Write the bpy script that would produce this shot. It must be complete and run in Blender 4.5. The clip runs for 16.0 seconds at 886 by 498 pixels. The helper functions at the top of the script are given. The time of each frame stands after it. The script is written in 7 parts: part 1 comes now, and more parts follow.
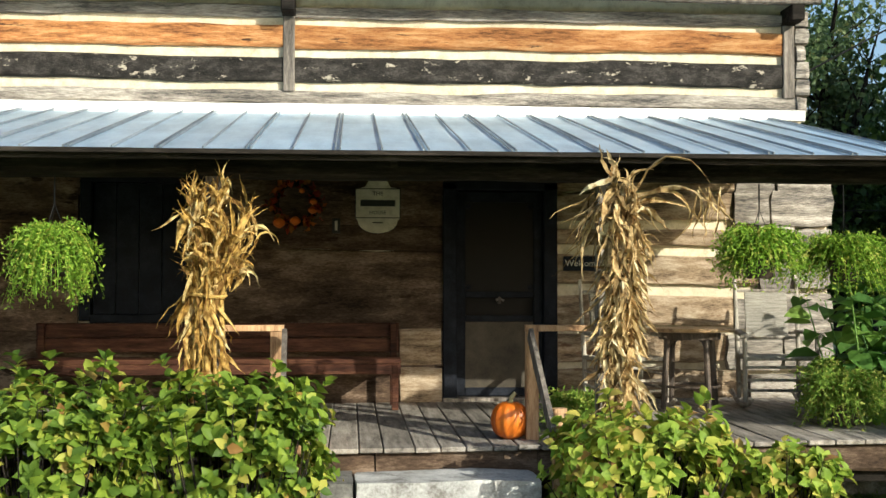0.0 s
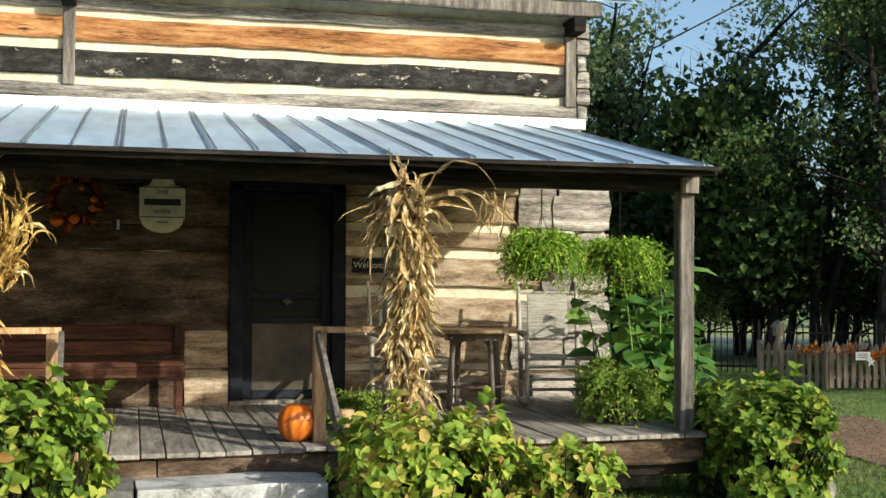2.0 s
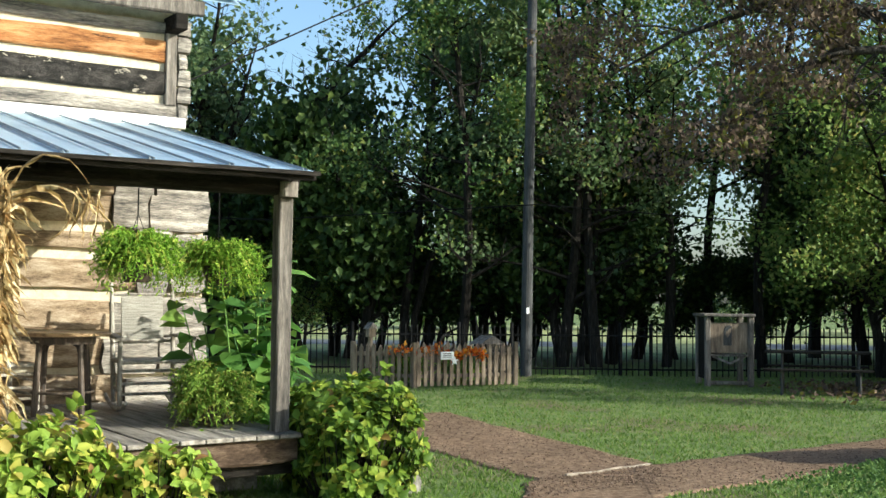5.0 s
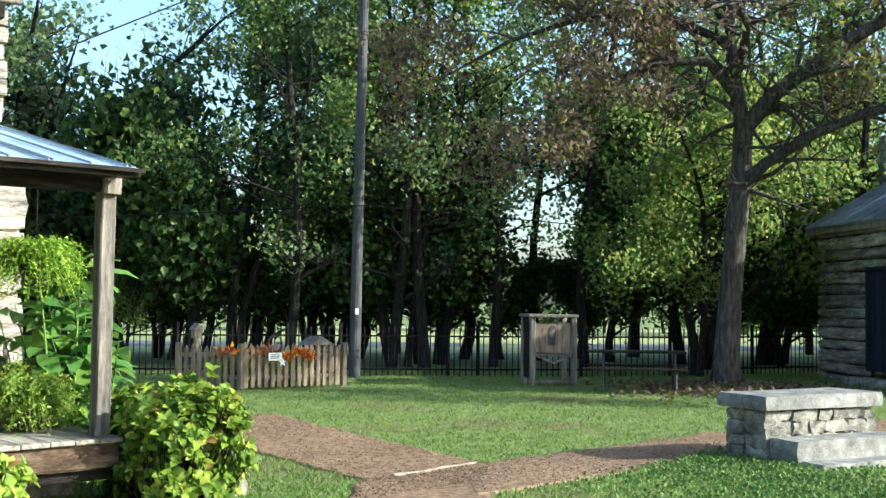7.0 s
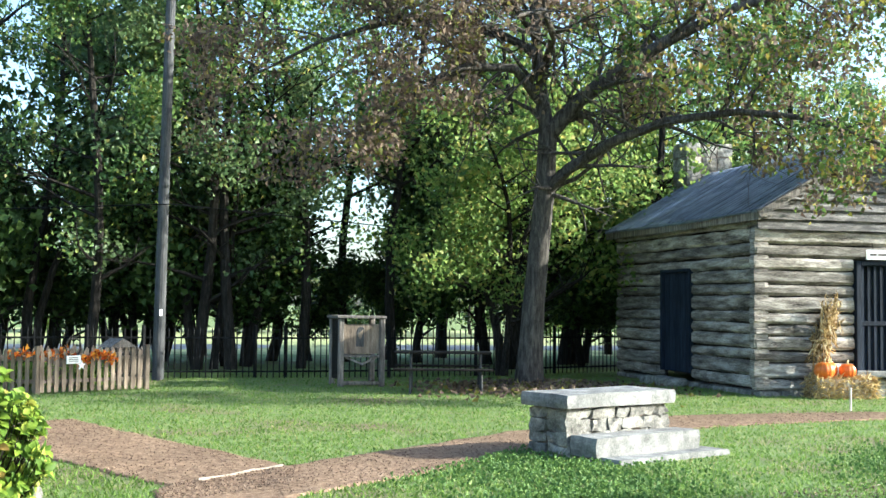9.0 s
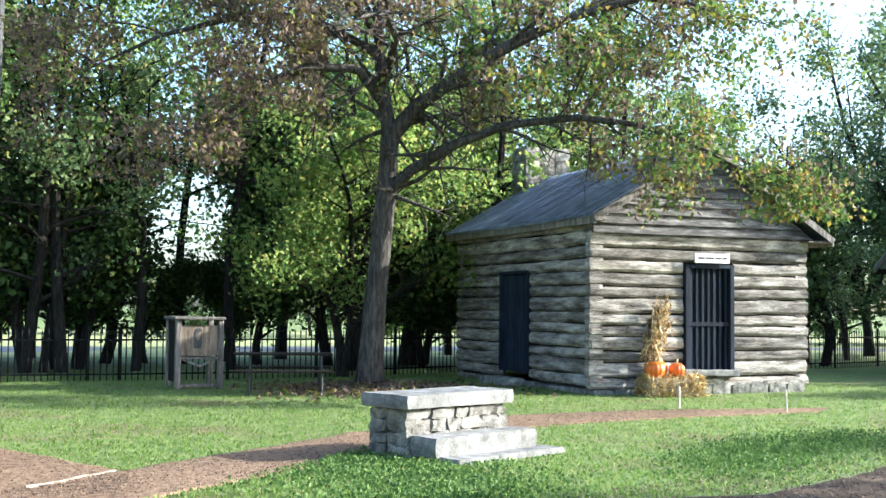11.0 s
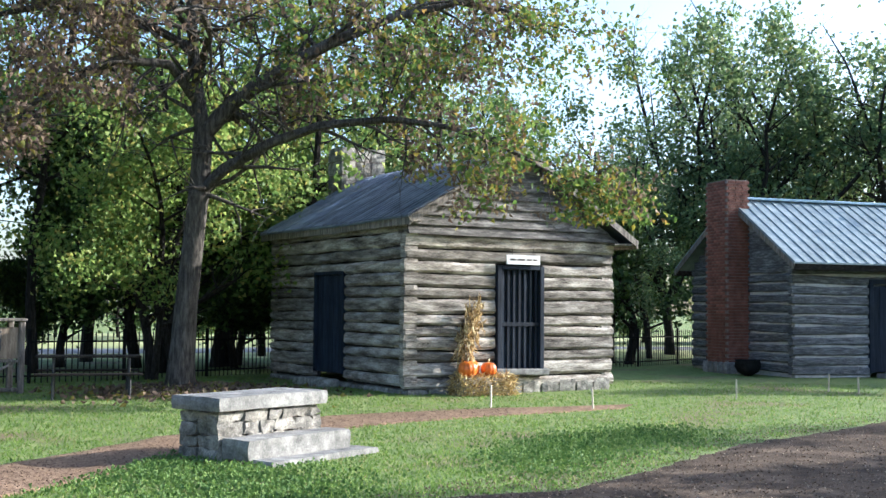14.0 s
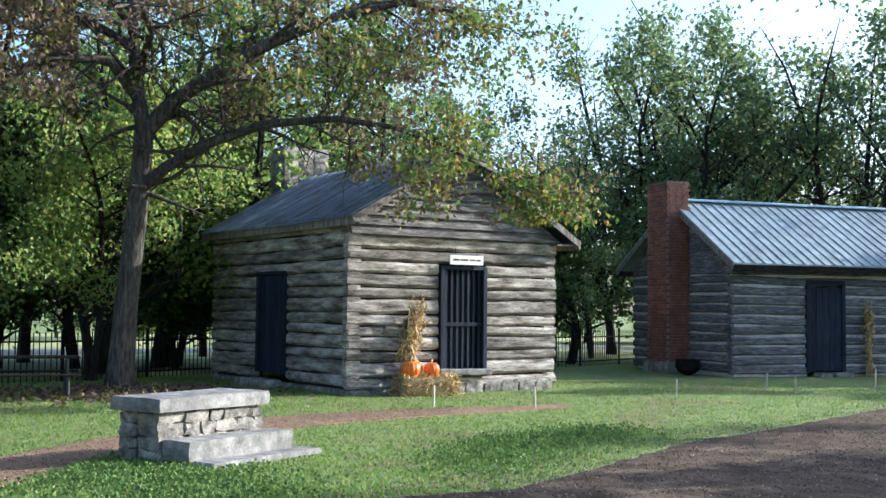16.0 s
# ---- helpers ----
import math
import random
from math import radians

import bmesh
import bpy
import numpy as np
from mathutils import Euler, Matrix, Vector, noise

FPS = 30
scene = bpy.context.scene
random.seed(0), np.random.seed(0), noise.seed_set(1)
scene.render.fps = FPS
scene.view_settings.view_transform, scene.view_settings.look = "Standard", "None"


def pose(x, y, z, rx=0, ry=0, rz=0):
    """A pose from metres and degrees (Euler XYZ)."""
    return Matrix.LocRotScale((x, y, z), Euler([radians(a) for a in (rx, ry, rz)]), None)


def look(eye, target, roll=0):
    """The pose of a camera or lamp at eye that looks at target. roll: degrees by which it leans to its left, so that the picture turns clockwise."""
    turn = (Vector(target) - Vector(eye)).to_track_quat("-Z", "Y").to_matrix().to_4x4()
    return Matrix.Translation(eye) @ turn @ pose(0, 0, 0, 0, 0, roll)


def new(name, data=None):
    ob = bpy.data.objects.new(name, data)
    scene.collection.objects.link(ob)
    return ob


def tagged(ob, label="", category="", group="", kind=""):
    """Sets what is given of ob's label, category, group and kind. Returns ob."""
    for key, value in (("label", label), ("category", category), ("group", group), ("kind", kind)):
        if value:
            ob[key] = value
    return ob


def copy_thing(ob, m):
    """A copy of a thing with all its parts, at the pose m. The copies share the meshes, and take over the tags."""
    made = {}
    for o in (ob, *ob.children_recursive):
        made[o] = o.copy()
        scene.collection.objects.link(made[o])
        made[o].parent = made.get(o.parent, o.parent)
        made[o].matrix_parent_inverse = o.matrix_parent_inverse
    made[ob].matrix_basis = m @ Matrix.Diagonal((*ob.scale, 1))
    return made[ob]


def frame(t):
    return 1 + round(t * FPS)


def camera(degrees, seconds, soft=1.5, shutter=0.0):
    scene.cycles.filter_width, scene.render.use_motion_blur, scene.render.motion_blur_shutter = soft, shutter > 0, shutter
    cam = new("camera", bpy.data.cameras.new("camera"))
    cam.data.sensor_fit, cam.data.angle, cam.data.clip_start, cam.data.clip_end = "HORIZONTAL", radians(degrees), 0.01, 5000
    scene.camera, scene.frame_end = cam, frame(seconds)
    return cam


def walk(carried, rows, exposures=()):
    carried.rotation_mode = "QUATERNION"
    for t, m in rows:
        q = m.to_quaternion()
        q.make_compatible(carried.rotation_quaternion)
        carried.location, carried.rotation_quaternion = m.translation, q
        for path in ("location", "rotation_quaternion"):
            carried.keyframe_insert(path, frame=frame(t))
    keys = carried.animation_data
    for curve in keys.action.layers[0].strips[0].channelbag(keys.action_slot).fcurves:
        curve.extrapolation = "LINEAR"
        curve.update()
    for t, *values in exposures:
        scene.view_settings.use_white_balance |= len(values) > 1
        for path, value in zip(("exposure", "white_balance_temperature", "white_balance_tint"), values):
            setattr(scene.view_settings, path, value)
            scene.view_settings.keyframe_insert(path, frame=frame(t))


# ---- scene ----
EYE = 1.55
cam = camera(41.0, 16.0)
# seconds, yaw, pitch, roll of a camera panning where it stands
ROWS = [
    (0.0, -4.46, 2.20, 0.08),
    (0.5, -7.75, 2.23, 0.07),
    (1.0, -10.03, 2.25, 0.16),
    (1.5, -12.58, 2.28, 0.21),
    (2.0, -14.66, 2.30, 0.18),
    (2.5, -16.94, 2.31, 0.21),
    (3.0, -19.88, 2.35, 0.32),
    (3.5, -23.70, 2.39, 0.39),
    (4.0, -27.94, 2.43, 0.42),
    (4.5, -31.23, 2.47, 0.40),
    (7.0, -42.13, 2.60, 0.50),
    (7.5, -44.43, 2.63, 0.50),
    (8.0, -47.47, 2.69, 0.55),
    (8.5, -49.21, 2.71, 0.57),
    (9.0, -51.35, 2.74, 0.54),
    (9.5, -52.97, 2.78, 0.56),
    (10.0, -55.19, 2.81, 0.56),
    (12.5, -63.65, 2.93, 0.55),
    (13.0, -65.38, 2.94, 0.52),
    (13.5, -66.91, 2.96, 0.53),
    (14.0, -67.94, 2.98, 0.51),
    (14.5, -68.72, 3.00, 0.49),
    (15.0, -69.38, 3.00, 0.50),
    (15.5, -70.08, 3.01, 0.49),
    (16.0, -70.68, 3.01, 0.52),
]


def aim(yaw, pitch, roll):
    return pose(0, 0, EYE, 0, 0, yaw) @ pose(0, 0, 0, 90 + pitch) @ pose(0, 0, 0, 0, 0, roll)


EXPOSURES = [(0.0, 0.38, 5900, 4), (3.0, 0.4, 5850, 4), (4.5, 0.6, 5700, 2), (7.0, 1.4, 5500, 0), (9.0, 1.8, 5400, 3), (10.0, 1.9, 5350, 5), (12.5, 1.72, 5400, 10), (14.0, 1.46, 5350, 11), (16.0, 1.26, 5300, 11)]
walk(cam, [(t, aim(yaw, pitch, roll)) for t, yaw, pitch, roll in ROWS], EXPOSURES)

# ---- world and sun ----
SUN_AZ, SUN_EL = 142.0, 22.0
world = bpy.data.worlds.new("world")
scene.world = world
world.use_nodes = True
wn = world.node_tree
sky = wn.nodes.new("ShaderNodeTexSky")
sky.sky_type, sky.sun_disc = "NISHITA", False
sky.sun_elevation, sky.sun_rotation = radians(SUN_EL), radians(SUN_AZ)
sky.air_density, sky.dust_density, sky.ozone_density = 1.0, 2.6, 1.0
bg = wn.nodes["Background"]
bg.inputs["Strength"].default_value = 0.15
wn.links.new(sky.outputs[0], bg.inputs["Color"])
sun_data = bpy.data.lights.new("sun", "SUN")
sun_data.energy, sun_data.angle, sun_data.color = 4.6, radians(0.5), (1.0, 0.89, 0.72)
sun = new("sun", sun_data)
s_dir = Vector((math.sin(radians(SUN_AZ)) * math.cos(radians(SUN_EL)), math.cos(radians(SUN_AZ)) * math.cos(radians(SUN_EL)), math.sin(radians(SUN_EL))))
sun.matrix_world = look(s_dir * 60, (0, 0, 0))

# ---- materials ----
def nodes_of(name):
    m = bpy.data.materials.new(name)
    m.use_nodes = True
    return m, m.node_tree, m.node_tree.nodes["Principled BSDF"]


def ramp(nt, stops):
    r = nt.nodes.new("ShaderNodeValToRGB")
    while len(r.color_ramp.elements) < len(stops):
        r.color_ramp.elements.new(0.5)
    for e, (p, c) in zip(r.color_ramp.elements, stops):
        e.position, e.color = p, (*c, 1)
    return r


def surface(name, dark, mid, light, stretch=(1, 1, 1), scale=6.0, fine=60.0, rough=0.85, bump=0.4, metal=0.0, spot=None, per_piece=0.25, spec=0.5):
    """A worn surface: grain at two scales, stretched along an axis, stains, and a shade of its own for each piece."""
    m, nt, b = nodes_of(name)
    L = nt.links.new
    tc, mp = nt.nodes.new("ShaderNodeTexCoord"), nt.nodes.new("ShaderNodeMapping")
    L(tc.outputs["Object"], mp.inputs["Vector"])
    mp.inputs["Scale"].default_value = stretch
    big, small, stain = (nt.nodes.new("ShaderNodeTexNoise") for _ in range(3))
    for n, s, d in ((big, scale, 6), (small, fine, 4), (stain, 0.9, 3)):
        n.inputs["Scale"].default_value, n.inputs["Detail"].default_value = s, d
        n.inputs["Roughness"].default_value = 0.65
    L(mp.outputs[0], big.inputs["Vector"])
    L(mp.outputs[0], small.inputs["Vector"])
    L(tc.outputs["Object"], stain.inputs["Vector"])
    mix = nt.nodes.new("ShaderNodeMath")
    mix.operation = "MULTIPLY_ADD"
    L(small.outputs["Fac"], mix.inputs[0])
    mix.inputs[1].default_value = 0.45
    L(big.outputs["Fac"], mix.inputs[2])
    add = nt.nodes.new("ShaderNodeMath")
    add.operation = "SUBTRACT"
    L(mix.outputs[0], add.inputs[0])
    add.inputs[1].default_value = 0.225
    r = ramp(nt, [(0.3, dark), (0.5, mid), (0.68, light)])
    L(add.outputs[0], r.inputs[0])
    info = nt.nodes.new("ShaderNodeObjectInfo")
    val = nt.nodes.new("ShaderNodeMapRange")
    L(info.outputs["Random"], val.inputs["Value"])
    val.inputs["To Min"].default_value, val.inputs["To Max"].default_value = 1 - per_piece, 1 + per_piece
    st = nt.nodes.new("ShaderNodeMapRange")
    L(stain.outputs["Fac"], st.inputs["Value"])
    st.inputs["From Min"].default_value, st.inputs["From Max"].default_value = 0.3, 0.7
    st.inputs["To Min"].default_value, st.inputs["To Max"].default_value = 0.78, 1.15
    mm = nt.nodes.new("ShaderNodeMath")
    mm.operation = "MULTIPLY"
    L(val.outputs[0], mm.inputs[0])
    L(st.outputs[0], mm.inputs[1])
    hsv = nt.nodes.new("ShaderNodeHueSaturation")
    L(r.outputs[0], hsv.inputs["Color"])
    L(mm.outputs[0], hsv.inputs["Value"])
    out = hsv.outputs[0]
    if spot:
        sp = nt.nodes.new("ShaderNodeTexNoise")
        sp.inputs["Scale"].default_value, sp.inputs["Detail"].default_value = spot[1], 5
        sp.inputs["Roughness"].default_value = 0.7
        L(mp.outputs[0], sp.inputs["Vector"])
        sr = ramp(nt, [(spot[2], (0, 0, 0)), (spot[2] + 0.05, (1, 1, 1))])
        L(sp.outputs["Fac"], sr.inputs[0])
        mx = nt.nodes.new("ShaderNodeMixRGB")
        L(sr.outputs[0], mx.inputs[0])
        L(out, mx.inputs[1])
        mx.inputs[2].default_value = (*spot[0], 1)
        out = mx.outputs[0]
    L(out, b.inputs["Base Color"])
    b.inputs["Roughness"].default_value, b.inputs["Metallic"].default_value = rough, metal
    b.inputs["Specular IOR Level"].default_value = spec
    bp = nt.nodes.new("ShaderNodeBump")
    bp.inputs["Strength"].default_value, bp.inputs["Distance"].default_value = bump, 0.02
    L(add.outputs[0], bp.inputs["Height"])
    L(bp.outputs[0], b.inputs["Normal"])
    return m


def leaf_material(name, stops, through_light=0.35, rough=0.5, spec=0.2, mottle=None):
    m, nt, b = nodes_of(name)
    L = nt.links.new
    geo = nt.nodes.new("ShaderNodeNewGeometry")
    r = ramp(nt, stops)
    L(geo.outputs["Random Per Island"], r.inputs[0])
    colour = r.outputs[0]
    if mottle:
        tc, nz = nt.nodes.new("ShaderNodeTexCoord"), nt.nodes.new("ShaderNodeTexNoise")
        nz.inputs["Scale"].default_value, nz.inputs["Detail"].default_value = mottle[0], 4
        L(tc.outputs["Object"], nz.inputs["Vector"])
        nr = ramp(nt, [(0.36, mottle[1]), (0.56, (1, 1, 1))])
        L(nz.outputs["Fac"], nr.inputs[0])
        mul = nt.nodes.new("ShaderNodeMixRGB")
        mul.blend_type = "MULTIPLY"
        mul.inputs[0].default_value = 1
        L(colour, mul.inputs[1])
        L(nr.outputs[0], mul.inputs[2])
        colour = mul.outputs[0]
    L(colour, b.inputs["Base Color"])
    b.inputs["Roughness"].default_value = rough
    b.inputs["Specular IOR Level"].default_value = spec
    tr, mix = nt.nodes.new("ShaderNodeBsdfTranslucent"), nt.nodes.new("ShaderNodeMixShader")
    L(colour, tr.inputs["Color"])
    mix.inputs[0].default_value = through_light
    L(b.outputs[0], mix.inputs[1])
    L(tr.outputs[0], mix.inputs[2])
    L(mix.outputs[0], nt.nodes["Material Output"].inputs["Surface"])
    return m


X3 = (0.35, 3, 3)   # grain along x
Y3 = (3, 0.35, 3)
Z3 = (3, 3, 0.35)
# Porch shade left of the door is put into this log colour.
LOG_SHADED = surface("log_shaded", (0.022, 0.014, 0.010), (0.10, 0.066, 0.043), (0.24, 0.175, 0.125), (0.8, 2.2, 2.6), 2.2, 30, bump=0.6, per_piece=0.4, spec=0.15, spot=((0.03, 0.018, 0.012), 1.6, 0.60))
LOG_GREY = surface("log_grey", (0.05, 0.045, 0.04), (0.24, 0.21, 0.175), (0.46, 0.42, 0.36), X3, 5, 40, bump=0.6)
# The same wall right of the door, coloured as sunlit.
LOG_SUNLIT = surface("log_sunlit", (0.08, 0.052, 0.032), (0.35, 0.255, 0.16), (0.58, 0.47, 0.34), (0.7, 2.5, 3.2), 4, 45, bump=0.8, per_piece=0.2, spec=0.2, spot=((0.20, 0.10, 0.055), 1.5, 0.60))
LOG_ORANGE = surface("log_orange", (0.09, 0.035, 0.014), (0.44, 0.19, 0.065), (0.62, 0.35, 0.15), (0.5, 3, 4), 5, 38, bump=1.0, spec=0.2, spot=((0.05, 0.025, 0.015), 3.2, 0.61))
LOG_BLACK = surface("log_black", (0.008, 0.007, 0.006), (0.024, 0.021, 0.018), (0.06, 0.053, 0.046), (1.1, 3, 2.2), 6, 40, bump=1.0, spec=0.2, spot=((0.42, 0.37, 0.29), 5, 0.605))
CHINK = surface("chinking", (0.50, 0.42, 0.29), (0.68, 0.60, 0.43), (0.76, 0.68, 0.50), (1, 1, 1), 9, 70, rough=0.95, bump=0.3, per_piece=0.05)
WHITE_PAINT = surface("white_flashing", (0.5, 0.48, 0.44), (0.80, 0.79, 0.75), (0.84, 0.83, 0.80), (1, 1, 1), 8, 60, rough=0.6, bump=0.15, per_piece=0.05)
TIN = surface("roof_metal", (0.30, 0.42, 0.53), (0.41, 0.54, 0.65), (0.49, 0.62, 0.72), (2, 0.4, 1), 3, 50, rough=0.4, bump=0.05, metal=0.35, per_piece=0.06)
SHED_TIN = surface("shed_roof_metal", (0.15, 0.19, 0.205), (0.23, 0.28, 0.29), (0.31, 0.355, 0.36), (2, 2, 1), 2, 40, rough=0.55, bump=0.05, metal=0.15, per_piece=0.2)
TIN_DARK = surface("seam_metal", (0.14, 0.18, 0.22), (0.26, 0.31, 0.36), (0.36, 0.41, 0.46), (2, 0.4, 1), 3, 50, rough=0.45, bump=0.05, metal=0.5)
TIMBER = surface("weathered_timber", (0.05, 0.042, 0.035), (0.17, 0.145, 0.12), (0.32, 0.28, 0.235), Z3, 6, 50, bump=0.5)
# Near-black wood: the shade under roofs and floors is in its colour.
BEAM_SHADED = surface("shaded_beam", (0.006, 0.005, 0.004), (0.02, 0.017, 0.014), (0.05, 0.042, 0.035), X3, 6, 50, bump=0.5, spec=0.12)
DECK = surface("deck_plank", (0.08, 0.068, 0.055), (0.26, 0.23, 0.19), (0.40, 0.36, 0.31), Y3, 6, 60, bump=0.4)
RAIL = surface("rail_wood", (0.16, 0.075, 0.03), (0.40, 0.24, 0.12), (0.55, 0.36, 0.20), Z3, 6, 60, bump=0.3)
BLACK_PAINT = surface("black_paint", (0.006, 0.007, 0.010), (0.012, 0.014, 0.020), (0.022, 0.025, 0.034), (1, 1, 1), 7, 60, rough=0.6, bump=0.1, spec=0.12)
SCREEN = surface("screen_mesh", (0.010, 0.009, 0.008), (0.018, 0.016, 0.014), (0.03, 0.027, 0.023), (1, 1, 1), 200, 400, rough=0.7, bump=0.1, spec=0.12)
LINEN = surface("screen_panel", (0.035, 0.028, 0.019), (0.075, 0.06, 0.04), (0.115, 0.094, 0.064), (1, 1, 1), 3, 120, rough=0.8, bump=0.1)
RED_WOOD = surface("red_stained_wood", (0.02, 0.009, 0.006), (0.075, 0.03, 0.018), (0.14, 0.065, 0.035), X3, 6, 50, rough=0.6, bump=0.3, spec=0.12)
STONE = surface("limestone", (0.075, 0.072, 0.066), (0.175, 0.17, 0.155), (0.29, 0.282, 0.258), (1, 1, 1), 5, 45, rough=0.9, bump=0.5)
ROCK = surface("rough_stone", (0.07, 0.065, 0.055), (0.21, 0.195, 0.165), (0.40, 0.375, 0.32), (1, 1, 1), 7, 45, rough=0.95, bump=0.9)
CABIN_LOG = surface("cabin_log", (0.03, 0.024, 0.019), (0.23, 0.202, 0.168), (0.51, 0.465, 0.40), (0.4, 0.4, 2.2), 4, 40, bump=0.9, per_piece=0.42, spec=0.2)
SHED_CHINK = surface("grey_chinking", (0.30, 0.29, 0.27), (0.44, 0.425, 0.40), (0.54, 0.52, 0.49), (1, 1, 1), 9, 70, rough=0.95, bump=0.3, per_piece=0.05)
CABIN_MUD = surface("mud_joint", (0.012, 0.011, 0.010), (0.03, 0.027, 0.023), (0.06, 0.054, 0.046), (1, 1, 1), 9, 70, rough=0.95, bump=0.4, spec=0.12)
# Raised, blue-tinted base colour stands for sky reflected in the roof.
CABIN_ROOF = surface("cabin_roof_metal", (0.09, 0.10, 0.13), (0.19, 0.215, 0.27), (0.29, 0.32, 0.38), (1, 1, 1), 2.5, 40, rough=0.36, bump=0.1, metal=0.5)
# The shed front stands in shade; that shade is in this dark grey.
SHED_LOG = surface("shed_log_shaded", (0.02, 0.02, 0.022), (0.10, 0.10, 0.102), (0.24, 0.24, 0.235), (0.7, 0.7, 5), 5, 35, bump=0.7)
BRICK = surface("brick", (0.12, 0.045, 0.03), (0.22, 0.085, 0.055), (0.32, 0.14, 0.095), (1, 1, 1), 6, 60, bump=0.4, per_piece=0.35)
MORTAR = surface("mortar", (0.10, 0.075, 0.06), (0.18, 0.14, 0.115), (0.26, 0.21, 0.18), (1, 1, 1), 9, 80, bump=0.3)
BLUE_PAINT = surface("blue_grey_paint", (0.009, 0.012, 0.019), (0.016, 0.022, 0.034), (0.027, 0.036, 0.052), Z3, 6, 50, rough=0.7, bump=0.2, spec=0.12)
PALE = surface("picket_wood", (0.09, 0.065, 0.045), (0.22, 0.165, 0.115), (0.36, 0.28, 0.20), Z3, 6, 50, bump=0.4)
STAKE = surface("stake_wood", (0.35, 0.30, 0.22), (0.52, 0.46, 0.36), (0.62, 0.56, 0.46), Z3, 6, 50, bump=0.3)
IRON = surface("black_iron", (0.005, 0.005, 0.005), (0.010, 0.010, 0.010), (0.02, 0.02, 0.02), (1, 1, 1), 8, 60, rough=0.75, bump=0.1, spec=0.12)
BARK = surface("bark", (0.02, 0.0175, 0.015), (0.075, 0.065, 0.054), (0.145, 0.128, 0.106), (5, 5, 0.9), 4, 30, bump=1.0, spec=0.15)
# Near-black bark: shade among the trees is put into this colour.
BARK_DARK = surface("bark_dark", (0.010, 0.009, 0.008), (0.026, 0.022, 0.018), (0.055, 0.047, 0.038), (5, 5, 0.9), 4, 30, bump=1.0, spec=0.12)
# Grey darkened to carry the trees' shade on the utility pole.
POLE = surface("shaded_pole_wood", (0.022, 0.022, 0.022), (0.048, 0.047, 0.046), (0.08, 0.078, 0.076), Z3, 5, 40, bump=0.4)
GABLE_WOOD = surface("gable_board", (0.015, 0.014, 0.013), (0.09, 0.082, 0.074), (0.26, 0.245, 0.22), (0.7, 0.7, 5), 4, 35, bump=0.6)
WHITEWASH = surface("whitewash", (0.16, 0.15, 0.135), (0.40, 0.40, 0.385), (0.58, 0.57, 0.55), (1, 1, 1), 5, 50, rough=0.85, bump=0.4)


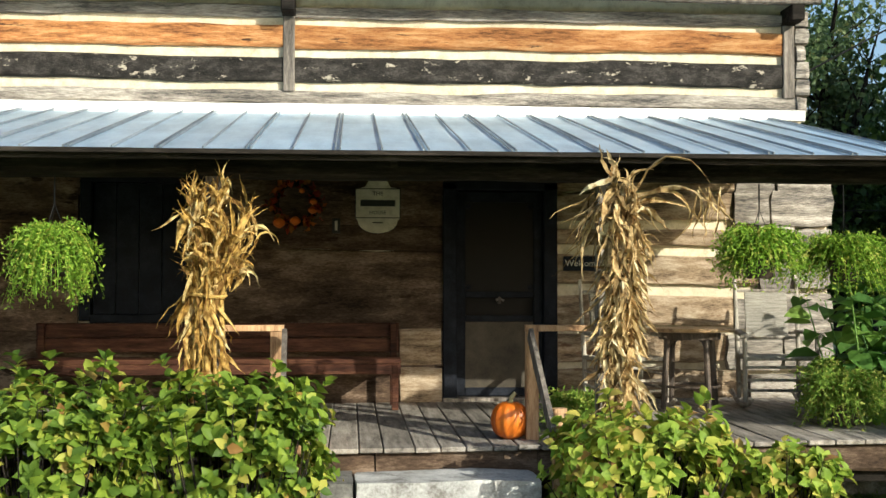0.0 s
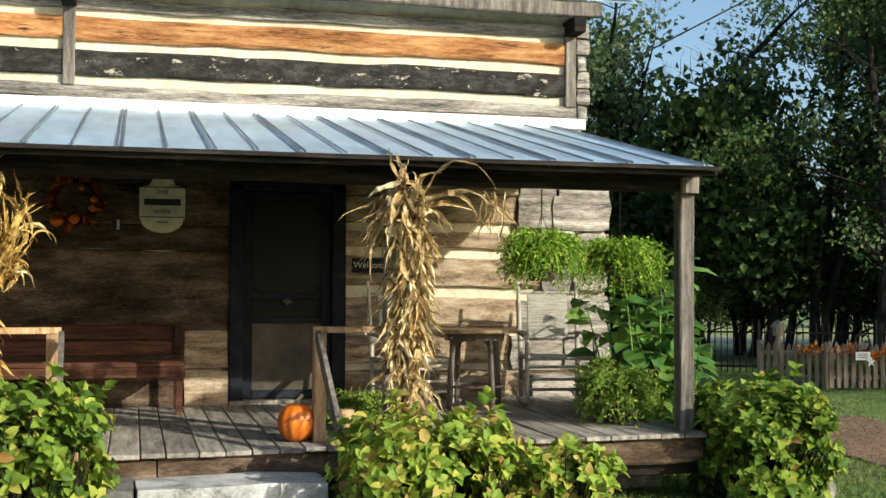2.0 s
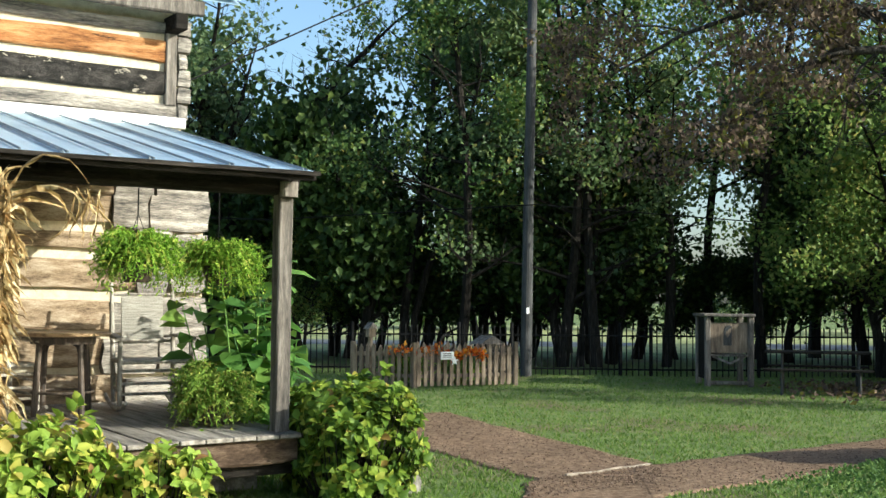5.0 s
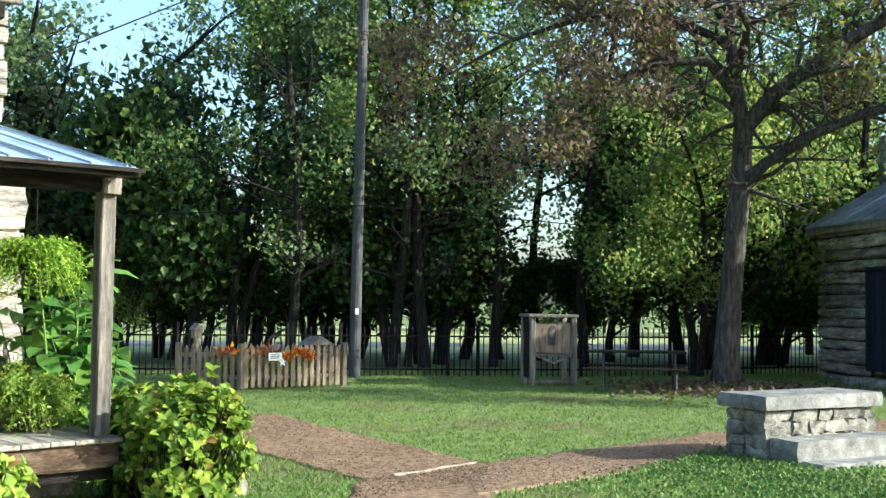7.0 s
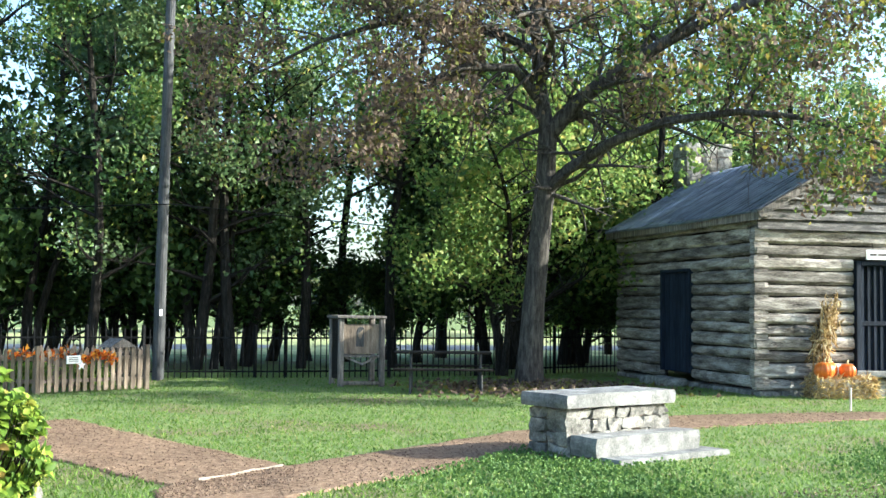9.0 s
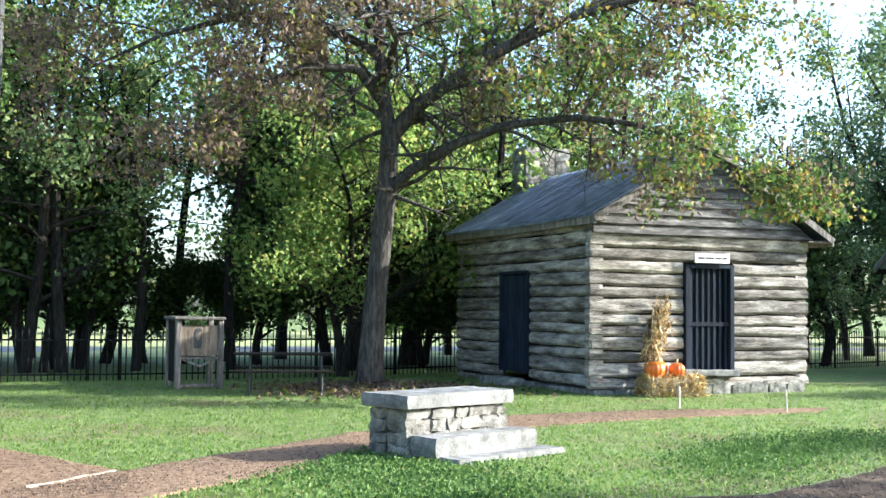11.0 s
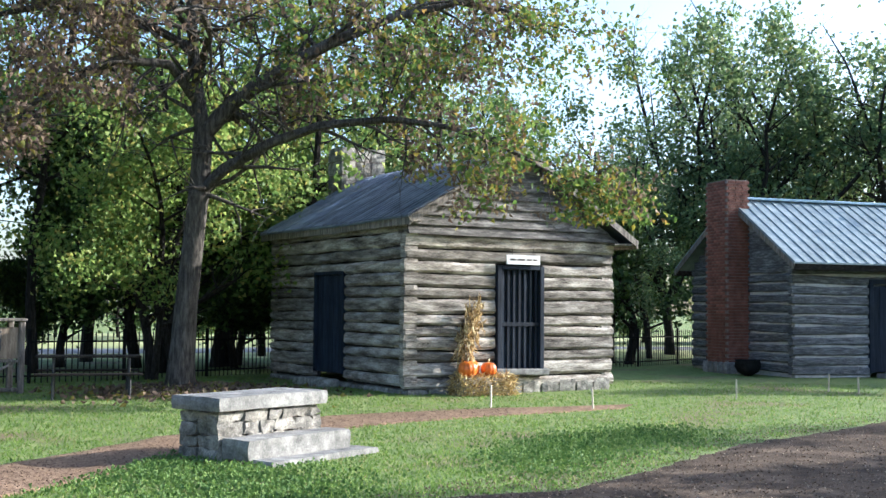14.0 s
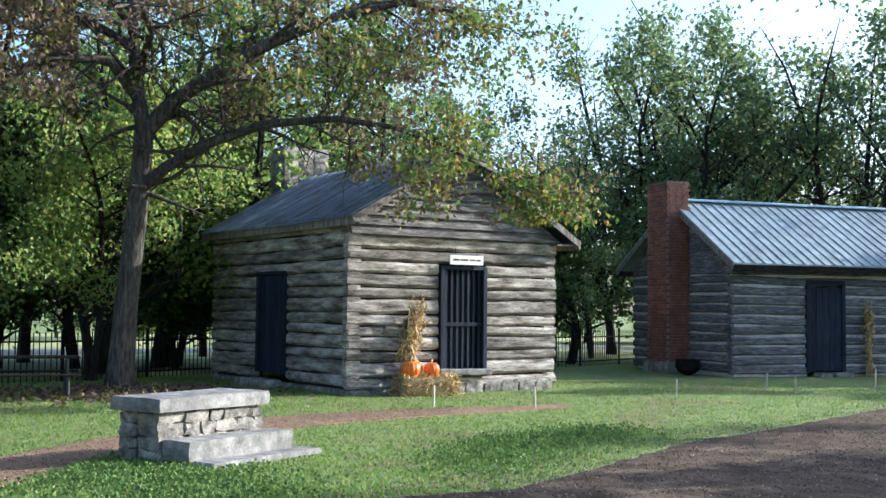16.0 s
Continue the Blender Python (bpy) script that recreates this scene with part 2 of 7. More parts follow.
# ---- builders ----
class Geo:
    """Vertices and faces of one mesh."""

    def __init__(self):
        self.v, self.f = [], []

    def add(self, verts, faces):
        n = len(self.v)
        self.v.extend(tuple(p) for p in verts)
        self.f.extend(tuple(i + n for i in face) for face in faces)
        return self

    def box(self, x0, x1, y0, y1, z0, z1, b=0.0, m=None):
        """A box with chamfered edges."""
        if b <= 0:
            vs = [Vector((x, y, z)) for x in (x0, x1) for y in (y0, y1) for z in (z0, z1)]
            fs = [(0, 1, 3, 2), (4, 6, 7, 5), (0, 4, 5, 1), (2, 3, 7, 6), (0, 2, 6, 4), (1, 5, 7, 3)]
        else:
            bm = bmesh.new()
            bmesh.ops.create_cube(bm, size=1)
            for p in bm.verts:
                p.co = Vector(((x0 + x1) / 2 + p.co.x * (x1 - x0), (y0 + y1) / 2 + p.co.y * (y1 - y0), (z0 + z1) / 2 + p.co.z * (z1 - z0)))
            bmesh.ops.bevel(bm, geom=list(bm.edges), offset=b, segments=1, affect="EDGES")
            bm.verts.index_update()
            vs, fs = [p.co.copy() for p in bm.verts], [[q.index for q in f.verts] for f in bm.faces]
            bm.free()
        if m:
            vs = [m @ p for p in vs]
        return self.add(vs, fs)

    def tube(self, pts, radii, n=8, cap=True, wob=0.0):
        """A round bar along points, with a radius at each."""
        pts = [Vector(p) for p in pts]
        vs, fs = [], []
        for i, p in enumerate(pts):
            d = (pts[min(i + 1, len(pts) - 1)] - pts[max(i - 1, 0)]).normalized()
            a = d.cross(Vector((0.13, 0.21, 1)) if abs(d.z) < 0.95 else Vector((1, 0.1, 0))).normalized()
            c = d.cross(a)
            for k in range(n):
                t = 2 * math.pi * k / n
                r = radii[i] * (1 + wob * noise.noise(Vector((p.x * 2 + math.cos(t), p.y * 2 + math.sin(t), p.z * 2))))
                vs.append(p + (a * math.cos(t) + c * math.sin(t)) * r)
        for i in range(len(pts) - 1):
            for k in range(n):
                q = (k + 1) % n
                fs.append((i * n + k, i * n + q, (i + 1) * n + q, (i + 1) * n + k))
        if cap:
            fs += [tuple(range(n))[::-1], tuple(range((len(pts) - 1) * n, len(pts) * n))]
        return self.add(vs, fs)

    def hewn(self, a, b, h, d, seed=0.0, seg=0.25, rough=0.012, rnd=0.18, sag=0.0):
        """A hewn log or board from a to b (middle of its height and depth): height h, depth d, uneven edges."""
        a, b = Vector(a), Vector(b)
        ax = (b - a).normalized()
        out = ax.cross(Vector((0, 0, 1)))
        out = out.normalized() if out.length > 0.1 else Vector((1, 0, 0))
        up = out.cross(ax).normalized()
        n = max(2, int((b - a).length / seg))
        c = rnd * min(h, d)
        ring = [(-d / 2, -h / 2 + c), (-d / 2, h / 2 - c), (-d / 2 + c, h / 2), (d / 2 - c, h / 2), (d / 2, h / 2 - c), (d / 2, -h / 2 + c), (d / 2 - c, -h / 2), (-d / 2 + c, -h / 2)]
        vs, fs = [], []
        for i in range(n + 1):
            t = i / n
            p = a.lerp(b, t)
            wave = noise.noise(Vector((i * 0.31, seed * 7.1, 0.5))) * rough * 1.2 - sag * math.sin(math.pi * t)
            for k, (o, u) in enumerate(ring):
                j = noise.noise(Vector((i * 0.9, k * 3.7, seed * 5.3))) * rough
                j2 = noise.noise(Vector((i * 0.9, k * 3.7 + 50, seed * 5.3))) * rough
                vs.append(p + out * (o + j * 0.7) + up * (u + j2 + wave) + ax * (j if i in (0, n) else 0))
        for i in range(n):
            for k in range(8):
                q = (k + 1) % 8
                fs.append((i * 8 + k, (i + 1) * 8 + k, (i + 1) * 8 + q, i * 8 + q))
        fs += [tuple(range(8)), tuple(range(n * 8, n * 8 + 8))[::-1]]
        return self.add(vs, fs)

    def stone(self, x0, x1, y0, y1, z0, z1, seed=0, rough=0.02, m=None, soft=1.0):
        """A block with broken faces."""
        xs, ys, zs = np.linspace(x0, x1, 4), np.linspace(y0, y1, 4), np.linspace(z0, z1, 4)
        idx, vs, fs = {}, [], []
        for i in range(4):
            for j in range(4):
                for k in range(4):
                    if 0 < i < 3 and 0 < j < 3 and 0 < k < 3:
                        continue
                    p = Vector((xs[i], ys[j], zs[k]))
                    edge = sum(q in (0, 3) for q in (i, j, k))
                    c = Vector(((x0 + x1) / 2, (y0 + y1) / 2, (z0 + z1) / 2))
                    p = p + (c - p) * (0.0, 0.0, 0.04, 0.09)[edge] * soft
                    p += Vector([noise.noise(Vector((p.x * 9 + s, p.y * 9 + seed, p.z * 9))) for s in (0, 31, 67)]) * rough
                    idx[i, j, k] = len(vs)
                    vs.append(m @ p if m else p)
        for a in range(3):
            for b in range(3):
                for s in (0, 3):
                    for q in ((lambda u, w: (s, u, w)), (lambda u, w: (u, s, w)), (lambda u, w: (u, w, s))):
                        fs.append((idx[q(a, b)], idx[q(a + 1, b)], idx[q(a + 1, b + 1)], idx[q(a, b + 1)]))
        return self.add(vs, fs)

    def lathe(self, prof, centre=(0, 0, 0), n=16, ribs=0, depth=0.0, sx=1.0, sy=1.0):
        vs, fs = [], []
        for r, z in prof:
            for k in range(n):
                t = 2 * math.pi * k / n
                rr = r * (1 - depth * (0.5 + 0.5 * math.cos(ribs * t))) if ribs else r
                vs.append((centre[0] + rr * math.cos(t) * sx, centre[1] + rr * math.sin(t) * sy, centre[2] + z))
        for i in range(len(prof) - 1):
            for k in range(n):
                q = (k + 1) % n
                fs.append((i * n + k, i * n + q, (i + 1) * n + q, (i + 1) * n + k))
        fs += [tuple(range(n))[::-1], tuple(range((len(prof) - 1) * n, len(prof) * n))]
        return self.add(vs, fs)

    def mesh(self, name, material, smooth=False):
        me = bpy.data.meshes.new(name)
        me.from_pydata(self.v, [], self.f)
        if material:
            me.materials.append(material)
        me.update()
        bm = bmesh.new()
        bm.from_mesh(me)
        if len(bm.faces) < 30000:
            bmesh.ops.recalc_face_normals(bm, faces=list(bm.faces))
        bm.to_mesh(me)
        bm.free()
        if smooth:
            me.polygons.foreach_set("use_smooth", [True] * len(me.polygons))
        return me


def part(name, geo, material, parent=None, label="", smooth=False, kind=""):
    """Links a Geo (or a ready mesh) as one mesh object, under a thing or a part where one is given."""
    me = geo if isinstance(geo, bpy.types.Mesh) else geo.mesh(name, material, smooth)
    ob = new(name, me)
    if parent:
        ob.parent = parent
        ob.matrix_parent_inverse = parent.matrix_basis.inverted() if parent.parent is None else Matrix.Identity(4)
    return tagged(ob, label, kind=kind)


def thing(name, at, label, category, group="", kind=""):
    """An Empty at a thing's base, to hold its parts, which are built in world places."""
    ob = new(name)
    ob.empty_display_size = 0.1
    ob.matrix_basis = Matrix.Translation(at)
    return tagged(ob, label, category, group, kind)


def solo(name, geo, material, label, category, group="", kind="", smooth=False):
    ob = new(name, geo.mesh(name, material, smooth))
    return tagged(ob, label, category, group, kind)


def leaf_mesh(name, pts, dirs, size, material, width=0.5, fold=0.25, droop=0.3, seed=1, flat=False, vary=0.5, simple=False, broad=False, normals=None):
    """Folded leaves of four triangles each, at pts (n x 3), pointing along dirs."""
    rng = np.random.default_rng(seed)
    pts, dirs = np.asarray(pts, float), np.asarray(dirs, float)
    n = len(pts)
    dirs = dirs / np.maximum(np.linalg.norm(dirs, axis=1, keepdims=True), 1e-6)
    rnd = rng.normal(size=(n, 3))
    side = np.cross(dirs, rnd if not flat else np.tile([0.05, 0.03, 1.0], (n, 1)) + 0.35 * rnd)
    if normals is not None:
        side = np.cross(dirs, np.asarray(normals, float) + 0.3 * rnd)
    side /= np.maximum(np.linalg.norm(side, axis=1, keepdims=True), 1e-6)
    up = np.cross(side, dirs)
    s = (size * (1 - vary / 2 + vary * rng.random(n)))[:, None]
    mid = pts + dirs * s * 0.45
    v = np.stack([pts, mid + side * s * width / 2 + up * s * fold * width, pts + dirs * s * 0.98 - up * s * droop, mid - side * s * width / 2 + up * s * fold * width, mid], 1)
    v = v.reshape(-1, 3)
    base = np.arange(n)[:, None] * 5
    f = np.concatenate([base + [0, 1, 4], base + [1, 2, 4], base + [2, 3, 4], base + [3, 0, 4]], 1).reshape(-1, 3)
    if broad:
        m1, m2 = pts + dirs * s * 0.33, pts + dirs * s * 0.70 - up * s * droop * 0.35
        v = np.stack([pts, m1, m2, pts + dirs * s - up * s * droop, m1 + side * s * width * 0.5 + up * s * fold * width, m2 + side * s * width * 0.38 + up * s * fold * width * 0.8, m1 - side * s * width * 0.5 + up * s * fold * width, m2 - side * s * width * 0.38 + up * s * fold * width * 0.8], 1).reshape(-1, 3)
        base = np.arange(n)[:, None] * 8
        f = np.concatenate([base + q for q in ([0, 4, 1], [4, 5, 1], [1, 5, 2], [5, 3, 2], [0, 1, 6], [1, 7, 6], [1, 2, 7], [2, 3, 7])], 1).reshape(-1, 3)
    if simple:
        v = np.delete(v.reshape(n, 5, 3), 4, 1).reshape(-1, 3)
        base = np.arange(n)[:, None] * 4
        f = np.concatenate([base + [0, 1, 2], base + [0, 2, 3]], 1).reshape(-1, 3)
    me = bpy.data.meshes.new(name)
    me.vertices.add(len(v))
    me.vertices.foreach_set("co", v.astype(np.float32).ravel())
    me.loops.add(f.size)
    me.loops.foreach_set("vertex_index", f.astype(np.int32).ravel())
    me.polygons.add(len(f))
    me.polygons.foreach_set("loop_start", np.arange(0, f.size, 3, dtype=np.int32))
    me.polygons.foreach_set("loop_total", np.full(len(f), 3, dtype=np.int32))
    me.materials.append(material)
    me.update(calc_edges=True)
    return me


# ---- ground ----
def lawn_material():
    m, nt, b = nodes_of("lawn")
    L = nt.links.new
    tc = nt.nodes.new("ShaderNodeTexCoord")
    big, mid, fine = (nt.nodes.new("ShaderNodeTexNoise") for _ in range(3))
    for n, s in ((big, 0.5), (mid, 3.5), (fine, 45)):
        n.inputs["Scale"].default_value, n.inputs["Detail"].default_value = s, 5
        L(tc.outputs["Object"], n.inputs["Vector"])
    r1 = ramp(nt, [(0.3, (0.10, 0.15, 0.03)), (0.5, (0.145, 0.205, 0.042)), (0.7, (0.21, 0.245, 0.072))])
    r2 = ramp(nt, [(0.3, (0.6, 0.6, 0.6)), (0.7, (1.25, 1.25, 1.25))])
    r3 = ramp(nt, [(0.54, (0, 0, 0)), (0.70, (1, 1, 1))])
    L(mid.outputs["Fac"], r1.inputs[0])
    L(fine.outputs["Fac"], r2.inputs[0])
    L(big.outputs["Fac"], r3.inputs[0])
    dry = nt.nodes.new("ShaderNodeMixRGB")
    dry.inputs[2].default_value = (0.17, 0.13, 0.06, 1)
    L(r3.outputs[0], dry.inputs[0])
    L(r1.outputs[0], dry.inputs[1])
    mul = nt.nodes.new("ShaderNodeMixRGB")
    mul.blend_type = "MULTIPLY"
    mul.inputs[0].default_value = 1
    L(dry.outputs[0], mul.inputs[1])
    L(r2.outputs[0], mul.inputs[2])
    L(mul.outputs[0], b.inputs["Base Color"])
    b.inputs["Roughness"].default_value = 0.9
    bp = nt.nodes.new("ShaderNodeBump")
    bp.inputs["Strength"].default_value, bp.inputs["Distance"].default_value = 0.8, 0.03
    L(fine.outputs["Fac"], bp.inputs["Height"])
    L(bp.outputs[0], b.inputs["Normal"])
    return m


LAWN = lawn_material()
GRAVEL = surface("pea_gravel", (0.10, 0.062, 0.038), (0.22, 0.145, 0.09), (0.34, 0.24, 0.155), (1, 1, 1), 16, 70, rough=0.95, bump=0.8, per_piece=0, spec=0.12)
LOT = surface("gravel_lot", (0.034, 0.024, 0.016), (0.082, 0.058, 0.039), (0.145, 0.107, 0.073), (1, 1, 1), 2.2, 60, rough=0.95, bump=0.6, per_piece=0, spec=0.1)
ASPHALT = surface("asphalt", (0.10, 0.10, 0.105), (0.16, 0.16, 0.165), (0.21, 0.21, 0.215), (1, 1, 1), 3, 60, rough=0.9, bump=0.2, per_piece=0)


def rise(x, y):
    """Small unevenness of the ground."""
    return 0.03 * noise.noise(Vector((x * 0.25, y * 0.25, 0.3))) if abs(x) < 60 and abs(y) < 60 else 0.0


g = Geo()
N = 90
xs = [-900, -300, -100] + [-50 + i * (110 / N) for i in range(N + 1)] + [100, 300, 900]
ys = [-900, -300, -80] + [-30 + i * (90 / N) for i in range(N + 1)] + [100, 300, 900]
g.add([(x, y, rise(x, y)) for y in ys for x in xs], [(j * len(xs) + i, j * len(xs) + i + 1, (j + 1) * len(xs) + i + 1, (j + 1) * len(xs) + i) for j in range(len(ys) - 1) for i in range(len(xs) - 1)])
solo("ground", g, LAWN, "green mown lawn with dry patches in low autumn sun", "lawn", kind="structure", smooth=True)


def strip(name, left, right, material, label, category, lift=0.014):
    """A path between two edges (points along it), laid over the lawn with ragged borders."""
    gg = Geo()
    def walk_edge(edge, k):
        out = []
        for a, b in zip(edge, edge[1:]):
            n = max(2, int(math.dist(a, b) / 0.12))
            for i in range(n):
                t = i / n
                x, y = a[0] + (b[0] - a[0]) * t, a[1] + (b[1] - a[1]) * t
                out.append((x + 0.09 * noise.noise(Vector((x * 3, y * 3, k))), y + 0.09 * noise.noise(Vector((x * 3, y * 3, k + 9)))))
        return out + [edge[-1]]
    l, r = walk_edge(left, 1), walk_edge(right, 5)
    n = max(len(l), len(r))
    at = lambda e, i: e[min(len(e) - 1, int(i / (n - 1) * (len(e) - 1)))]
    vs, fs, w = [], [], 8
    for i in range(n):
        (x0, y0), (x1, y1) = at(l, i), at(r, i)
        for k in range(w + 1):
            q = (0, 0.012, 0.05, 0.3, 0.5, 0.7, 0.95, 0.988, 1)[k]
            x, y = x0 + (x1 - x0) * q, y0 + (y1 - y0) * q
            edge = 0 if k in (0, w) else 1
            vs.append((x, y, rise(x, y) + (lift if edge else -0.01)))
    for i in range(n - 1):
        for k in range(w):
            a = i * (w + 1) + k
            fs.append((a, a + 1, a + w + 2, a + w + 1))
    gg.add(vs, fs)
    return solo(name, gg, material, label, category, kind="structure", smooth=True)


strip("path", [(7.9, 13.7), (6.9, 11.3), (6.4, 8.1), (5.6, 7.3), (4.0, 6.0)], [(9.2, 13.6), (8.6, 11.2), (8.0, 8.3), (7.3, 7.4), (5.2, 5.2)], GRAVEL, "brown pea-gravel footpath crossing the lawn", "path")
strip("path", [(7.7, 8.2), (8.9, 8.35), (12.1, 8.55), (15.3, 8.0), (18.0, 6.1), (19.6, 4.5)], [(6.6, 6.9), (8.9, 7.0), (10.9, 7.45), (14.3, 6.95), (16.6, 5.8), (18.9, 4.45)], GRAVEL, "brown pea-gravel footpath leading to the log cabins", "path", lift=0.018)
strip("gravel_lot", [(9.0, 3.7), (9.95, 2.9), (12.2, 2.45), (14.4, 2.05), (20.9, -0.3), (30, -4.5)], [(5.5, -2), (7.5, -3), (9, -5), (12, -7), (18, -9), (28, -12)], LOT, "rough brown gravel drive beside the lawn", "drive", lift=0.016)
strip("road", [(-20, 52), (20, 42), (48, 18), (60, 0)], [(-20, 47), (18, 38), (43, 16), (54, -2)], ASPHALT, "pale asphalt road beyond the iron fence", "road", lift=0.03)
TABLE_EDGE = surface("edging_wood", (0.13, 0.10, 0.075), (0.23, 0.185, 0.14), (0.32, 0.27, 0.21), (1, 1, 1), 12, 60, bump=0.3)
g = Geo()
for i, (a, b) in enumerate((((6.72, 8.05), (7.88, 8.22)), ((7.75, 13.68), (8.4, 13.66)))):
    g.hewn((*a, 0.035), (*b, 0.028), 0.02, 0.022, seed=i, seg=0.1, rough=0.008)
solo("path_edging", g, TABLE_EDGE, "pale timber edging sunk across the gravel footpath", "edging", kind="structure")
# Paler than the lawn: sunlight on the far field is in the colour.
FIELD_SUNLIT = surface("sunlit_field", (0.20, 0.22, 0.07), (0.30, 0.32, 0.11), (0.40, 0.40, 0.17), (1, 1, 1), 0.4, 8, rough=0.95, bump=0.3, per_piece=0)
strip("field", [(-25, 45), (2, 38), (22, 30), (38, 14), (46, -2)], [(-25, 80), (10, 78), (50, 58), (72, 25), (76, -6)], FIELD_SUNLIT, "pale mown field beyond the fence, sunlight in its colour", "field", lift=0.02)
CHIPS = leaf_material("gravel_chips", [(0.0, (0.10, 0.066, 0.046)), (0.5, (0.15, 0.10, 0.07)), (0.9, (0.20, 0.14, 0.10)), (1.0, (0.28, 0.21, 0.16))], 0.0, 0.9)
LITTER = leaf_material("leaf_litter", [(0.0, (0.09, 0.064, 0.042)), (0.5, (0.18, 0.13, 0.088)), (0.85, (0.28, 0.21, 0.145)), (1.0, (0.44, 0.36, 0.26))], 0.0, 0.9)
rg = np.random.default_rng(41)


def chips(quads, n):
    """Loose stones or litter strewn between pairs of edge points."""
    pts = []
    for (a, b, c, d) in quads:
        u, v = rg.random((n, 1)), rg.random((n, 1))
        pts.append((1 - u) * ((1 - v) * np.array(a) + v * np.array(b)) + u * ((1 - v) * np.array(d) + v * np.array(c)))
    p = np.concatenate(pts)
    p = np.concatenate([p, np.array([rise(x, y) + 0.02 for x, y in p])[:, None]], 1)
    return p


p_ = chips([((7.9, 13.7), (9.2, 13.6), (8.6, 11.2), (6.9, 11.3)), ((6.9, 11.3), (8.6, 11.2), (8.0, 8.3), (6.4, 8.1)), ((6.4, 8.1), (8.0, 8.3), (7.3, 7.4), (5.6, 7.3)), ((7.0, 8.15), (6.8, 6.9), (8.9, 7.0), (8.9, 8.35)), ((8.9, 8.35), (8.9, 7.0), (10.9, 7.45), (12.1, 8.55)), ((12.1, 8.55), (10.9, 7.45), (14.3, 6.75), (15.3, 8.0)), ((15.3, 8.0), (14.3, 6.75), (16.9, 5.75), (18.2, 6.2))], 1300)
d_ = rg.normal(size=p_.shape)
d_[:, 2] *= 0.25
tagged(new("loose_gravel", leaf_mesh("loose_gravel", p_, d_, 0.017, CHIPS, width=0.8, seed=5, simple=True)), "loose brown pea gravel on the footpath", "gravel", kind="stuff")
p_ = chips([((8.8, 4.2), (12.4, 3.1), (11.5, -2.5), (7.0, 0.5)), ((12.4, 3.1), (17.3, 1.7), (16, -4), (11.5, -2.5)), ((17.3, 1.7), (26, -2.0), (25, -7), (16, -4))], 5200)
d_ = rg.normal(size=p_.shape)
d_[:, 2] *= 0.25
tagged(new("loose_gravel", leaf_mesh("loose_gravel", p_, d_, 0.022, LITTER, width=0.8, seed=6, simple=True)), "loose stones and leaf litter on the gravel drive", "gravel", kind="stuff")


# ---- the log house with its porch ----
WALL_Y = 11.3
rng = random.Random(4)


def deck_z(x, y):
    """The porch floor, which leans a little with age."""
    return 0.49 + 0.009 * x + 0.011 * (y - 8.2)


house = thing("log_house", (0, 14.5, 0), "two-storey hewn log house with cream chinking and a metal porch roof", "house")
XL, XR, XU = -9.0, 4.71, 4.46
DOOR = (0.88, 1.98)
WIN = (-2.42, -1.35)


def log_run(x0, x1, z0, z1, mat_, label="", y=WALL_Y, d=0.2, proud=0.0):
    gg = Geo()
    gg.hewn((x0, y + d / 2 - proud, (z0 + z1) / 2), (x1, y + d / 2 - proud, (z0 + z1) / 2), z1 - z0, d, seed=rng.random() * 40, seg=0.3, rough=0.022, rnd=0.1)
    return part("log", gg, mat_, house, label)


# lower wall, interrupted by the door and the window
rows = [(2.56, 2.76), (2.27, 2.54), (2.03, 2.18), (1.65, 1.93), (1.25, 1.54), (0.90, 1.17), (0.55, 0.83), (0.28, 0.50)]
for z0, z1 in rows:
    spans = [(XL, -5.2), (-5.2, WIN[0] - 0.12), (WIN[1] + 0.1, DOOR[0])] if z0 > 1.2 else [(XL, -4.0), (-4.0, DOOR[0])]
    # shaded log colour left of the door, sunlit one right of it
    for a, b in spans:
        log_run(a, b, z0 - 0.06 + rng.uniform(-0.015, 0.015), z1 + 0.06 + rng.uniform(-0.015, 0.015), LOG_SHADED)
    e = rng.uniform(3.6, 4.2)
    log_run(DOOR[1], e, z0, z1, LOG_SUNLIT, "tan weathered log with scuffed hewn face, toned as sunlit", proud=0.015)
    # squared ends of the crossing logs at the corner
    zz = z0 - 0.05
    x = e
    for k in range(2):
        w = (XR - e) * rng.uniform(0.35, 0.6) if k == 0 else XR - x
        gg = Geo().stone(x + 0.01, min(x + w, XR), WALL_Y - 0.03 - rng.random() * 0.03, WALL_Y + 0.3, zz + rng.uniform(-0.03, 0.02), z1 + rng.uniform(-0.05, 0.05), seed=rng.random() * 50, rough=0.025, soft=0.6)
        part("log_end", gg, LOG_GREY, house)
        x += w
# sun patch low beside the door, given by the paler log colour
for z0, z1 in ((0.52, 0.86), (0.90, 1.24)):
    log_run(0.47, DOOR[0] - 0.01, z0, z1, LOG_SUNLIT, "short log beside the door, paler as if sunlit", proud=0.03)
for a, b, z0, z1 in ((XL, WIN[0], 0.2, 2.9), (WIN[0], WIN[1], 0.2, 1.34), (WIN[0], WIN[1], 2.66, 2.9), (WIN[1], DOOR[0], 0.2, 2.9), (DOOR[1], 4.68, 0.2, 2.9), (DOOR[0], DOOR[1], 2.64, 2.9), (XL, XU - 0.03, 2.9, 4.5)):
    part("chinking", Geo().box(a, b, WALL_Y + 0.05, WALL_Y + 0.22, z0, z1), CHINK, house, "cream lime chinking between the logs")
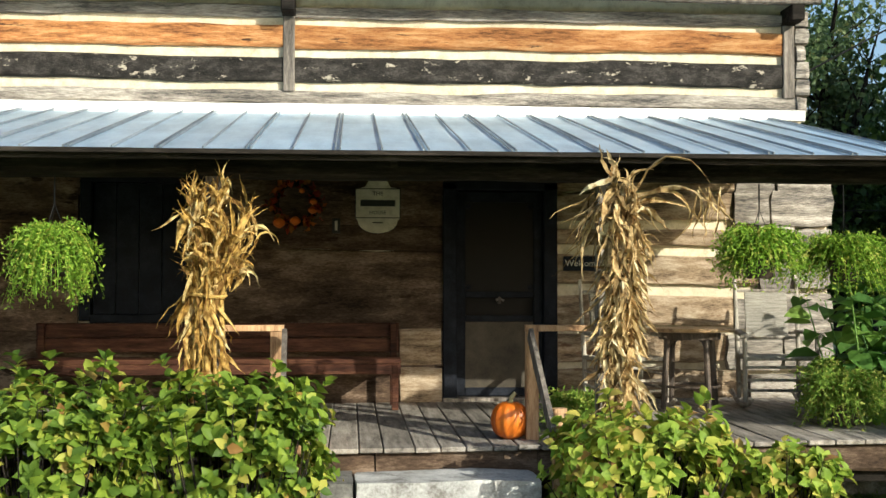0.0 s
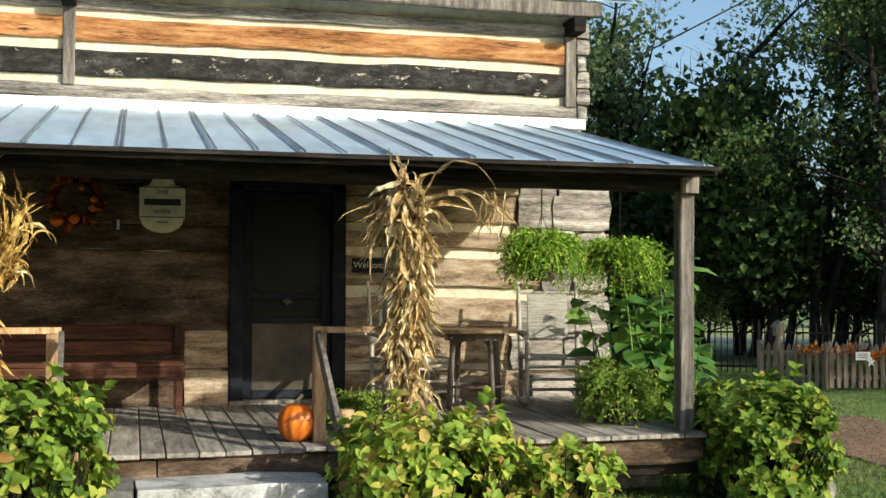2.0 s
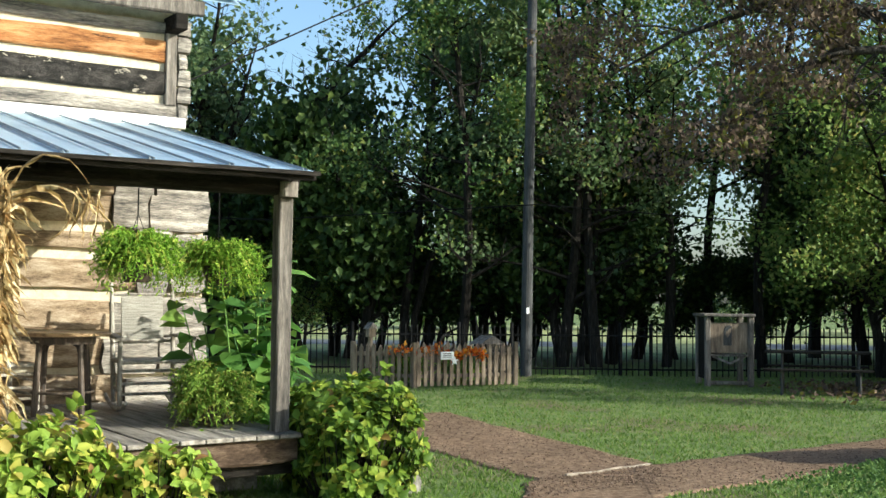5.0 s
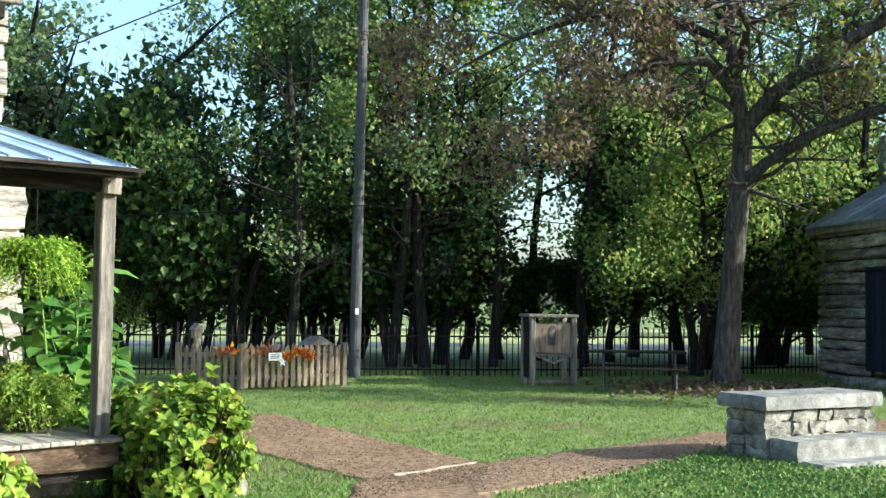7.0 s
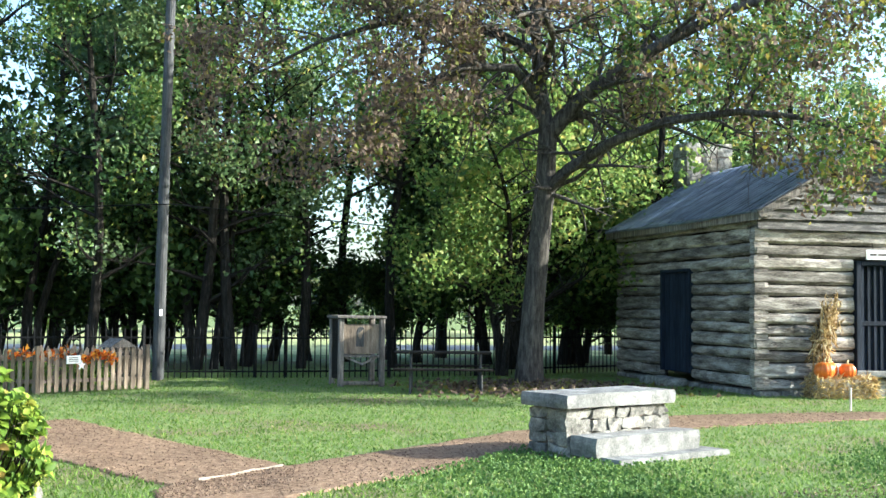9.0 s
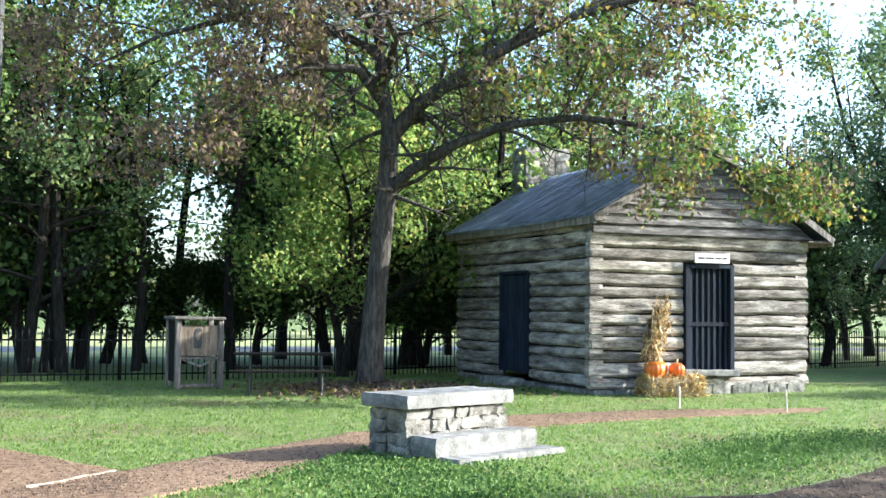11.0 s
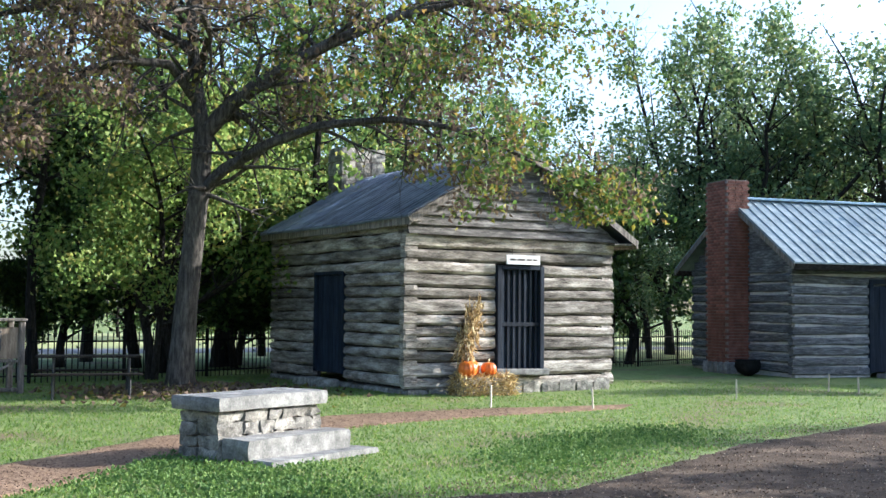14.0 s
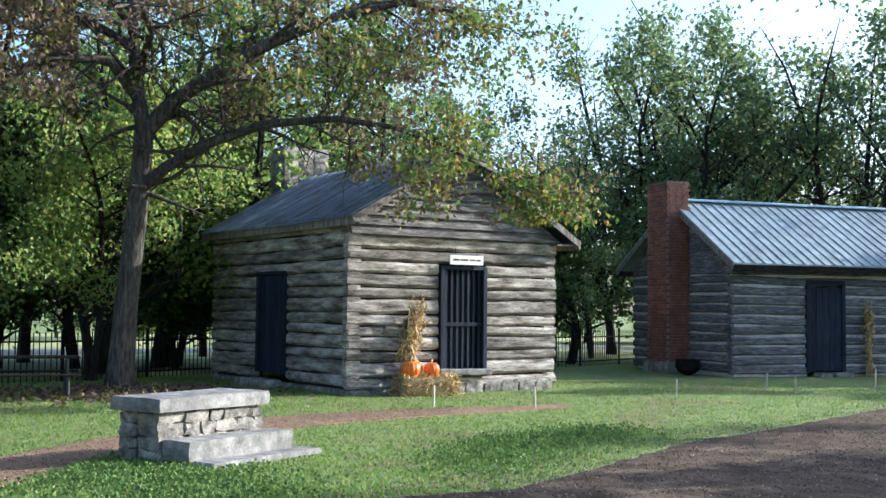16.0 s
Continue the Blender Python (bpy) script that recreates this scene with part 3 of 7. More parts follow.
# unseen sides and back, closing the house
for x0, x1, y0, y1, z0, z1 in ((XU - 0.25, XU, WALL_Y + 0.24, 17.3, 0.1, 4.5), (XL, XL + 0.25, WALL_Y + 0.24, 17.3, 0.1, 4.5), (XL, XU, 17.3, 17.55, 0.1, 4.5)):
    part("wall", Geo().box(x0, x1, y0, y1, z0, z1), LOG_GREY, house, "plain log wall round the back")
for z0, z1 in ((0.3, 0.42), (2.9, 3.0)):
    part("floor", Geo().box(XL + 0.25, XU - 0.25, WALL_Y + 0.24, 17.3, z0, z1), TIMBER, house)
# upper storey
log_run(XL, -0.56, 3.91, 4.12, LOG_ORANGE, "rough orange-brown replacement log")
log_run(-0.55, XU - 0.22, 3.91, 4.13, LOG_ORANGE, "rough orange-brown replacement log")
log_run(XL, XU - 0.15, 3.585, 3.82, LOG_BLACK, "blackened charred-looking log")
log_run(XL, XU - 0.05, 3.36, 3.49, LOG_GREY)
log_run(XL, XU, 4.20, 4.31, LOG_GREY, "grey weathered top log", d=0.16)
for x in (-5.3, -0.6, XU - 0.17):
    part("upright", Geo().box(x - 0.05, x + 0.06, WALL_Y - 0.02, WALL_Y + 0.1, 3.48, 4.3, b=0.008), TIMBER, house, "short dark upright timber")
    g = Geo().box(x - 0.06, x + 0.07, WALL_Y - 0.28, WALL_Y + 0.05, 4.2, 4.36, b=0.01)
    part("rafter_end", g, BEAM_SHADED, house, "dark rafter end under the eave")
for k in range(6):
    z = 3.34 + k * 0.17
    part("log_end", Geo().stone(XU - 0.1, XU + 0.02 + rng.uniform(-0.02, 0.02), WALL_Y - 0.03, WALL_Y + 0.3, z, z + 0.16, seed=k * 3.3, rough=0.02), LOG_GREY, house)
g = Geo().hewn((XL, WALL_Y - 0.26, 4.43), (XU + 0.06, WALL_Y - 0.26, 4.43), 0.15, 0.08, seed=3, rough=0.012)
part("eave_beam", g, TIMBER, house, "grey weathered eave timber")
# roof over the upper storey
g = Geo()
for s in (0, 0.05):
    g.add([(XL - 0.3, WALL_Y - 0.32, 4.51 + s), (XU + 0.45, WALL_Y - 0.32, 4.51 + s), (XU + 0.45, 14.4, 6.6 + s), (XL - 0.3, 14.4, 6.6 + s), (XL - 0.3, 17.9, 4.5 + s), (XU + 0.45, 17.9, 4.5 + s)], [(0, 1, 2, 3), (3, 2, 5, 4)])
g.add([(XU - 0.1, WALL_Y + 0.1, 4.4), (XU - 0.1, 17.4, 4.4), (XU - 0.1, 14.4, 6.5)], [(0, 1, 2)])
part("roof", g, TIN, house, "blue-grey metal main roof")
g = Geo()
for k in range(46):
    x = XL - 0.25 + k * 0.3
    d = Vector((0, 14.4 - WALL_Y + 0.32, 2.09))
    g.hewn(Vector((x, WALL_Y - 0.32, 4.575)), Vector((x, WALL_Y - 0.32, 4.575)) + d, 0.03, 0.03, rough=0.0, seg=2)
part("roof_seam", g, TIN_DARK, house)

# porch roof, a sheet for each course between seams
EAVE_Y, EAVE_Z, TOP_Z = 7.95, 2.50, 3.26
part("flashing", Geo().hewn((XL, WALL_Y - 0.03, 3.305), (XU - 0.02, WALL_Y - 0.03, 3.305), 0.11, 0.05, rough=0.004, seed=8), WHITE_PAINT, house, "white painted flashing board above the porch roof")
porch_roof = part("porch_roof", Geo().box(XL, 4.2, EAVE_Y + 0.05, WALL_Y, 0, 0.02, m=Matrix.Identity(4)), BEAM_SHADED, house, "boarded underside of the porch roof")
me = porch_roof.data
for p in me.vertices:
    t = (p.co.y - EAVE_Y) / (WALL_Y - EAVE_Y)
    p.co.z += EAVE_Z - 0.06 + (TOP_Z - EAVE_Z) * t
k0 = int((XL - 0.21) / 0.298)
seams = [0.21 + 0.298 * k for k in range(k0, 14)]
for a, b in zip(seams, seams[1:] + [4.2]):
    if a >= 4.15:
        continue
    gg = Geo()
    m_ = 5
    for i in range(m_ + 1):
        t = i / m_
        y, z = EAVE_Y + (WALL_Y - EAVE_Y) * t, EAVE_Z + (TOP_Z - EAVE_Z) * t
        for x in (a, a + (b - a) * 0.5, b):
            for s in (0, 0.012):
                gg.v.append((x, y, z + s + (0.006 * noise.noise(Vector((x * 2, y * 2, 1))))))
    for i in range(m_):
        for k in (0, 1):
            o = i * 6 + k * 2
            gg.f += [(o, o + 2, o + 8, o + 6), (o + 1, o + 7, o + 9, o + 3)]
    gg.f += [(0, 1, 3, 2), (2, 3, 5, 4)]
    part("sheet", gg, TIN, porch_roof)
slope = Vector((0, WALL_Y - EAVE_Y, TOP_Z - EAVE_Z))
for i, x in enumerate(seams):
    if x > 4.2:
        continue
    for off in ((-0.016, 0.016) if i % 2 else (0,)):
        gg = Geo().hewn(Vector((x + off, EAVE_Y - 0.01, EAVE_Z + 0.027)), Vector((x + off, EAVE_Y - 0.01, EAVE_Z + 0.027)) + slope, 0.016, 0.011, rough=0.002, seg=1)
        part("seam", gg, TIN_DARK, porch_roof)
# fascia, beam, rafters and plate get the roof's shade from their near-black colour
part("fascia", Geo().hewn((XL, EAVE_Y + 0.05, 2.475), (4.2, EAVE_Y + 0.05, 2.475), 0.04, 0.03, rough=0.004, seed=5), BEAM_SHADED, house)
part("drip_edge", Geo().hewn((XL, EAVE_Y - 0.012, EAVE_Z + 0.002), (4.21, EAVE_Y - 0.012, EAVE_Z + 0.002), 0.032, 0.012, rough=0.002, seed=15), BEAM_SHADED, house)
part("porch_beam", Geo().hewn((XL, 8.42, 2.45), (4.24, 8.42, 2.45), 0.17, 0.16, rough=0.01, seed=6), BEAM_SHADED, house, "porch beam, roof shade in its colour")
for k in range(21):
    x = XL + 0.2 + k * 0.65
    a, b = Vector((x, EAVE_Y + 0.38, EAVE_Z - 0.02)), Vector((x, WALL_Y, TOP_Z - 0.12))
    part("rafter", Geo().hewn(a, b, 0.1, 0.05, rough=0.004, seg=1, seed=k), BEAM_SHADED, house)
part("wall_plate", Geo().hewn((XL, WALL_Y - 0.04, 2.86), (4.6, WALL_Y - 0.04, 2.86), 0.3, 0.06, rough=0.01, seed=16), BEAM_SHADED, house)
for x in (4.13, 1.82, -0.97, -3.4, -6.0, -8.6):
    zb = deck_z(x, 8.42)
    part("porch_post", Geo().hewn((x, 8.42, zb), (x + 0.01, 8.42, 2.375), 0.12, 0.12, rough=0.006, seed=x, rnd=0.08), TIMBER, house, "grey square porch post, weathered and checked")
part("brace", Geo().hewn((4.14, 8.335, 2.35), (4.14, 8.335, 2.47), 0.1, 0.14, rough=0.006), TIMBER, house)

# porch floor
deck = part("porch_deck", Geo().box(XL, 4.22, 8.36, WALL_Y - 0.02, 0.20, 0.36, b=0.01), BEAM_SHADED, house, "framing under the porch floor, shade in its colour")
x = XL
while x < 4.2:
    w = rng.uniform(0.15, 0.22)
    w = min(w, 4.24 - x)
    gg = Geo().box(x + 0.004, x + w - 0.004, 8.22 - rng.uniform(0, 0.02), WALL_Y - 0.01, -0.035, 0.0, b=0.006)
    lift = rng.uniform(-0.004, 0.004)
    gg.v = [(p[0], p[1], p[2] + lift + deck_z(p[0], p[1])) for p in gg.v]
    part("plank", gg, DECK, deck)
    x += w
bounds = [-9, -6.5, -3.9, -1.6, 0.18, 1.32, 2.9, 4.22]
for a, b in zip(bounds, bounds[1:]):
    za, zb = deck_z(a, 8.3) - 0.135, deck_z(b, 8.3) - 0.135
    part("rim_board", Geo().hewn((a, 8.30, za), (b - 0.01, 8.30, zb), 0.19, 0.07, rough=0.014, seed=a), LOG_SHADED, house, "weathered rim timber under the porch floor")
for x in (-6, -2.5, 1.5, 4.0):
    part("pier", Geo().stone(x - 0.2, x + 0.2, 8.95, 9.35, -0.05, 0.22, seed=x), ROCK, house, "stacked stone pier")

# step stone
g = Geo().stone(-0.30, 0.02, 7.68, 8.24, -0.02, 0.34, seed=2, rough=0.02, soft=0.35)
step = thing("step_stone", (0.5, 8.0, 0), "white-limed stone step in front of the porch", "step")
part("stone", g, STONE, step)
part("stone", Geo().stone(0.03, 1.26, 7.68, 8.24, -0.02, 0.34, seed=7, rough=0.02, soft=0.3), WHITEWASH, step, "long stone with flaking whitewash")
part("stone", Geo().stone(0.1, 1.5, 7.2, 7.7, -0.03, 0.14, seed=9, rough=0.02), STONE, step)

# front door with its screen door
door = thing("door_1", (1.42, WALL_Y, 0.54), "black-framed screen door, closed, in the log wall", "door", kind="structure")
for x0, x1 in ((DOOR[0], DOOR[0] + 0.13), (DOOR[1] - 0.13, DOOR[1])):
    part("jamb", Geo().box(x0, x1, WALL_Y - 0.05, WALL_Y + 0.2, 0.53, 2.62, b=0.008), BLACK_PAINT, door)
part("lintel", Geo().box(DOOR[0], DOOR[1], WALL_Y - 0.05, WALL_Y + 0.2, 2.55, 2.68, b=0.008), BLACK_PAINT, door)
part("threshold", Geo().box(DOOR[0], DOOR[1], WALL_Y - 0.07, WALL_Y + 0.2, 0.50, 0.57, b=0.008), TIMBER, door)
dx0, dx1 = DOOR[0] + 0.13, DOOR[1] - 0.13
leaf = part("door_leaf", Geo().box(dx0, dx1, WALL_Y + 0.10, WALL_Y + 0.14, 0.57, 2.55), SCREEN, door, "dark inner door behind the mesh")
for a in ((dx0, dx0 + 0.09, 0.58, 2.54), (dx1 - 0.09, dx1, 0.58, 2.54), (dx0 + 0.09, dx1 - 0.09, 2.44, 2.54), (dx0 + 0.09, dx1 - 0.09, 0.58, 0.66), (dx0 + 0.09, dx1 - 0.09, 1.29, 1.35), (dx0 + 0.09, dx1 - 0.09, 1.52, 1.58)):
    part("screen_rail", Geo().box(a[0], a[1], WALL_Y + 0.03, WALL_Y + 0.07, a[2], a[3], b=0.006), BLACK_PAINT, door)
part("screen_panel", Geo().box(dx0 + 0.08, dx1 - 0.08, WALL_Y + 0.045, WALL_Y + 0.052, 0.65, 1.30), LINEN, door, "tan lower screen panel")
part("screen", Geo().box(dx0 + 0.08, dx1 - 0.08, WALL_Y + 0.045, WALL_Y + 0.052, 1.57, 2.45), SCREEN, door, "dark wire mesh")
part("handle", Geo().tube([(dx0 + 0.38, WALL_Y + 0.0, 1.5), (dx0 + 0.42, WALL_Y + 0.0, 1.51), (dx0 + 0.46, WALL_Y + 0.0, 1.49)], [0.012] * 3).box(dx0 + 0.41, dx0 + 0.43, WALL_Y, WALL_Y + 0.1, 1.46, 1.53), TIMBER, door)
for sx in (dx0 + 0.12, dx1 - 0.12):
    for sz in (1.62, 2.40):
        part("corner_bracket", Geo().box(sx - 0.03, sx + 0.03, WALL_Y + 0.035, WALL_Y + 0.06, sz - 0.03, sz + 0.03, b=0.02), BLACK_PAINT, door)

# wide dark window
win = thing("window_1", (-1.9, WALL_Y, 1.34), "dark shuttered window opening behind the bench", "window", kind="structure")
for a in ((WIN[0] - 0.1, WIN[0], 1.30, 2.70), (WIN[1], WIN[1] + 0.1, 1.30, 2.70), (WIN[0], WIN[1], 2.6, 2.7), (WIN[0], WIN[1], 1.28, 1.36)):
    part("window_frame", Geo().box(a[0], a[1], WALL_Y - 0.04, WALL_Y + 0.2, a[2], a[3], b=0.006), BLACK_PAINT, win)
for k in range(5):
    w = (WIN[1] - WIN[0]) / 5
    part("shutter_board", Geo().box(WIN[0] + w * k + 0.003, WIN[0] + w * (k + 1) - 0.003, WALL_Y + 0.08, WALL_Y + 0.11, 1.36, 2.6, b=0.004), BLACK_PAINT, win)


# ---- log cabin ----
def frame_at(o, u, v):
    """The pose of a building: origin, x along u, y along v."""
    u, v = Vector((*u, 0)).normalized(), Vector((*v, 0)).normalized()
    return Matrix(((u.x, v.x, 0, o[0]), (u.y, v.y, 0, o[1]), (0, 0, 1, 0), (0, 0, 0, 1)))


def put(m, geo):
    geo.v = [tuple(m @ Vector(p)) for p in geo.v]
    return geo


CM = frame_at((19.86, 8.72), (0.8, -0.6), (0.6, 0.8))
CW, CD, CH = 4.70, 6.4, 2.98
cabin = thing("log_cabin", (22, 11, 0), "small cabin of grey weathered logs with dark metal roof", "cabin")
rc = random.Random(8)


def cab(name, geo, mat_, label="", parent=None, m=CM):
    return part(name, put(m, geo), mat_, parent or cabin, label)


GATE = (1.98, 2.96, 0.44, 2.37)
SIDE = (2.66, 4.04, 0.26, 2.34)
zs = [0.1]
while zs[-1] < CH - 0.15:
    zs.append(zs[-1] + rc.uniform(0.19, 0.29))
zs[-1] = CH
LEFT_EAVE = 3.24
for i, (z0, z1) in enumerate(zip(zs, zs[1:])):
    spans = [(0.0, GATE[0] - 0.08), (GATE[1] + 0.08, CW)] if GATE[2] - 0.1 < (z0 + z1) / 2 < GATE[3] + 0.02 else [(0.0, CW)]
    for a, b in spans:
        a2 = a - (0.05 + rc.random() * 0.05 if a == 0 else 0)
        b2 = b + (0.04 + rc.random() * 0.06 if b == CW else 0)
        cab("log", Geo().hewn((a2, 0.09, (z0 + z1) / 2), (b2, 0.09, (z0 + z1) / 2), z1 - z0 - 0.024, 0.2, seed=rc.random() * 60, seg=0.22, rough=0.018, rnd=0.25), CABIN_LOG)
    zo = 0.1
    spans = [(0.2, SIDE[0] - 0.04), (SIDE[1] + 0.04, CD)] if SIDE[2] < (z0 + z1) / 2 + zo < SIDE[3] else [(0.2, CD)]
    for a, b in spans:
        cab("log", Geo().hewn((0.09, a, (z0 + z1) / 2 + 0.04), (0.09, b, (z0 + z1) / 2 + 0.04), z1 - z0 - 0.024, 0.2, seed=rc.random() * 60, seg=0.22, rough=0.018, rnd=0.25), CABIN_LOG)
    cab("log_end", Geo().stone(-0.08 - rc.random() * 0.04, 0.2, 0.0, 0.17, z0 + 0.06, z1 + 0.04, seed=i * 2.1), CABIN_LOG)
    cab("log_end", Geo().stone(CW - 0.2, CW + 0.05 + rc.random() * 0.05, 0.02, 0.2, z0 + 0.06, z1 + 0.02, seed=i * 3.1), CABIN_LOG)
for a, b, z0, z1 in ((0.05, GATE[0], 0.1, CH), (GATE[1], CW - 0.05, 0.1, CH), (GATE[0], GATE[1], GATE[3], CH), (GATE[0], GATE[1], 0.1, GATE[2] - 0.05)):
    cab("chinking", Geo().box(a, b, 0.10, 0.16, z0, z1), CABIN_MUD, "dark mud joints between the logs")
for a, b, z0, z1 in ((0.18, SIDE[0], 0.1, CH), (SIDE[1], CD - 0.05, 0.1, CH), (SIDE[0], SIDE[1], SIDE[3], CH)):
    cab("chinking", Geo().box(0.10, 0.16, a, b, z0, z1), CABIN_MUD)
cab("log", Geo().hewn((0.06, -0.05, CH + 0.15), (0.06, CD, CH + 0.15), 0.21, 0.2, seed=17.3, seg=0.3, rough=0.02, rnd=0.16), CABIN_LOG, "top plate log under the raised eave")
cab("wall", Geo().box(CW - 0.16, CW - 0.06, 0.18, CD - 0.05, 0.1, CH), CABIN_LOG)
cab("wall", Geo().box(0.06, CW - 0.18, CD - 0.16, CD - 0.05, 0.1, CH), CABIN_LOG)
for k in range(11):
    x = k * CW / 11
    cab("stone", Geo().stone(x, x + CW / 11 - 0.02, -0.02, 0.24, -0.05, (0.09 if x < 1.8 else 0.2) + rc.uniform(-0.02, 0.03), seed=k * 1.7, rough=0.03), ROCK)
for k in range(12):
    y = 0.3 + k * (CD - 0.3) / 12
    cab("stone", Geo().stone(0.0, 0.22, y, y + CD / 12 - 0.04, -0.05, 0.09, seed=k * 2.7, rough=0.03), ROCK)
# gable of boards
PEAK = 4.62
for k in range(9):
    z0, z1 = CH - 0.02 + k * 0.18, CH + 0.17 + k * 0.18
    zt_ = min(z1, PEAK - 0.02)
    half = lambda z: (min(CW / 2 + 0.06, (PEAK + 0.05 - z) / (PEAK + 0.05 - LEFT_EAVE) * (CW / 2 + 0.16)), (PEAK + 0.02 - z) / (PEAK - CH) * (CW / 2 + 0.1))
    hb, ht = half(z0), half(zt_)
    if hb[1] < 0.2:
        break
    n, vs = 12, []
    for i in range(n + 1):
        t = i / n * 2 - 1
        wob = 0.012 * noise.noise(Vector((i * 0.7, k * 3.1, 2)))
        for h_, z_, y_ in ((hb, z0 + wob, -0.105), (ht, zt_ + wob, -0.05), (hb, z0 + wob, -0.05), (ht, zt_ + wob, -0.03)):
            vs.append((CW / 2 + max(0.02, h_[0] if t < 0 else h_[1]) * t, y_ + wob, z_))
    fs = []
    for i in range(n):
        o = i * 4
        fs += [(o, o + 4, o + 5, o + 1), (o + 2, o, o + 4, o + 6)[:4], (o + 3, o + 1, o + 5, o + 7), (o + 2, o + 6, o + 7, o + 3)]
    fs += [(0, 1, 3, 2), (n * 4, n * 4 + 2, n * 4 + 3, n * 4 + 1)]
    cab("gable_board", Geo().add(vs, fs), GABLE_WOOD)
g = Geo().add([(0.05, 0.1, CH - 0.03), (CW - 0.05, 0.1, CH - 0.03), (CW / 2, 0.1, PEAK - 0.1), (0.05, CD - 0.1, CH - 0.03), (CW - 0.05, CD - 0.1, CH - 0.03), (CW / 2, CD - 0.1, PEAK - 0.1)], [(0, 1, 2), (3, 4, 5), (0, 1, 4, 3)])
cab("gable_backing", g, CABIN_MUD)
OV = 0.42
for s in (-1, 1):
    ex, ez = (-0.2, LEFT_EAVE) if s < 0 else (CW + OV, CH)
    g = Geo()
    n, m_ = 26, 6
    for i in range(n + 1):
        y = -0.3 + (CD + 0.55) * i / n
        for j in range(m_ + 1):
            t = j / m_
            x = ex + (CW / 2 - ex) * t
            z = ez + (PEAK + 0.07 - ez) * t + 0.03 * noise.noise(Vector((x, y * 0.6, 4))) - 0.03 * math.sin(math.pi * i / n)
            g.v += [(x, y, z), (x, y, z + 0.03)]
    w = (m_ + 1) * 2
    for i in range(n):
        for j in range(m_):
            o = i * w + j * 2
            g.f += [(o + 1, o + 3, o + w + 3, o + w + 1), (o, o + w, o + w + 2, o + 2)]
        g.f += [(i * w, i * w + 1, i * w + w + 1, i * w + w)]
    for j in range(m_):
        o = j * 2
        g.f += [(o, o + 2, o + 3, o + 1), (n * w + o, n * w + o + 1, n * w + o + 3, n * w + o + 2)]
    roof = cab("roof", g, CABIN_ROOF, "dark blue-grey corrugated metal roof slope, sky reflection in its colour")
    for k in range(34):
        y = -0.27 + k * (CD + 0.5) / 33
        gg = Geo().hewn((ex, y, ez + 0.04), (CW / 2, y, PEAK + 0.10), 0.025, 0.05, rough=0.006, seg=1.2, seed=k)
        cab("roof_ridge", gg, CABIN_ROOF, "", roof)
    gg = Geo().hewn((ex + 0.03, -0.32, ez - 0.05), (CW / 2, -0.32, PEAK + 0.02), 0.13, 0.035, rough=0.008, seg=0.4, seed=s)
    cab("rake_board", gg, TIMBER, "pale weathered rake board")
    gg = Geo().hewn((ex + 0.05, -0.3, ez - 0.06), (ex + 0.05, CD + 0.25, ez - 0.06), 0.17, 0.04, rough=0.01, seg=0.4, seed=s + 4)
    cab("eave_board", gg, TIMBER)
    sx0, sx1 = sorted((ex + 0.07, 0.1 if s < 0 else CW - 0.1))
    cab("soffit", Geo().box(sx0, sx1, -0.28, CD + 0.2, ez - 0.08, ez - 0.05), TIMBER)
for i in range(9):
    z = 2.4 + i * 0.34
    for k in range(3):
        cab("chimney_stone", Geo().stone(CW / 2 - 0.6 + k * 0.4 + 0.01, CW / 2 - 0.2 + k * 0.4 - 0.01, CD + 0.02, CD + 0.8, z, z + 0.325, seed=i * 3 + k, rough=0.03), ROCK)
cab("chimney_core", Geo().box(CW / 2 - 0.56, CW / 2 + 0.56, CD + 0.06, CD + 0.76, 0, 5.4), MORTAR)

# barred gate in the gable wall
gate = part("gate", put(CM, Geo().box(GATE[0] - 0.06, GATE[0] + 0.04, -0.06, 0.16, GATE[2], GATE[3] + 0.06, b=0.01)), BLUE_PAINT, cabin, "blue-grey barred wooden gate, shut")
cab("gate_frame", Geo().box(GATE[1] - 0.04, GATE[1] + 0.06, -0.06, 0.16, GATE[2], GATE[3] + 0.06, b=0.01), BLUE_PAINT, "", gate)
cab("gate_frame", Geo().box(GATE[0] + 0.04, GATE[1] - 0.04, -0.06, 0.16, GATE[3] - 0.02, GATE[3] + 0.06, b=0.01), BLUE_PAINT, "", gate)
cab("gate_sill", Geo().hewn((GATE[0] - 0.12, -0.02, GATE[2] - 0.06), (GATE[1] + 0.1, -0.02, GATE[2] - 0.06), 0.13, 0.3, rough=0.02, seed=3), STONE, "pale stone sill")
for k in range(7):
    x = GATE[0] + 0.1 + k * (GATE[1] - GATE[0] - 0.2) / 6
    cab("bar", Geo().box(x - 0.028, x + 0.028, 0.0, 0.04, GATE[2], GATE[3] - 0.02, b=0.006), BLUE_PAINT, "", gate)
for z in (1.3,):
    cab("cross_bar", Geo().box(GATE[0] + 0.04, GATE[1] - 0.04, -0.02, 0.0, z - 0.04, z + 0.04, b=0.005), BLUE_PAINT, "", gate)
# added dark sheet behind the bars, for the unlit room inside
cab("gate_dark", Geo().box(GATE[0], GATE[1], 0.13, 0.15, GATE[2] - 0.04, GATE[3] + 0.02), BLUE_PAINT, "dark sheet standing in for the unlit interior", gate)
side_door = cab("side_door", Geo().box(0.07, 0.11, SIDE[0] + 0.08, SIDE[1] - 0.08, SIDE[2], SIDE[3] - 0.06), BLUE_PAINT, "dark blue-black plank door, shut")
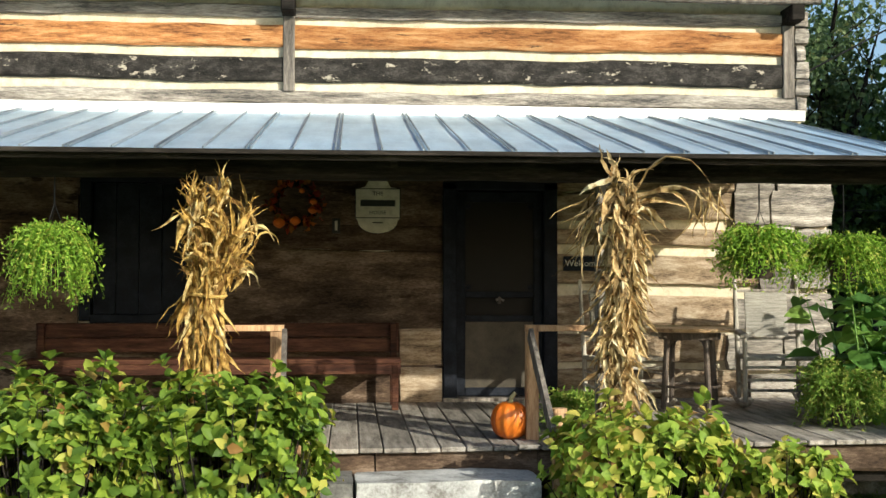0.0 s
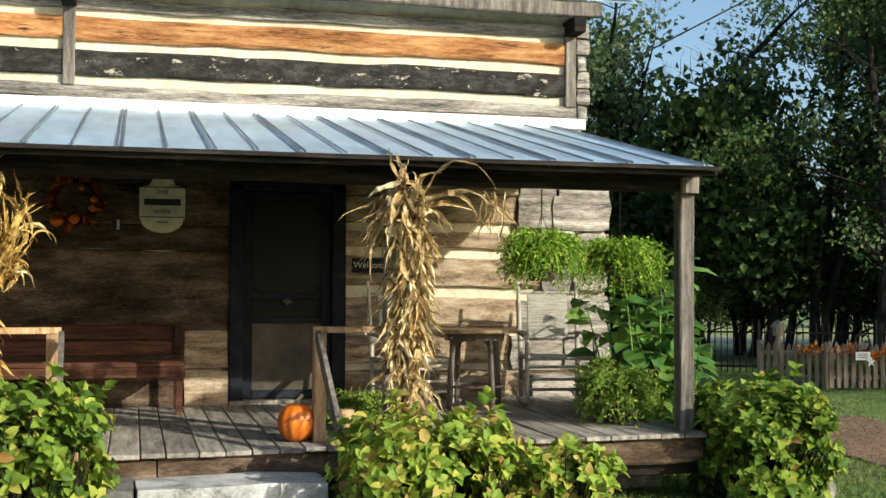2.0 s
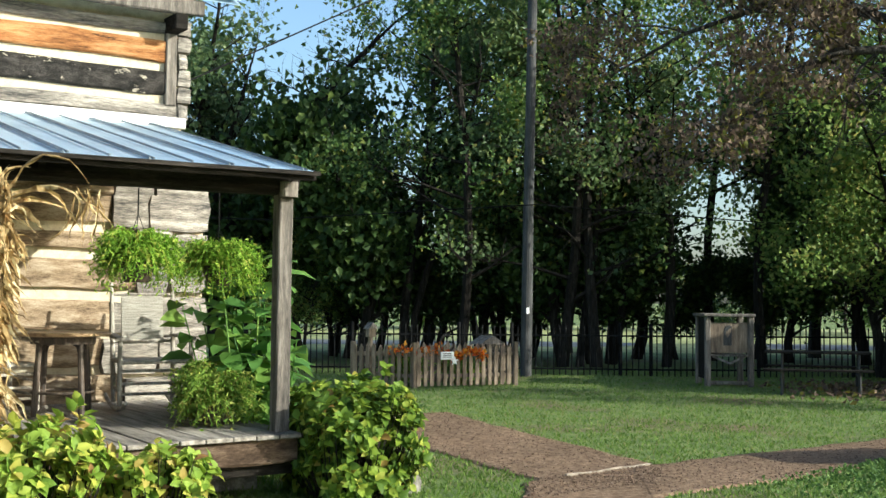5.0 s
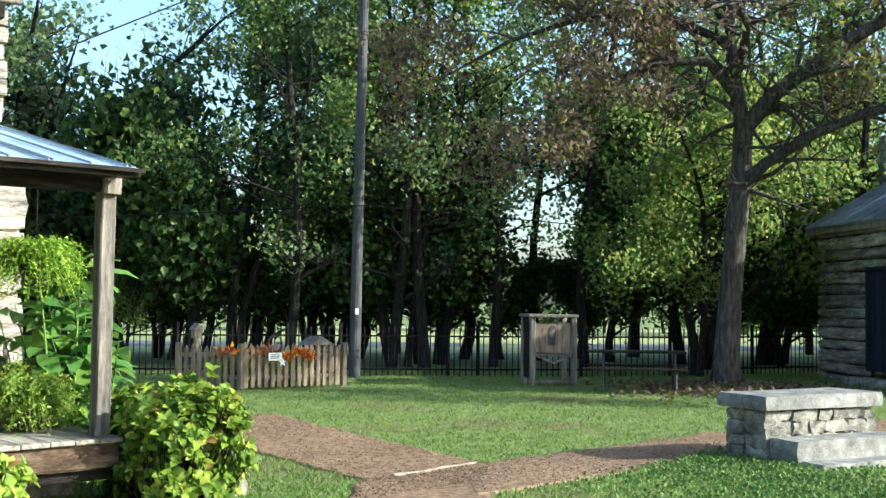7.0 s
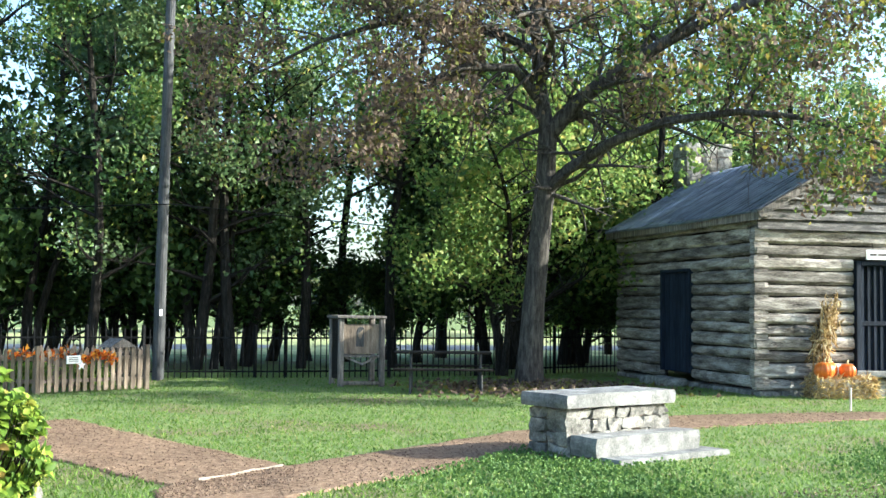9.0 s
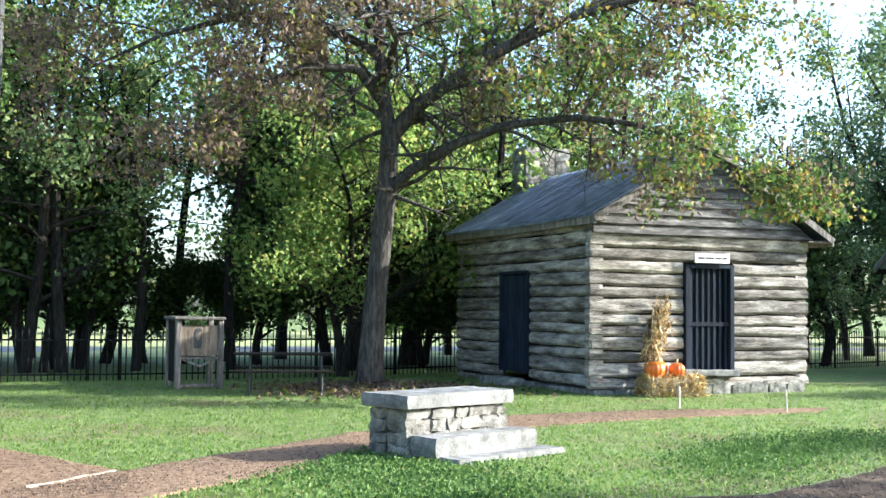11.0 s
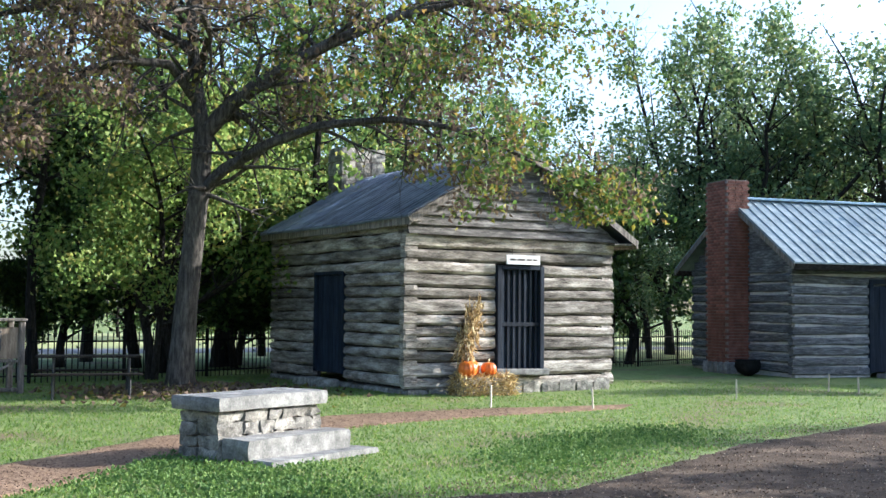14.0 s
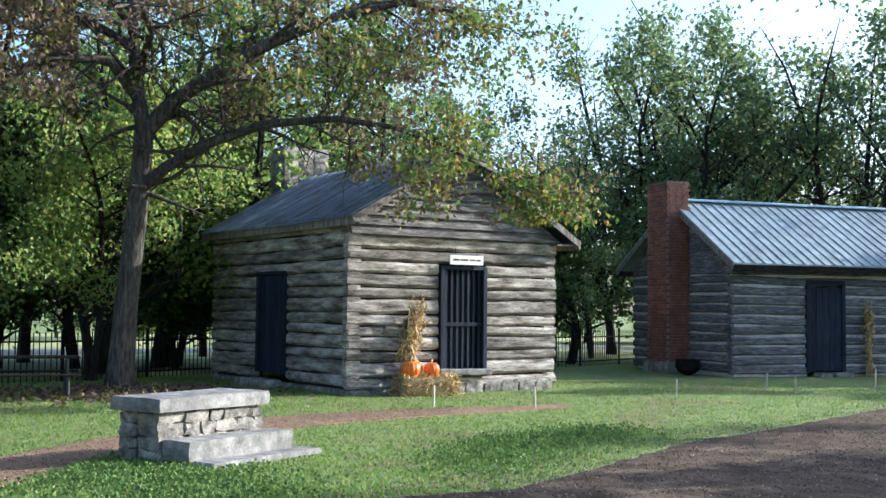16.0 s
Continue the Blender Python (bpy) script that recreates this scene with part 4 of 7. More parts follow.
for a, b, z0, z1 in ((SIDE[0], SIDE[0] + 0.08, SIDE[2], SIDE[3]), (SIDE[1] - 0.08, SIDE[1], SIDE[2], SIDE[3]), (SIDE[0] + 0.08, SIDE[1] - 0.08, SIDE[3] - 0.07, SIDE[3])):
    cab("door_frame", Geo().box(-0.03, 0.2, a, b, z0, z1, b=0.008), BLUE_PAINT, "", side_door)
for k in range(5):
    w = (SIDE[1] - SIDE[0] - 0.16) / 5
    y = SIDE[0] + 0.08 + k * w
    cab("door_board", Geo().box(0.045, 0.069, y + 0.004, y + w - 0.004, SIDE[2], SIDE[3] - 0.07, b=0.004), BLUE_PAINT, "", side_door)
cab("door_step", Geo().stone(-0.5, -0.05, SIDE[0], SIDE[1], -0.04, 0.16, seed=5), ROCK, "flat stone doorstep")

# ---- log shed with a brick chimney ----
SM = frame_at((29.85, 2.9), (0.64, -0.77), (0.77, 0.64))
SW, SD, SH, SP = 8.5, 4.9, 2.75, 4.5
shed = thing("log_shed", (33, 2, 0), "long dark log building with ribbed metal roof and brick chimney", "cabin")


def sh(name, geo, mat_, label="", parent=None):
    return part(name, put(SM, geo), mat_, parent or shed, label)


SDOOR = (2.2, 3.3)
zs = [0.02 + i * (SH - 0.02) / 11 for i in range(12)]
for i, (z0, z1) in enumerate(zip(zs, zs[1:])):
    spans = [(-0.05, SDOOR[0]), (SDOOR[1], SW)] if z1 < 2.35 else [(-0.05, SW)]
    for a, b in spans:
        sh("log", Geo().hewn((a, 0.09, (z0 + z1) / 2), (b, 0.09, (z0 + z1) / 2), z1 - z0 - 0.05, 0.2, seed=rc.random() * 50, seg=0.4, rough=0.03), SHED_LOG)
    sh("log", Geo().hewn((0.09, 0.2, (z0 + z1) / 2 + 0.05), (0.09, SD, (z0 + z1) / 2 + 0.05), z1 - z0 - 0.05, 0.2, seed=rc.random() * 50, seg=0.4, rough=0.03), SHED_LOG)
g = Geo()
for a, b, z0 in ((0.05, SDOOR[0], 0.0), (SDOOR[1], SW, 0.0), (SDOOR[0], SDOOR[1], 2.3)):
    g.box(a, b, 0.05, 0.14, z0, SH)
g.box(0.05, 0.14, 0.16, SD, 0.0, SH)
g.box(0.05, SW, SD - 0.1, SD, 0.0, SH)
g.box(SW - 0.1, SW, 0.16, SD - 0.12, 0.0, SH)
g.add([(0.1, 0.1, SH), (0.1, SD - 0.1, SH), (0.1, SD / 2, SP - 0.1), (SW - 0.1, 0.1, SH), (SW - 0.1, SD - 0.1, SH), (SW - 0.1, SD / 2, SP - 0.1)], [(0, 1, 2), (3, 4, 5)])
sh("chinking", g, SHED_CHINK, "pale chinking lines between the logs")
for k in range(9):
    z = SH + 0.02 + k * 0.19
    half = (SP - 0.06 - z) / (SP - SH) * SD / 2
    if half > 0.1:
        sh("gable_board", Geo().hewn((0.03, SD / 2 - half, z + 0.09), (0.03, SD / 2 + half, z + 0.09), 0.2, 0.04, seed=k, seg=0.6, rough=0.012), SHED_LOG)
for s in (0, 1):
    ey = -0.45 if s == 0 else SD + 0.45
    ez = SH + 0.02 - 0.02
    g = Geo().add([(-0.3, ey, ez), (SW + 0.3, ey, ez), (SW + 0.3, SD / 2, SP), (-0.3, SD / 2, SP), (-0.3, ey, ez + 0.04), (SW + 0.3, ey, ez + 0.04), (SW + 0.3, SD / 2, SP + 0.04), (-0.3, SD / 2, SP + 0.04)], [(0, 1, 2, 3), (4, 5, 6, 7), (0, 1, 5, 4), (0, 3, 7, 4), (1, 2, 6, 5)])
    roof = sh("roof", g, SHED_TIN, "pale ribbed metal roof slope")
    for k in range(31):
        x = -0.28 + k * 0.298
        sh("seam", Geo().hewn((x, ey, ez + 0.05), (x, SD / 2, SP + 0.05), 0.03, 0.035, rough=0.0, seg=2), SHED_TIN, "", roof)
    sh("rake_board", Geo().hewn((-0.3, ey, ez - 0.07), (-0.3, SD / 2, SP - 0.07), 0.14, 0.03, rough=0.004, seg=1), TIMBER)
    sh("eave_board", Geo().hewn((-0.28, ey + 0.06, ez - 0.07), (SW + 0.28, ey + 0.06, ez - 0.07), 0.16, 0.04, rough=0.006, seg=1), BEAM_SHADED)
sh("ridge_cap", Geo().hewn((-0.32, SD / 2, SP + 0.07), (SW + 0.3, SD / 2, SP + 0.07), 0.06, 0.3, rough=0.01, seg=1), TIN)
sdoor = sh("shed_door", Geo().box(SDOOR[0] + 0.07, SDOOR[1] - 0.07, 0.02, 0.06, 0.12, 2.25), BLUE_PAINT, "blue-black plank door, shut")
for k in range(5):
    w = (SDOOR[1] - SDOOR[0] - 0.14) / 5
    sh("door_board", Geo().box(SDOOR[0] + 0.07 + k * w + 0.005, SDOOR[0] + 0.07 + (k + 1) * w - 0.005, -0.01, 0.018, 0.13, 2.24, b=0.004), BLUE_PAINT, "", sdoor)
for a, b, z0, z1 in ((SDOOR[0] - 0.05, SDOOR[0] + 0.07, 0.1, 2.3), (SDOOR[1] - 0.07, SDOOR[1] + 0.05, 0.1, 2.3), (SDOOR[0] - 0.05, SDOOR[1] + 0.05, 2.3, 2.42)):
    sh("door_frame", Geo().box(a, b, -0.04, 0.16, z0, z1, b=0.008), BLUE_PAINT, "", sdoor)
for a, b in ((SDOOR[0] + 0.1, SDOOR[0] + 0.45), (SDOOR[0] + 0.55, SDOOR[1])):
    sh("door_step", Geo().stone(a, b, -0.4, -0.06, -0.04, 0.1, seed=a), STONE, "pale stone step block")
chim = sh("chimney", Geo().box(-0.64, -0.02, 2.0, 3.0, -0.05, 5.0), MORTAR, "red brick chimney")
CHIM = (-0.655, -0.005, 1.985, 3.015)
BRICKS_AT = (SM, CHIM)
for k in range(5):
    sh("stone", Geo().stone(0 - 0.72, 0.1, 1.9 + k * 0.25, 2.13 + k * 0.25, -0.05, 0.3, seed=k), STONE, "", chim)

# ---- stone mounting block ----
BM = frame_at((10.25, 6.565), (0.974, -0.225), (0.225, 0.974))
block = thing("mounting_block", (11, 6.8, 0), "limestone mounting block with a thick slab top and two steps", "stone block")


def bl(name, geo, mat_, label=""):
    return part(name, put(BM, geo), mat_, block, label)


bl("slab", Geo().stone(-0.07, 1.60, -0.07, 0.63, 0.52, 0.66, seed=3, rough=0.01, soft=0.25), STONE, "thick grey limestone slab")
rb = random.Random(5)
z = 0.0
for row, h in enumerate((0.14, 0.12, 0.13, 0.12)):
    x = 0.0
    while x < 1.5:
        w = min(rb.uniform(0.18, 0.42), 1.55 - x)
        bl("stone", Geo().stone(x + 0.004, x + w - 0.004, rb.uniform(-0.02, 0.015), 0.3, z + 0.003, z + h - 0.003, seed=rb.random() * 50, rough=0.04, soft=0.5), ROCK)
        x += w
    y = 0.31
    while y < 0.54:
        w = min(rb.uniform(0.2, 0.42), 0.57 - y)
        bl("stone", Geo().stone(rb.uniform(-0.01, 0.01), 0.3, y + 0.005, y + w - 0.005, z + 0.004, z + h - 0.004, seed=rb.random() * 50, rough=0.025, soft=0.5), ROCK)
        bl("stone", Geo().stone(1.25, 1.55, y + 0.005, y + w - 0.005, z + 0.004, z + h - 0.004, seed=rb.random() * 50, rough=0.025, soft=0.5), ROCK)
        y += w
    z += h
bl("core", Geo().box(0.05, 1.5, 0.05, 0.54, -0.05, 0.515), MORTAR)
bl("step", Geo().stone(0.04, 1.64, -0.37, -0.01, 0.045, 0.245, seed=9, rough=0.012, soft=0.25), STONE, "upper limestone step")
bl("step", Geo().stone(0.10, 1.80, -0.64, -0.2, -0.04, 0.055, seed=11, rough=0.014, soft=0.3), STONE, "low limestone step, sunk in the grass")


# ---- trees ----
LEAF_BELT = leaf_material("belt_leaves", [(0.0, (0.06, 0.11, 0.035)), (0.35, (0.11, 0.19, 0.055)), (0.7, (0.17, 0.27, 0.07)), (0.93, (0.27, 0.32, 0.07)), (1.0, (0.38, 0.31, 0.07))], 0.5, 0.42, 0.4)
# Cooler, paler green: haze over the far trees is put into the colour.
LEAF_HAZY = leaf_material("hazy_leaves", [(0.0, (0.07, 0.12, 0.05)), (0.5, (0.14, 0.21, 0.085)), (0.9, (0.22, 0.29, 0.11)), (1.0, (0.28, 0.26, 0.08))], 0.5, 0.42, 0.4)
LEAF_BROWN = leaf_material("turning_leaves", [(0.0, (0.08, 0.055, 0.042)), (0.4, (0.17, 0.12, 0.085)), (0.7, (0.25, 0.18, 0.12)), (0.85, (0.15, 0.17, 0.04)), (1.0, (0.25, 0.2, 0.04))], rough=0.7)
LEAF_GOLD = leaf_material("yellowing_leaves", [(0.0, (0.06, 0.11, 0.025)), (0.4, (0.11, 0.18, 0.04)), (0.7, (0.18, 0.25, 0.055)), (0.88, (0.36, 0.31, 0.05)), (1.0, (0.26, 0.15, 0.05))], 0.45)


def limb(geo, a, d, length, r, rnd_, depth, tips, bend=0.35, lift=0.12, seg=5):
    """A bending limb with its forks; gathers the twig ends."""
    pts, radii = [Vector(a)], [r]
    d = Vector(d).normalized()
    for i in range(seg):
        d = (d + Vector((rnd_.gauss(0, bend), rnd_.gauss(0, bend), rnd_.gauss(lift, bend * 0.6))) * 0.45).normalized()
        pts.append(pts[-1] + d * length / seg)
        radii.append(r * (1 - 0.75 * (i + 1) / seg))
        if depth > 0 and i >= 1:
            for _ in range(1 if depth > 1 else 2):
                side = Vector((rnd_.gauss(0, 1), rnd_.gauss(0, 1), rnd_.gauss(0.1, 0.6))).normalized()
                limb(geo, pts[-1], (d * 0.6 + side * 0.9), length * rnd_.uniform(0.4, 0.6), radii[-1] * 0.65, rnd_, depth - 1, tips, bend, lift, max(3, seg - 1))
        if depth == 0:
            tips.append((pts[-1].copy(), d.copy()))
    tips.append((pts[-1].copy(), d.copy()))
    geo.tube(pts, radii, n=7 if r > 0.06 else 4, cap=False)


def crown_points(tips, per, spread, rnp, droop=0.3):
    c = np.array([p for p, _ in tips])
    pts = np.repeat(c, per, 0) + rnp.normal(size=(len(c) * per, 3)) * spread
    dirs = rnp.normal(size=pts.shape)
    dirs[:, 2] -= droop
    return pts, dirs


def belt_tree(seed, height, base, wide, leaf, lean=0.0, n_leaf=5600, size=0.125, rows_=26, stems=1, open_=0.11, label="tall dense green tree of the wood behind the fence"):
    """A tree of the wood: leaning stems, limbs and a crown of loose clumps."""
    r_, rnp = random.Random(seed), np.random.default_rng(seed)
    ob = thing("tree", (0, 0, 0), label, "tree", "wood behind the fence")
    geo, tips = Geo(), []
    for s_ in range(stems):
        a0, off = r_.uniform(0, 6.283), 0.25 * s_
        top = height * (1 - 0.14 * s_)
        bend = (lean + 0.9 * math.cos(a0) * (1 + s_), 0.9 * math.sin(a0) * (1 + s_))
        pts = [Vector((off * math.cos(a0) + bend[0] * t ** 1.5 + 0.22 * math.sin(5 * t + seed + s_), off * math.sin(a0) + bend[1] * t ** 1.5 + 0.22 * math.cos(6 * t + seed), top * 0.92 * t)) for t in np.linspace(0, 1, 8)]
        geo.tube(pts, [0.13 / (1 + 0.35 * s_) * (1 - 0.85 * t) + 0.015 for t in np.linspace(0, 1, 8)], n=7, cap=False, wob=0.25)
        m = rows_ // stems
        for k in range(m):
            t = base / top + (0.95 - base / top) * (k + r_.random()) / m
            i = min(6, int(t / 0.92 * 7)) if t < 0.92 else 6
            p = pts[i].lerp(pts[i + 1], min(1, max(0, t / 0.92 * 7 - i)))
            a = r_.uniform(0, 2 * math.pi)
            u = (t - base / top) / (1 - base / top)
            ln = wide * (0.55 + 0.9 * math.sin(math.pi * min(1, 0.18 + 0.8 * u))) * r_.uniform(0.5, 1.1)
            limb(geo, p, (math.cos(a), math.sin(a), 0.35), ln * 0.8, 0.05 * (1.2 - u), r_, 1, tips, lift=0.1, seg=4)
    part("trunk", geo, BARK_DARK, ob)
    tips = [q for q in tips if noise.noise(q[0] * 0.62 + Vector((seed * 9, 0, 0))) > open_]
    per = max(2, n_leaf // len(tips))
    pts_, dirs = crown_points(tips, per, 0.27, rnp)
    me = leaf_mesh("crown", pts_, dirs, size, leaf, width=0.8, seed=seed, simple=True)
    part("crown", me, None, ob, kind="stuff")
    return ob


def broad_tree(seed, height, fork, reach, leaf, n_leaf, size, label, open_=-0.1, leafy=1.0):
    """A spreading tree: a short trunk that forks into rising limbs, with clumped leaves towards their ends."""
    r_, rnp = random.Random(seed), np.random.default_rng(seed)
    ob = thing("tree", (0, 0, 0), label, "tree", "wood behind the cabins")
    geo, tips = Geo(), []
    base = Vector((0.15, 0.1, fork))
    geo.tube([Vector((0, 0, -0.1)), Vector((0.05, 0, fork * 0.5)), base], [0.24, 0.19, 0.17], n=9, cap=False, wob=0.2)
    n = 7
    for k in range(n):
        a = 6.283 * k / n + r_.uniform(-0.4, 0.4)
        out = r_.uniform(0.25, 1.0)
        line, rad, p = [base.copy()], [0.13], base.copy()
        d = Vector((math.cos(a) * out, math.sin(a) * out, 1.0)).normalized()
        ln = (height - fork) * r_.uniform(0.75, 1.05) / max(0.72, d.z) * 0.9
        for i in range(6):
            d = (d + Vector((r_.gauss(0, 0.16), r_.gauss(0, 0.16), 0.05))).normalized()
            p = p + d * ln / 6
            line.append(p.copy())
            rad.append(0.13 * (1 - 0.15 * (i + 1)))
            for _ in range(3 if i else 1):
                side = Vector((r_.gauss(0, 1), r_.gauss(0, 1), r_.gauss(0.25, 0.5))).normalized()
                limb(geo, p, d * 0.5 + side, reach * r_.uniform(0.5, 1.0) * (1.05 - 0.1 * i), rad[-1] * 0.5, r_, 1, tips, bend=0.4, lift=0.12, seg=4)
        geo.tube(line, rad, n=6, cap=False, wob=0.15)
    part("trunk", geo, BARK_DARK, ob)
    tips = [q for q in tips if noise.noise(q[0] * 0.55 + Vector((seed * 5, 3, 0))) > open_]
    per = max(1, int(n_leaf / len(tips)))
    pts_, dirs = crown_points(tips, per, 0.30, rnp)
    keep = rnp.random(len(pts_)) < leafy
    part("crown", leaf_mesh("crown", pts_[keep], dirs[keep], size, leaf, width=0.8, seed=seed, simple=True), None, ob, kind="stuff")
    return ob


rt = random.Random(21)
# Dark leaf colour stands for the deep shade inside the wood.
LEAF_SHADE = leaf_material("shaded_shrub_leaves", [(0.0, (0.03, 0.055, 0.016)), (0.6, (0.065, 0.115, 0.03)), (1.0, (0.14, 0.19, 0.045))], 0.3)
# Yellow-green raised in brightness, so the colour itself carries sunlight.
LEAF_LIGHT = leaf_material("sunlit_green_leaves", [(0.0, (0.105, 0.18, 0.05)), (0.4, (0.20, 0.30, 0.07)), (0.8, (0.30, 0.38, 0.10)), (1.0, (0.43, 0.38, 0.10))], 0.55)
kinds = [belt_tree(1, 11.5, 1.3, 2.5, LEAF_BELT, 0.3, stems=2), belt_tree(2, 13.0, 1.8, 2.6, LEAF_BELT, -0.4), belt_tree(3, 10.5, 1.2, 2.4, LEAF_HAZY, 0.5, stems=2), belt_tree(4, 12.5, 2.2, 2.8, LEAF_BELT, 0.2, 6200),
         belt_tree(5, 9.0, 0.3, 2.6, LEAF_BELT, 0.1, 7000, 0.24, open_=-0.1), belt_tree(6, 10.5, 2.6, 2.1, LEAF_HAZY, 0.3, 4300, 0.17, stems=2)]
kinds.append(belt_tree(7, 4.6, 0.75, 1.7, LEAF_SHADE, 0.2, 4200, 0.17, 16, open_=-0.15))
tagged(kinds[6], "undergrowth shrub behind the iron fence, deep shade in its leaf colour", "shrub", "undergrowth")
kinds.append(belt_tree(8, 13.0, 4.3, 2.6, LEAF_BELT, 0.2, 5800, 0.13))
kinds.append(broad_tree(21, 11.0, 2.6, 2.3, LEAF_HAZY, 7600, 0.155, "broad leafy green tree beyond the log buildings", 0.14))
kinds.append(broad_tree(22, 9.5, 2.0, 2.4, LEAF_HAZY, 7600, 0.155, "broad green tree with an uneven open crown", 0.16))
kinds.append(broad_tree(23, 12.0, 2.2, 2.0, LEAF_HAZY, 700, 0.18, "nearly bare forked tree against the sky", 0.0, 0.7))
kinds.append(belt_tree(24, 7.2, 1.1, 2.3, LEAF_LIGHT, 0.3, 6000, 0.13, stems=2, label="sunlit yellow-green young tree at the wood's edge"))
used = set()


def plant(kind, az, r, size=1.0, tall=1.0):
    a = radians(az)
    m = pose(r * math.sin(a), r * math.cos(a), -0.05, 0, 0, rt.uniform(0, 360))
    src = kinds[kind]
    if kind in used:
        ob = copy_thing(src, m)
    else:
        used.add(kind)
        ob = src
        ob.matrix_basis = m
    ob.scale = (size, size, size * tall)
    return ob


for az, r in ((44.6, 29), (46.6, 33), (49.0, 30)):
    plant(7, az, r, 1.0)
for az, r, s_ in ((53.8, 26.5, 0.8), (55.8, 27.2, 0.95), (55.0, 30, 1.2), (57.6, 32, 1.3), (61.5, 35, 1.2)):
    plant(11, az, r, s_)
plant(6, 45.0, 33, 0.6)
plant(6, 48.9, 34, 0.6)
for az in (13, 16.5, 34.5, 36.4, 38.2, 40, 41.4, 42.6, 61.5, 64.5, 67.5):
    plant(rt.choice((0, 1, 2, 3)), az + rt.uniform(-0.4, 0.4), rt.uniform(27.5, 33), rt.uniform(0.85, 1.1))
for az, r, k, s_ in ((20.2, 30, 5, 1.0), (21.6, 33, 9, 1.2), (32.4, 30, 5, 1.0), (32.6, 33, 3, 0.9), (26.9, 30, 11, 0.5), (28.4, 33, 11, 0.55), (24.5, 33, 6, 0.9), (29.6, 32, 6, 1.0)):
    plant(k, az, r, s_)
for az in (15, 36, 40.5, 54, 59, 65):
    plant(rt.choice((0, 1, 3)), az + rt.uniform(-0.6, 0.6), rt.uniform(36, 44), rt.uniform(0.95, 1.15))
# open woods beyond the two log buildings
for az, r, k, s_ in ((70.5, 40, 3, 0.8), (73.4, 36, 0, 0.6), (74.8, 39, 2, 0.72), (76.2, 37, 2, 0.66), (77.6, 41, 2, 0.8), (78.8, 44, 9, 0.9), (75.6, 46, 2, 0.8), (76.8, 36, 6, 1.1), (74.2, 35, 6, 1.1), (80.6, 46, 8, 1.05), (83.4, 44, 8, 1.0), (85.6, 50, 9, 1.15), (87.2, 48, 9, 1.0), (90.0, 44, 10, 1.0), (95, 46, 9, 1.1), (97, 45, 8, 1.1), (72, 46, 1, 0.8), (81.8, 60, 4, 0.8), (89.5, 58, 10, 1.1)):
    plant(k, az, r, s_ * (1.12 if az > 80 else 1.0))
for k in range(38):
    az = 8 + k * 2.5
    gap = 44.4 < az < 49.4
    plant(4, az + (0 if gap else rt.uniform(-0.8, 0.8)), rt.uniform(54, 70), 0.5 if gap else rt.uniform(0.5, 0.72), 0.8)
for k in range(42):
    az = 14 + k * 1.35
    if not 44.3 < az < 49.4:
        plant(6, az + rt.uniform(-0.6, 0.6), rt.uniform(29.5, 37), rt.uniform(0.75, 1.35), rt.uniform(0.8, 1.25))
# woods and shade trees round the rest of the place
for az, r, s in ((178, 45, 1.1), (200, 40, 1.2), (230, 40, 1.2), (260, 40, 1.2), (290, 38, 1.1), (320, 38, 1.2), (345, 42, 1.2)):
    plant(rt.choice((0, 3)), az, r, s)

for az, r, s in ((110.5, 42.7, 1.0), (105.6, 44.6, 1.0), (101, 50, 1.2), (106.6, 34, 0.75), (103, 37, 0.66)):
    plant(4, az, r, s)
plant(0, 111.6, 25.8, 0.64)
plant(4, 115.5, 20.5, 0.72)

# the big turning tree on the lawn
TB = Vector((18.36, 12.6, 0))
T_R, T_F = Vector((0.566, -0.824, 0)), Vector((0.824, 0.566, 0))


def tp(dx, z, dy=0.0):
    return TB + T_R * dx + T_F * dy + Vector((0, 0, z))


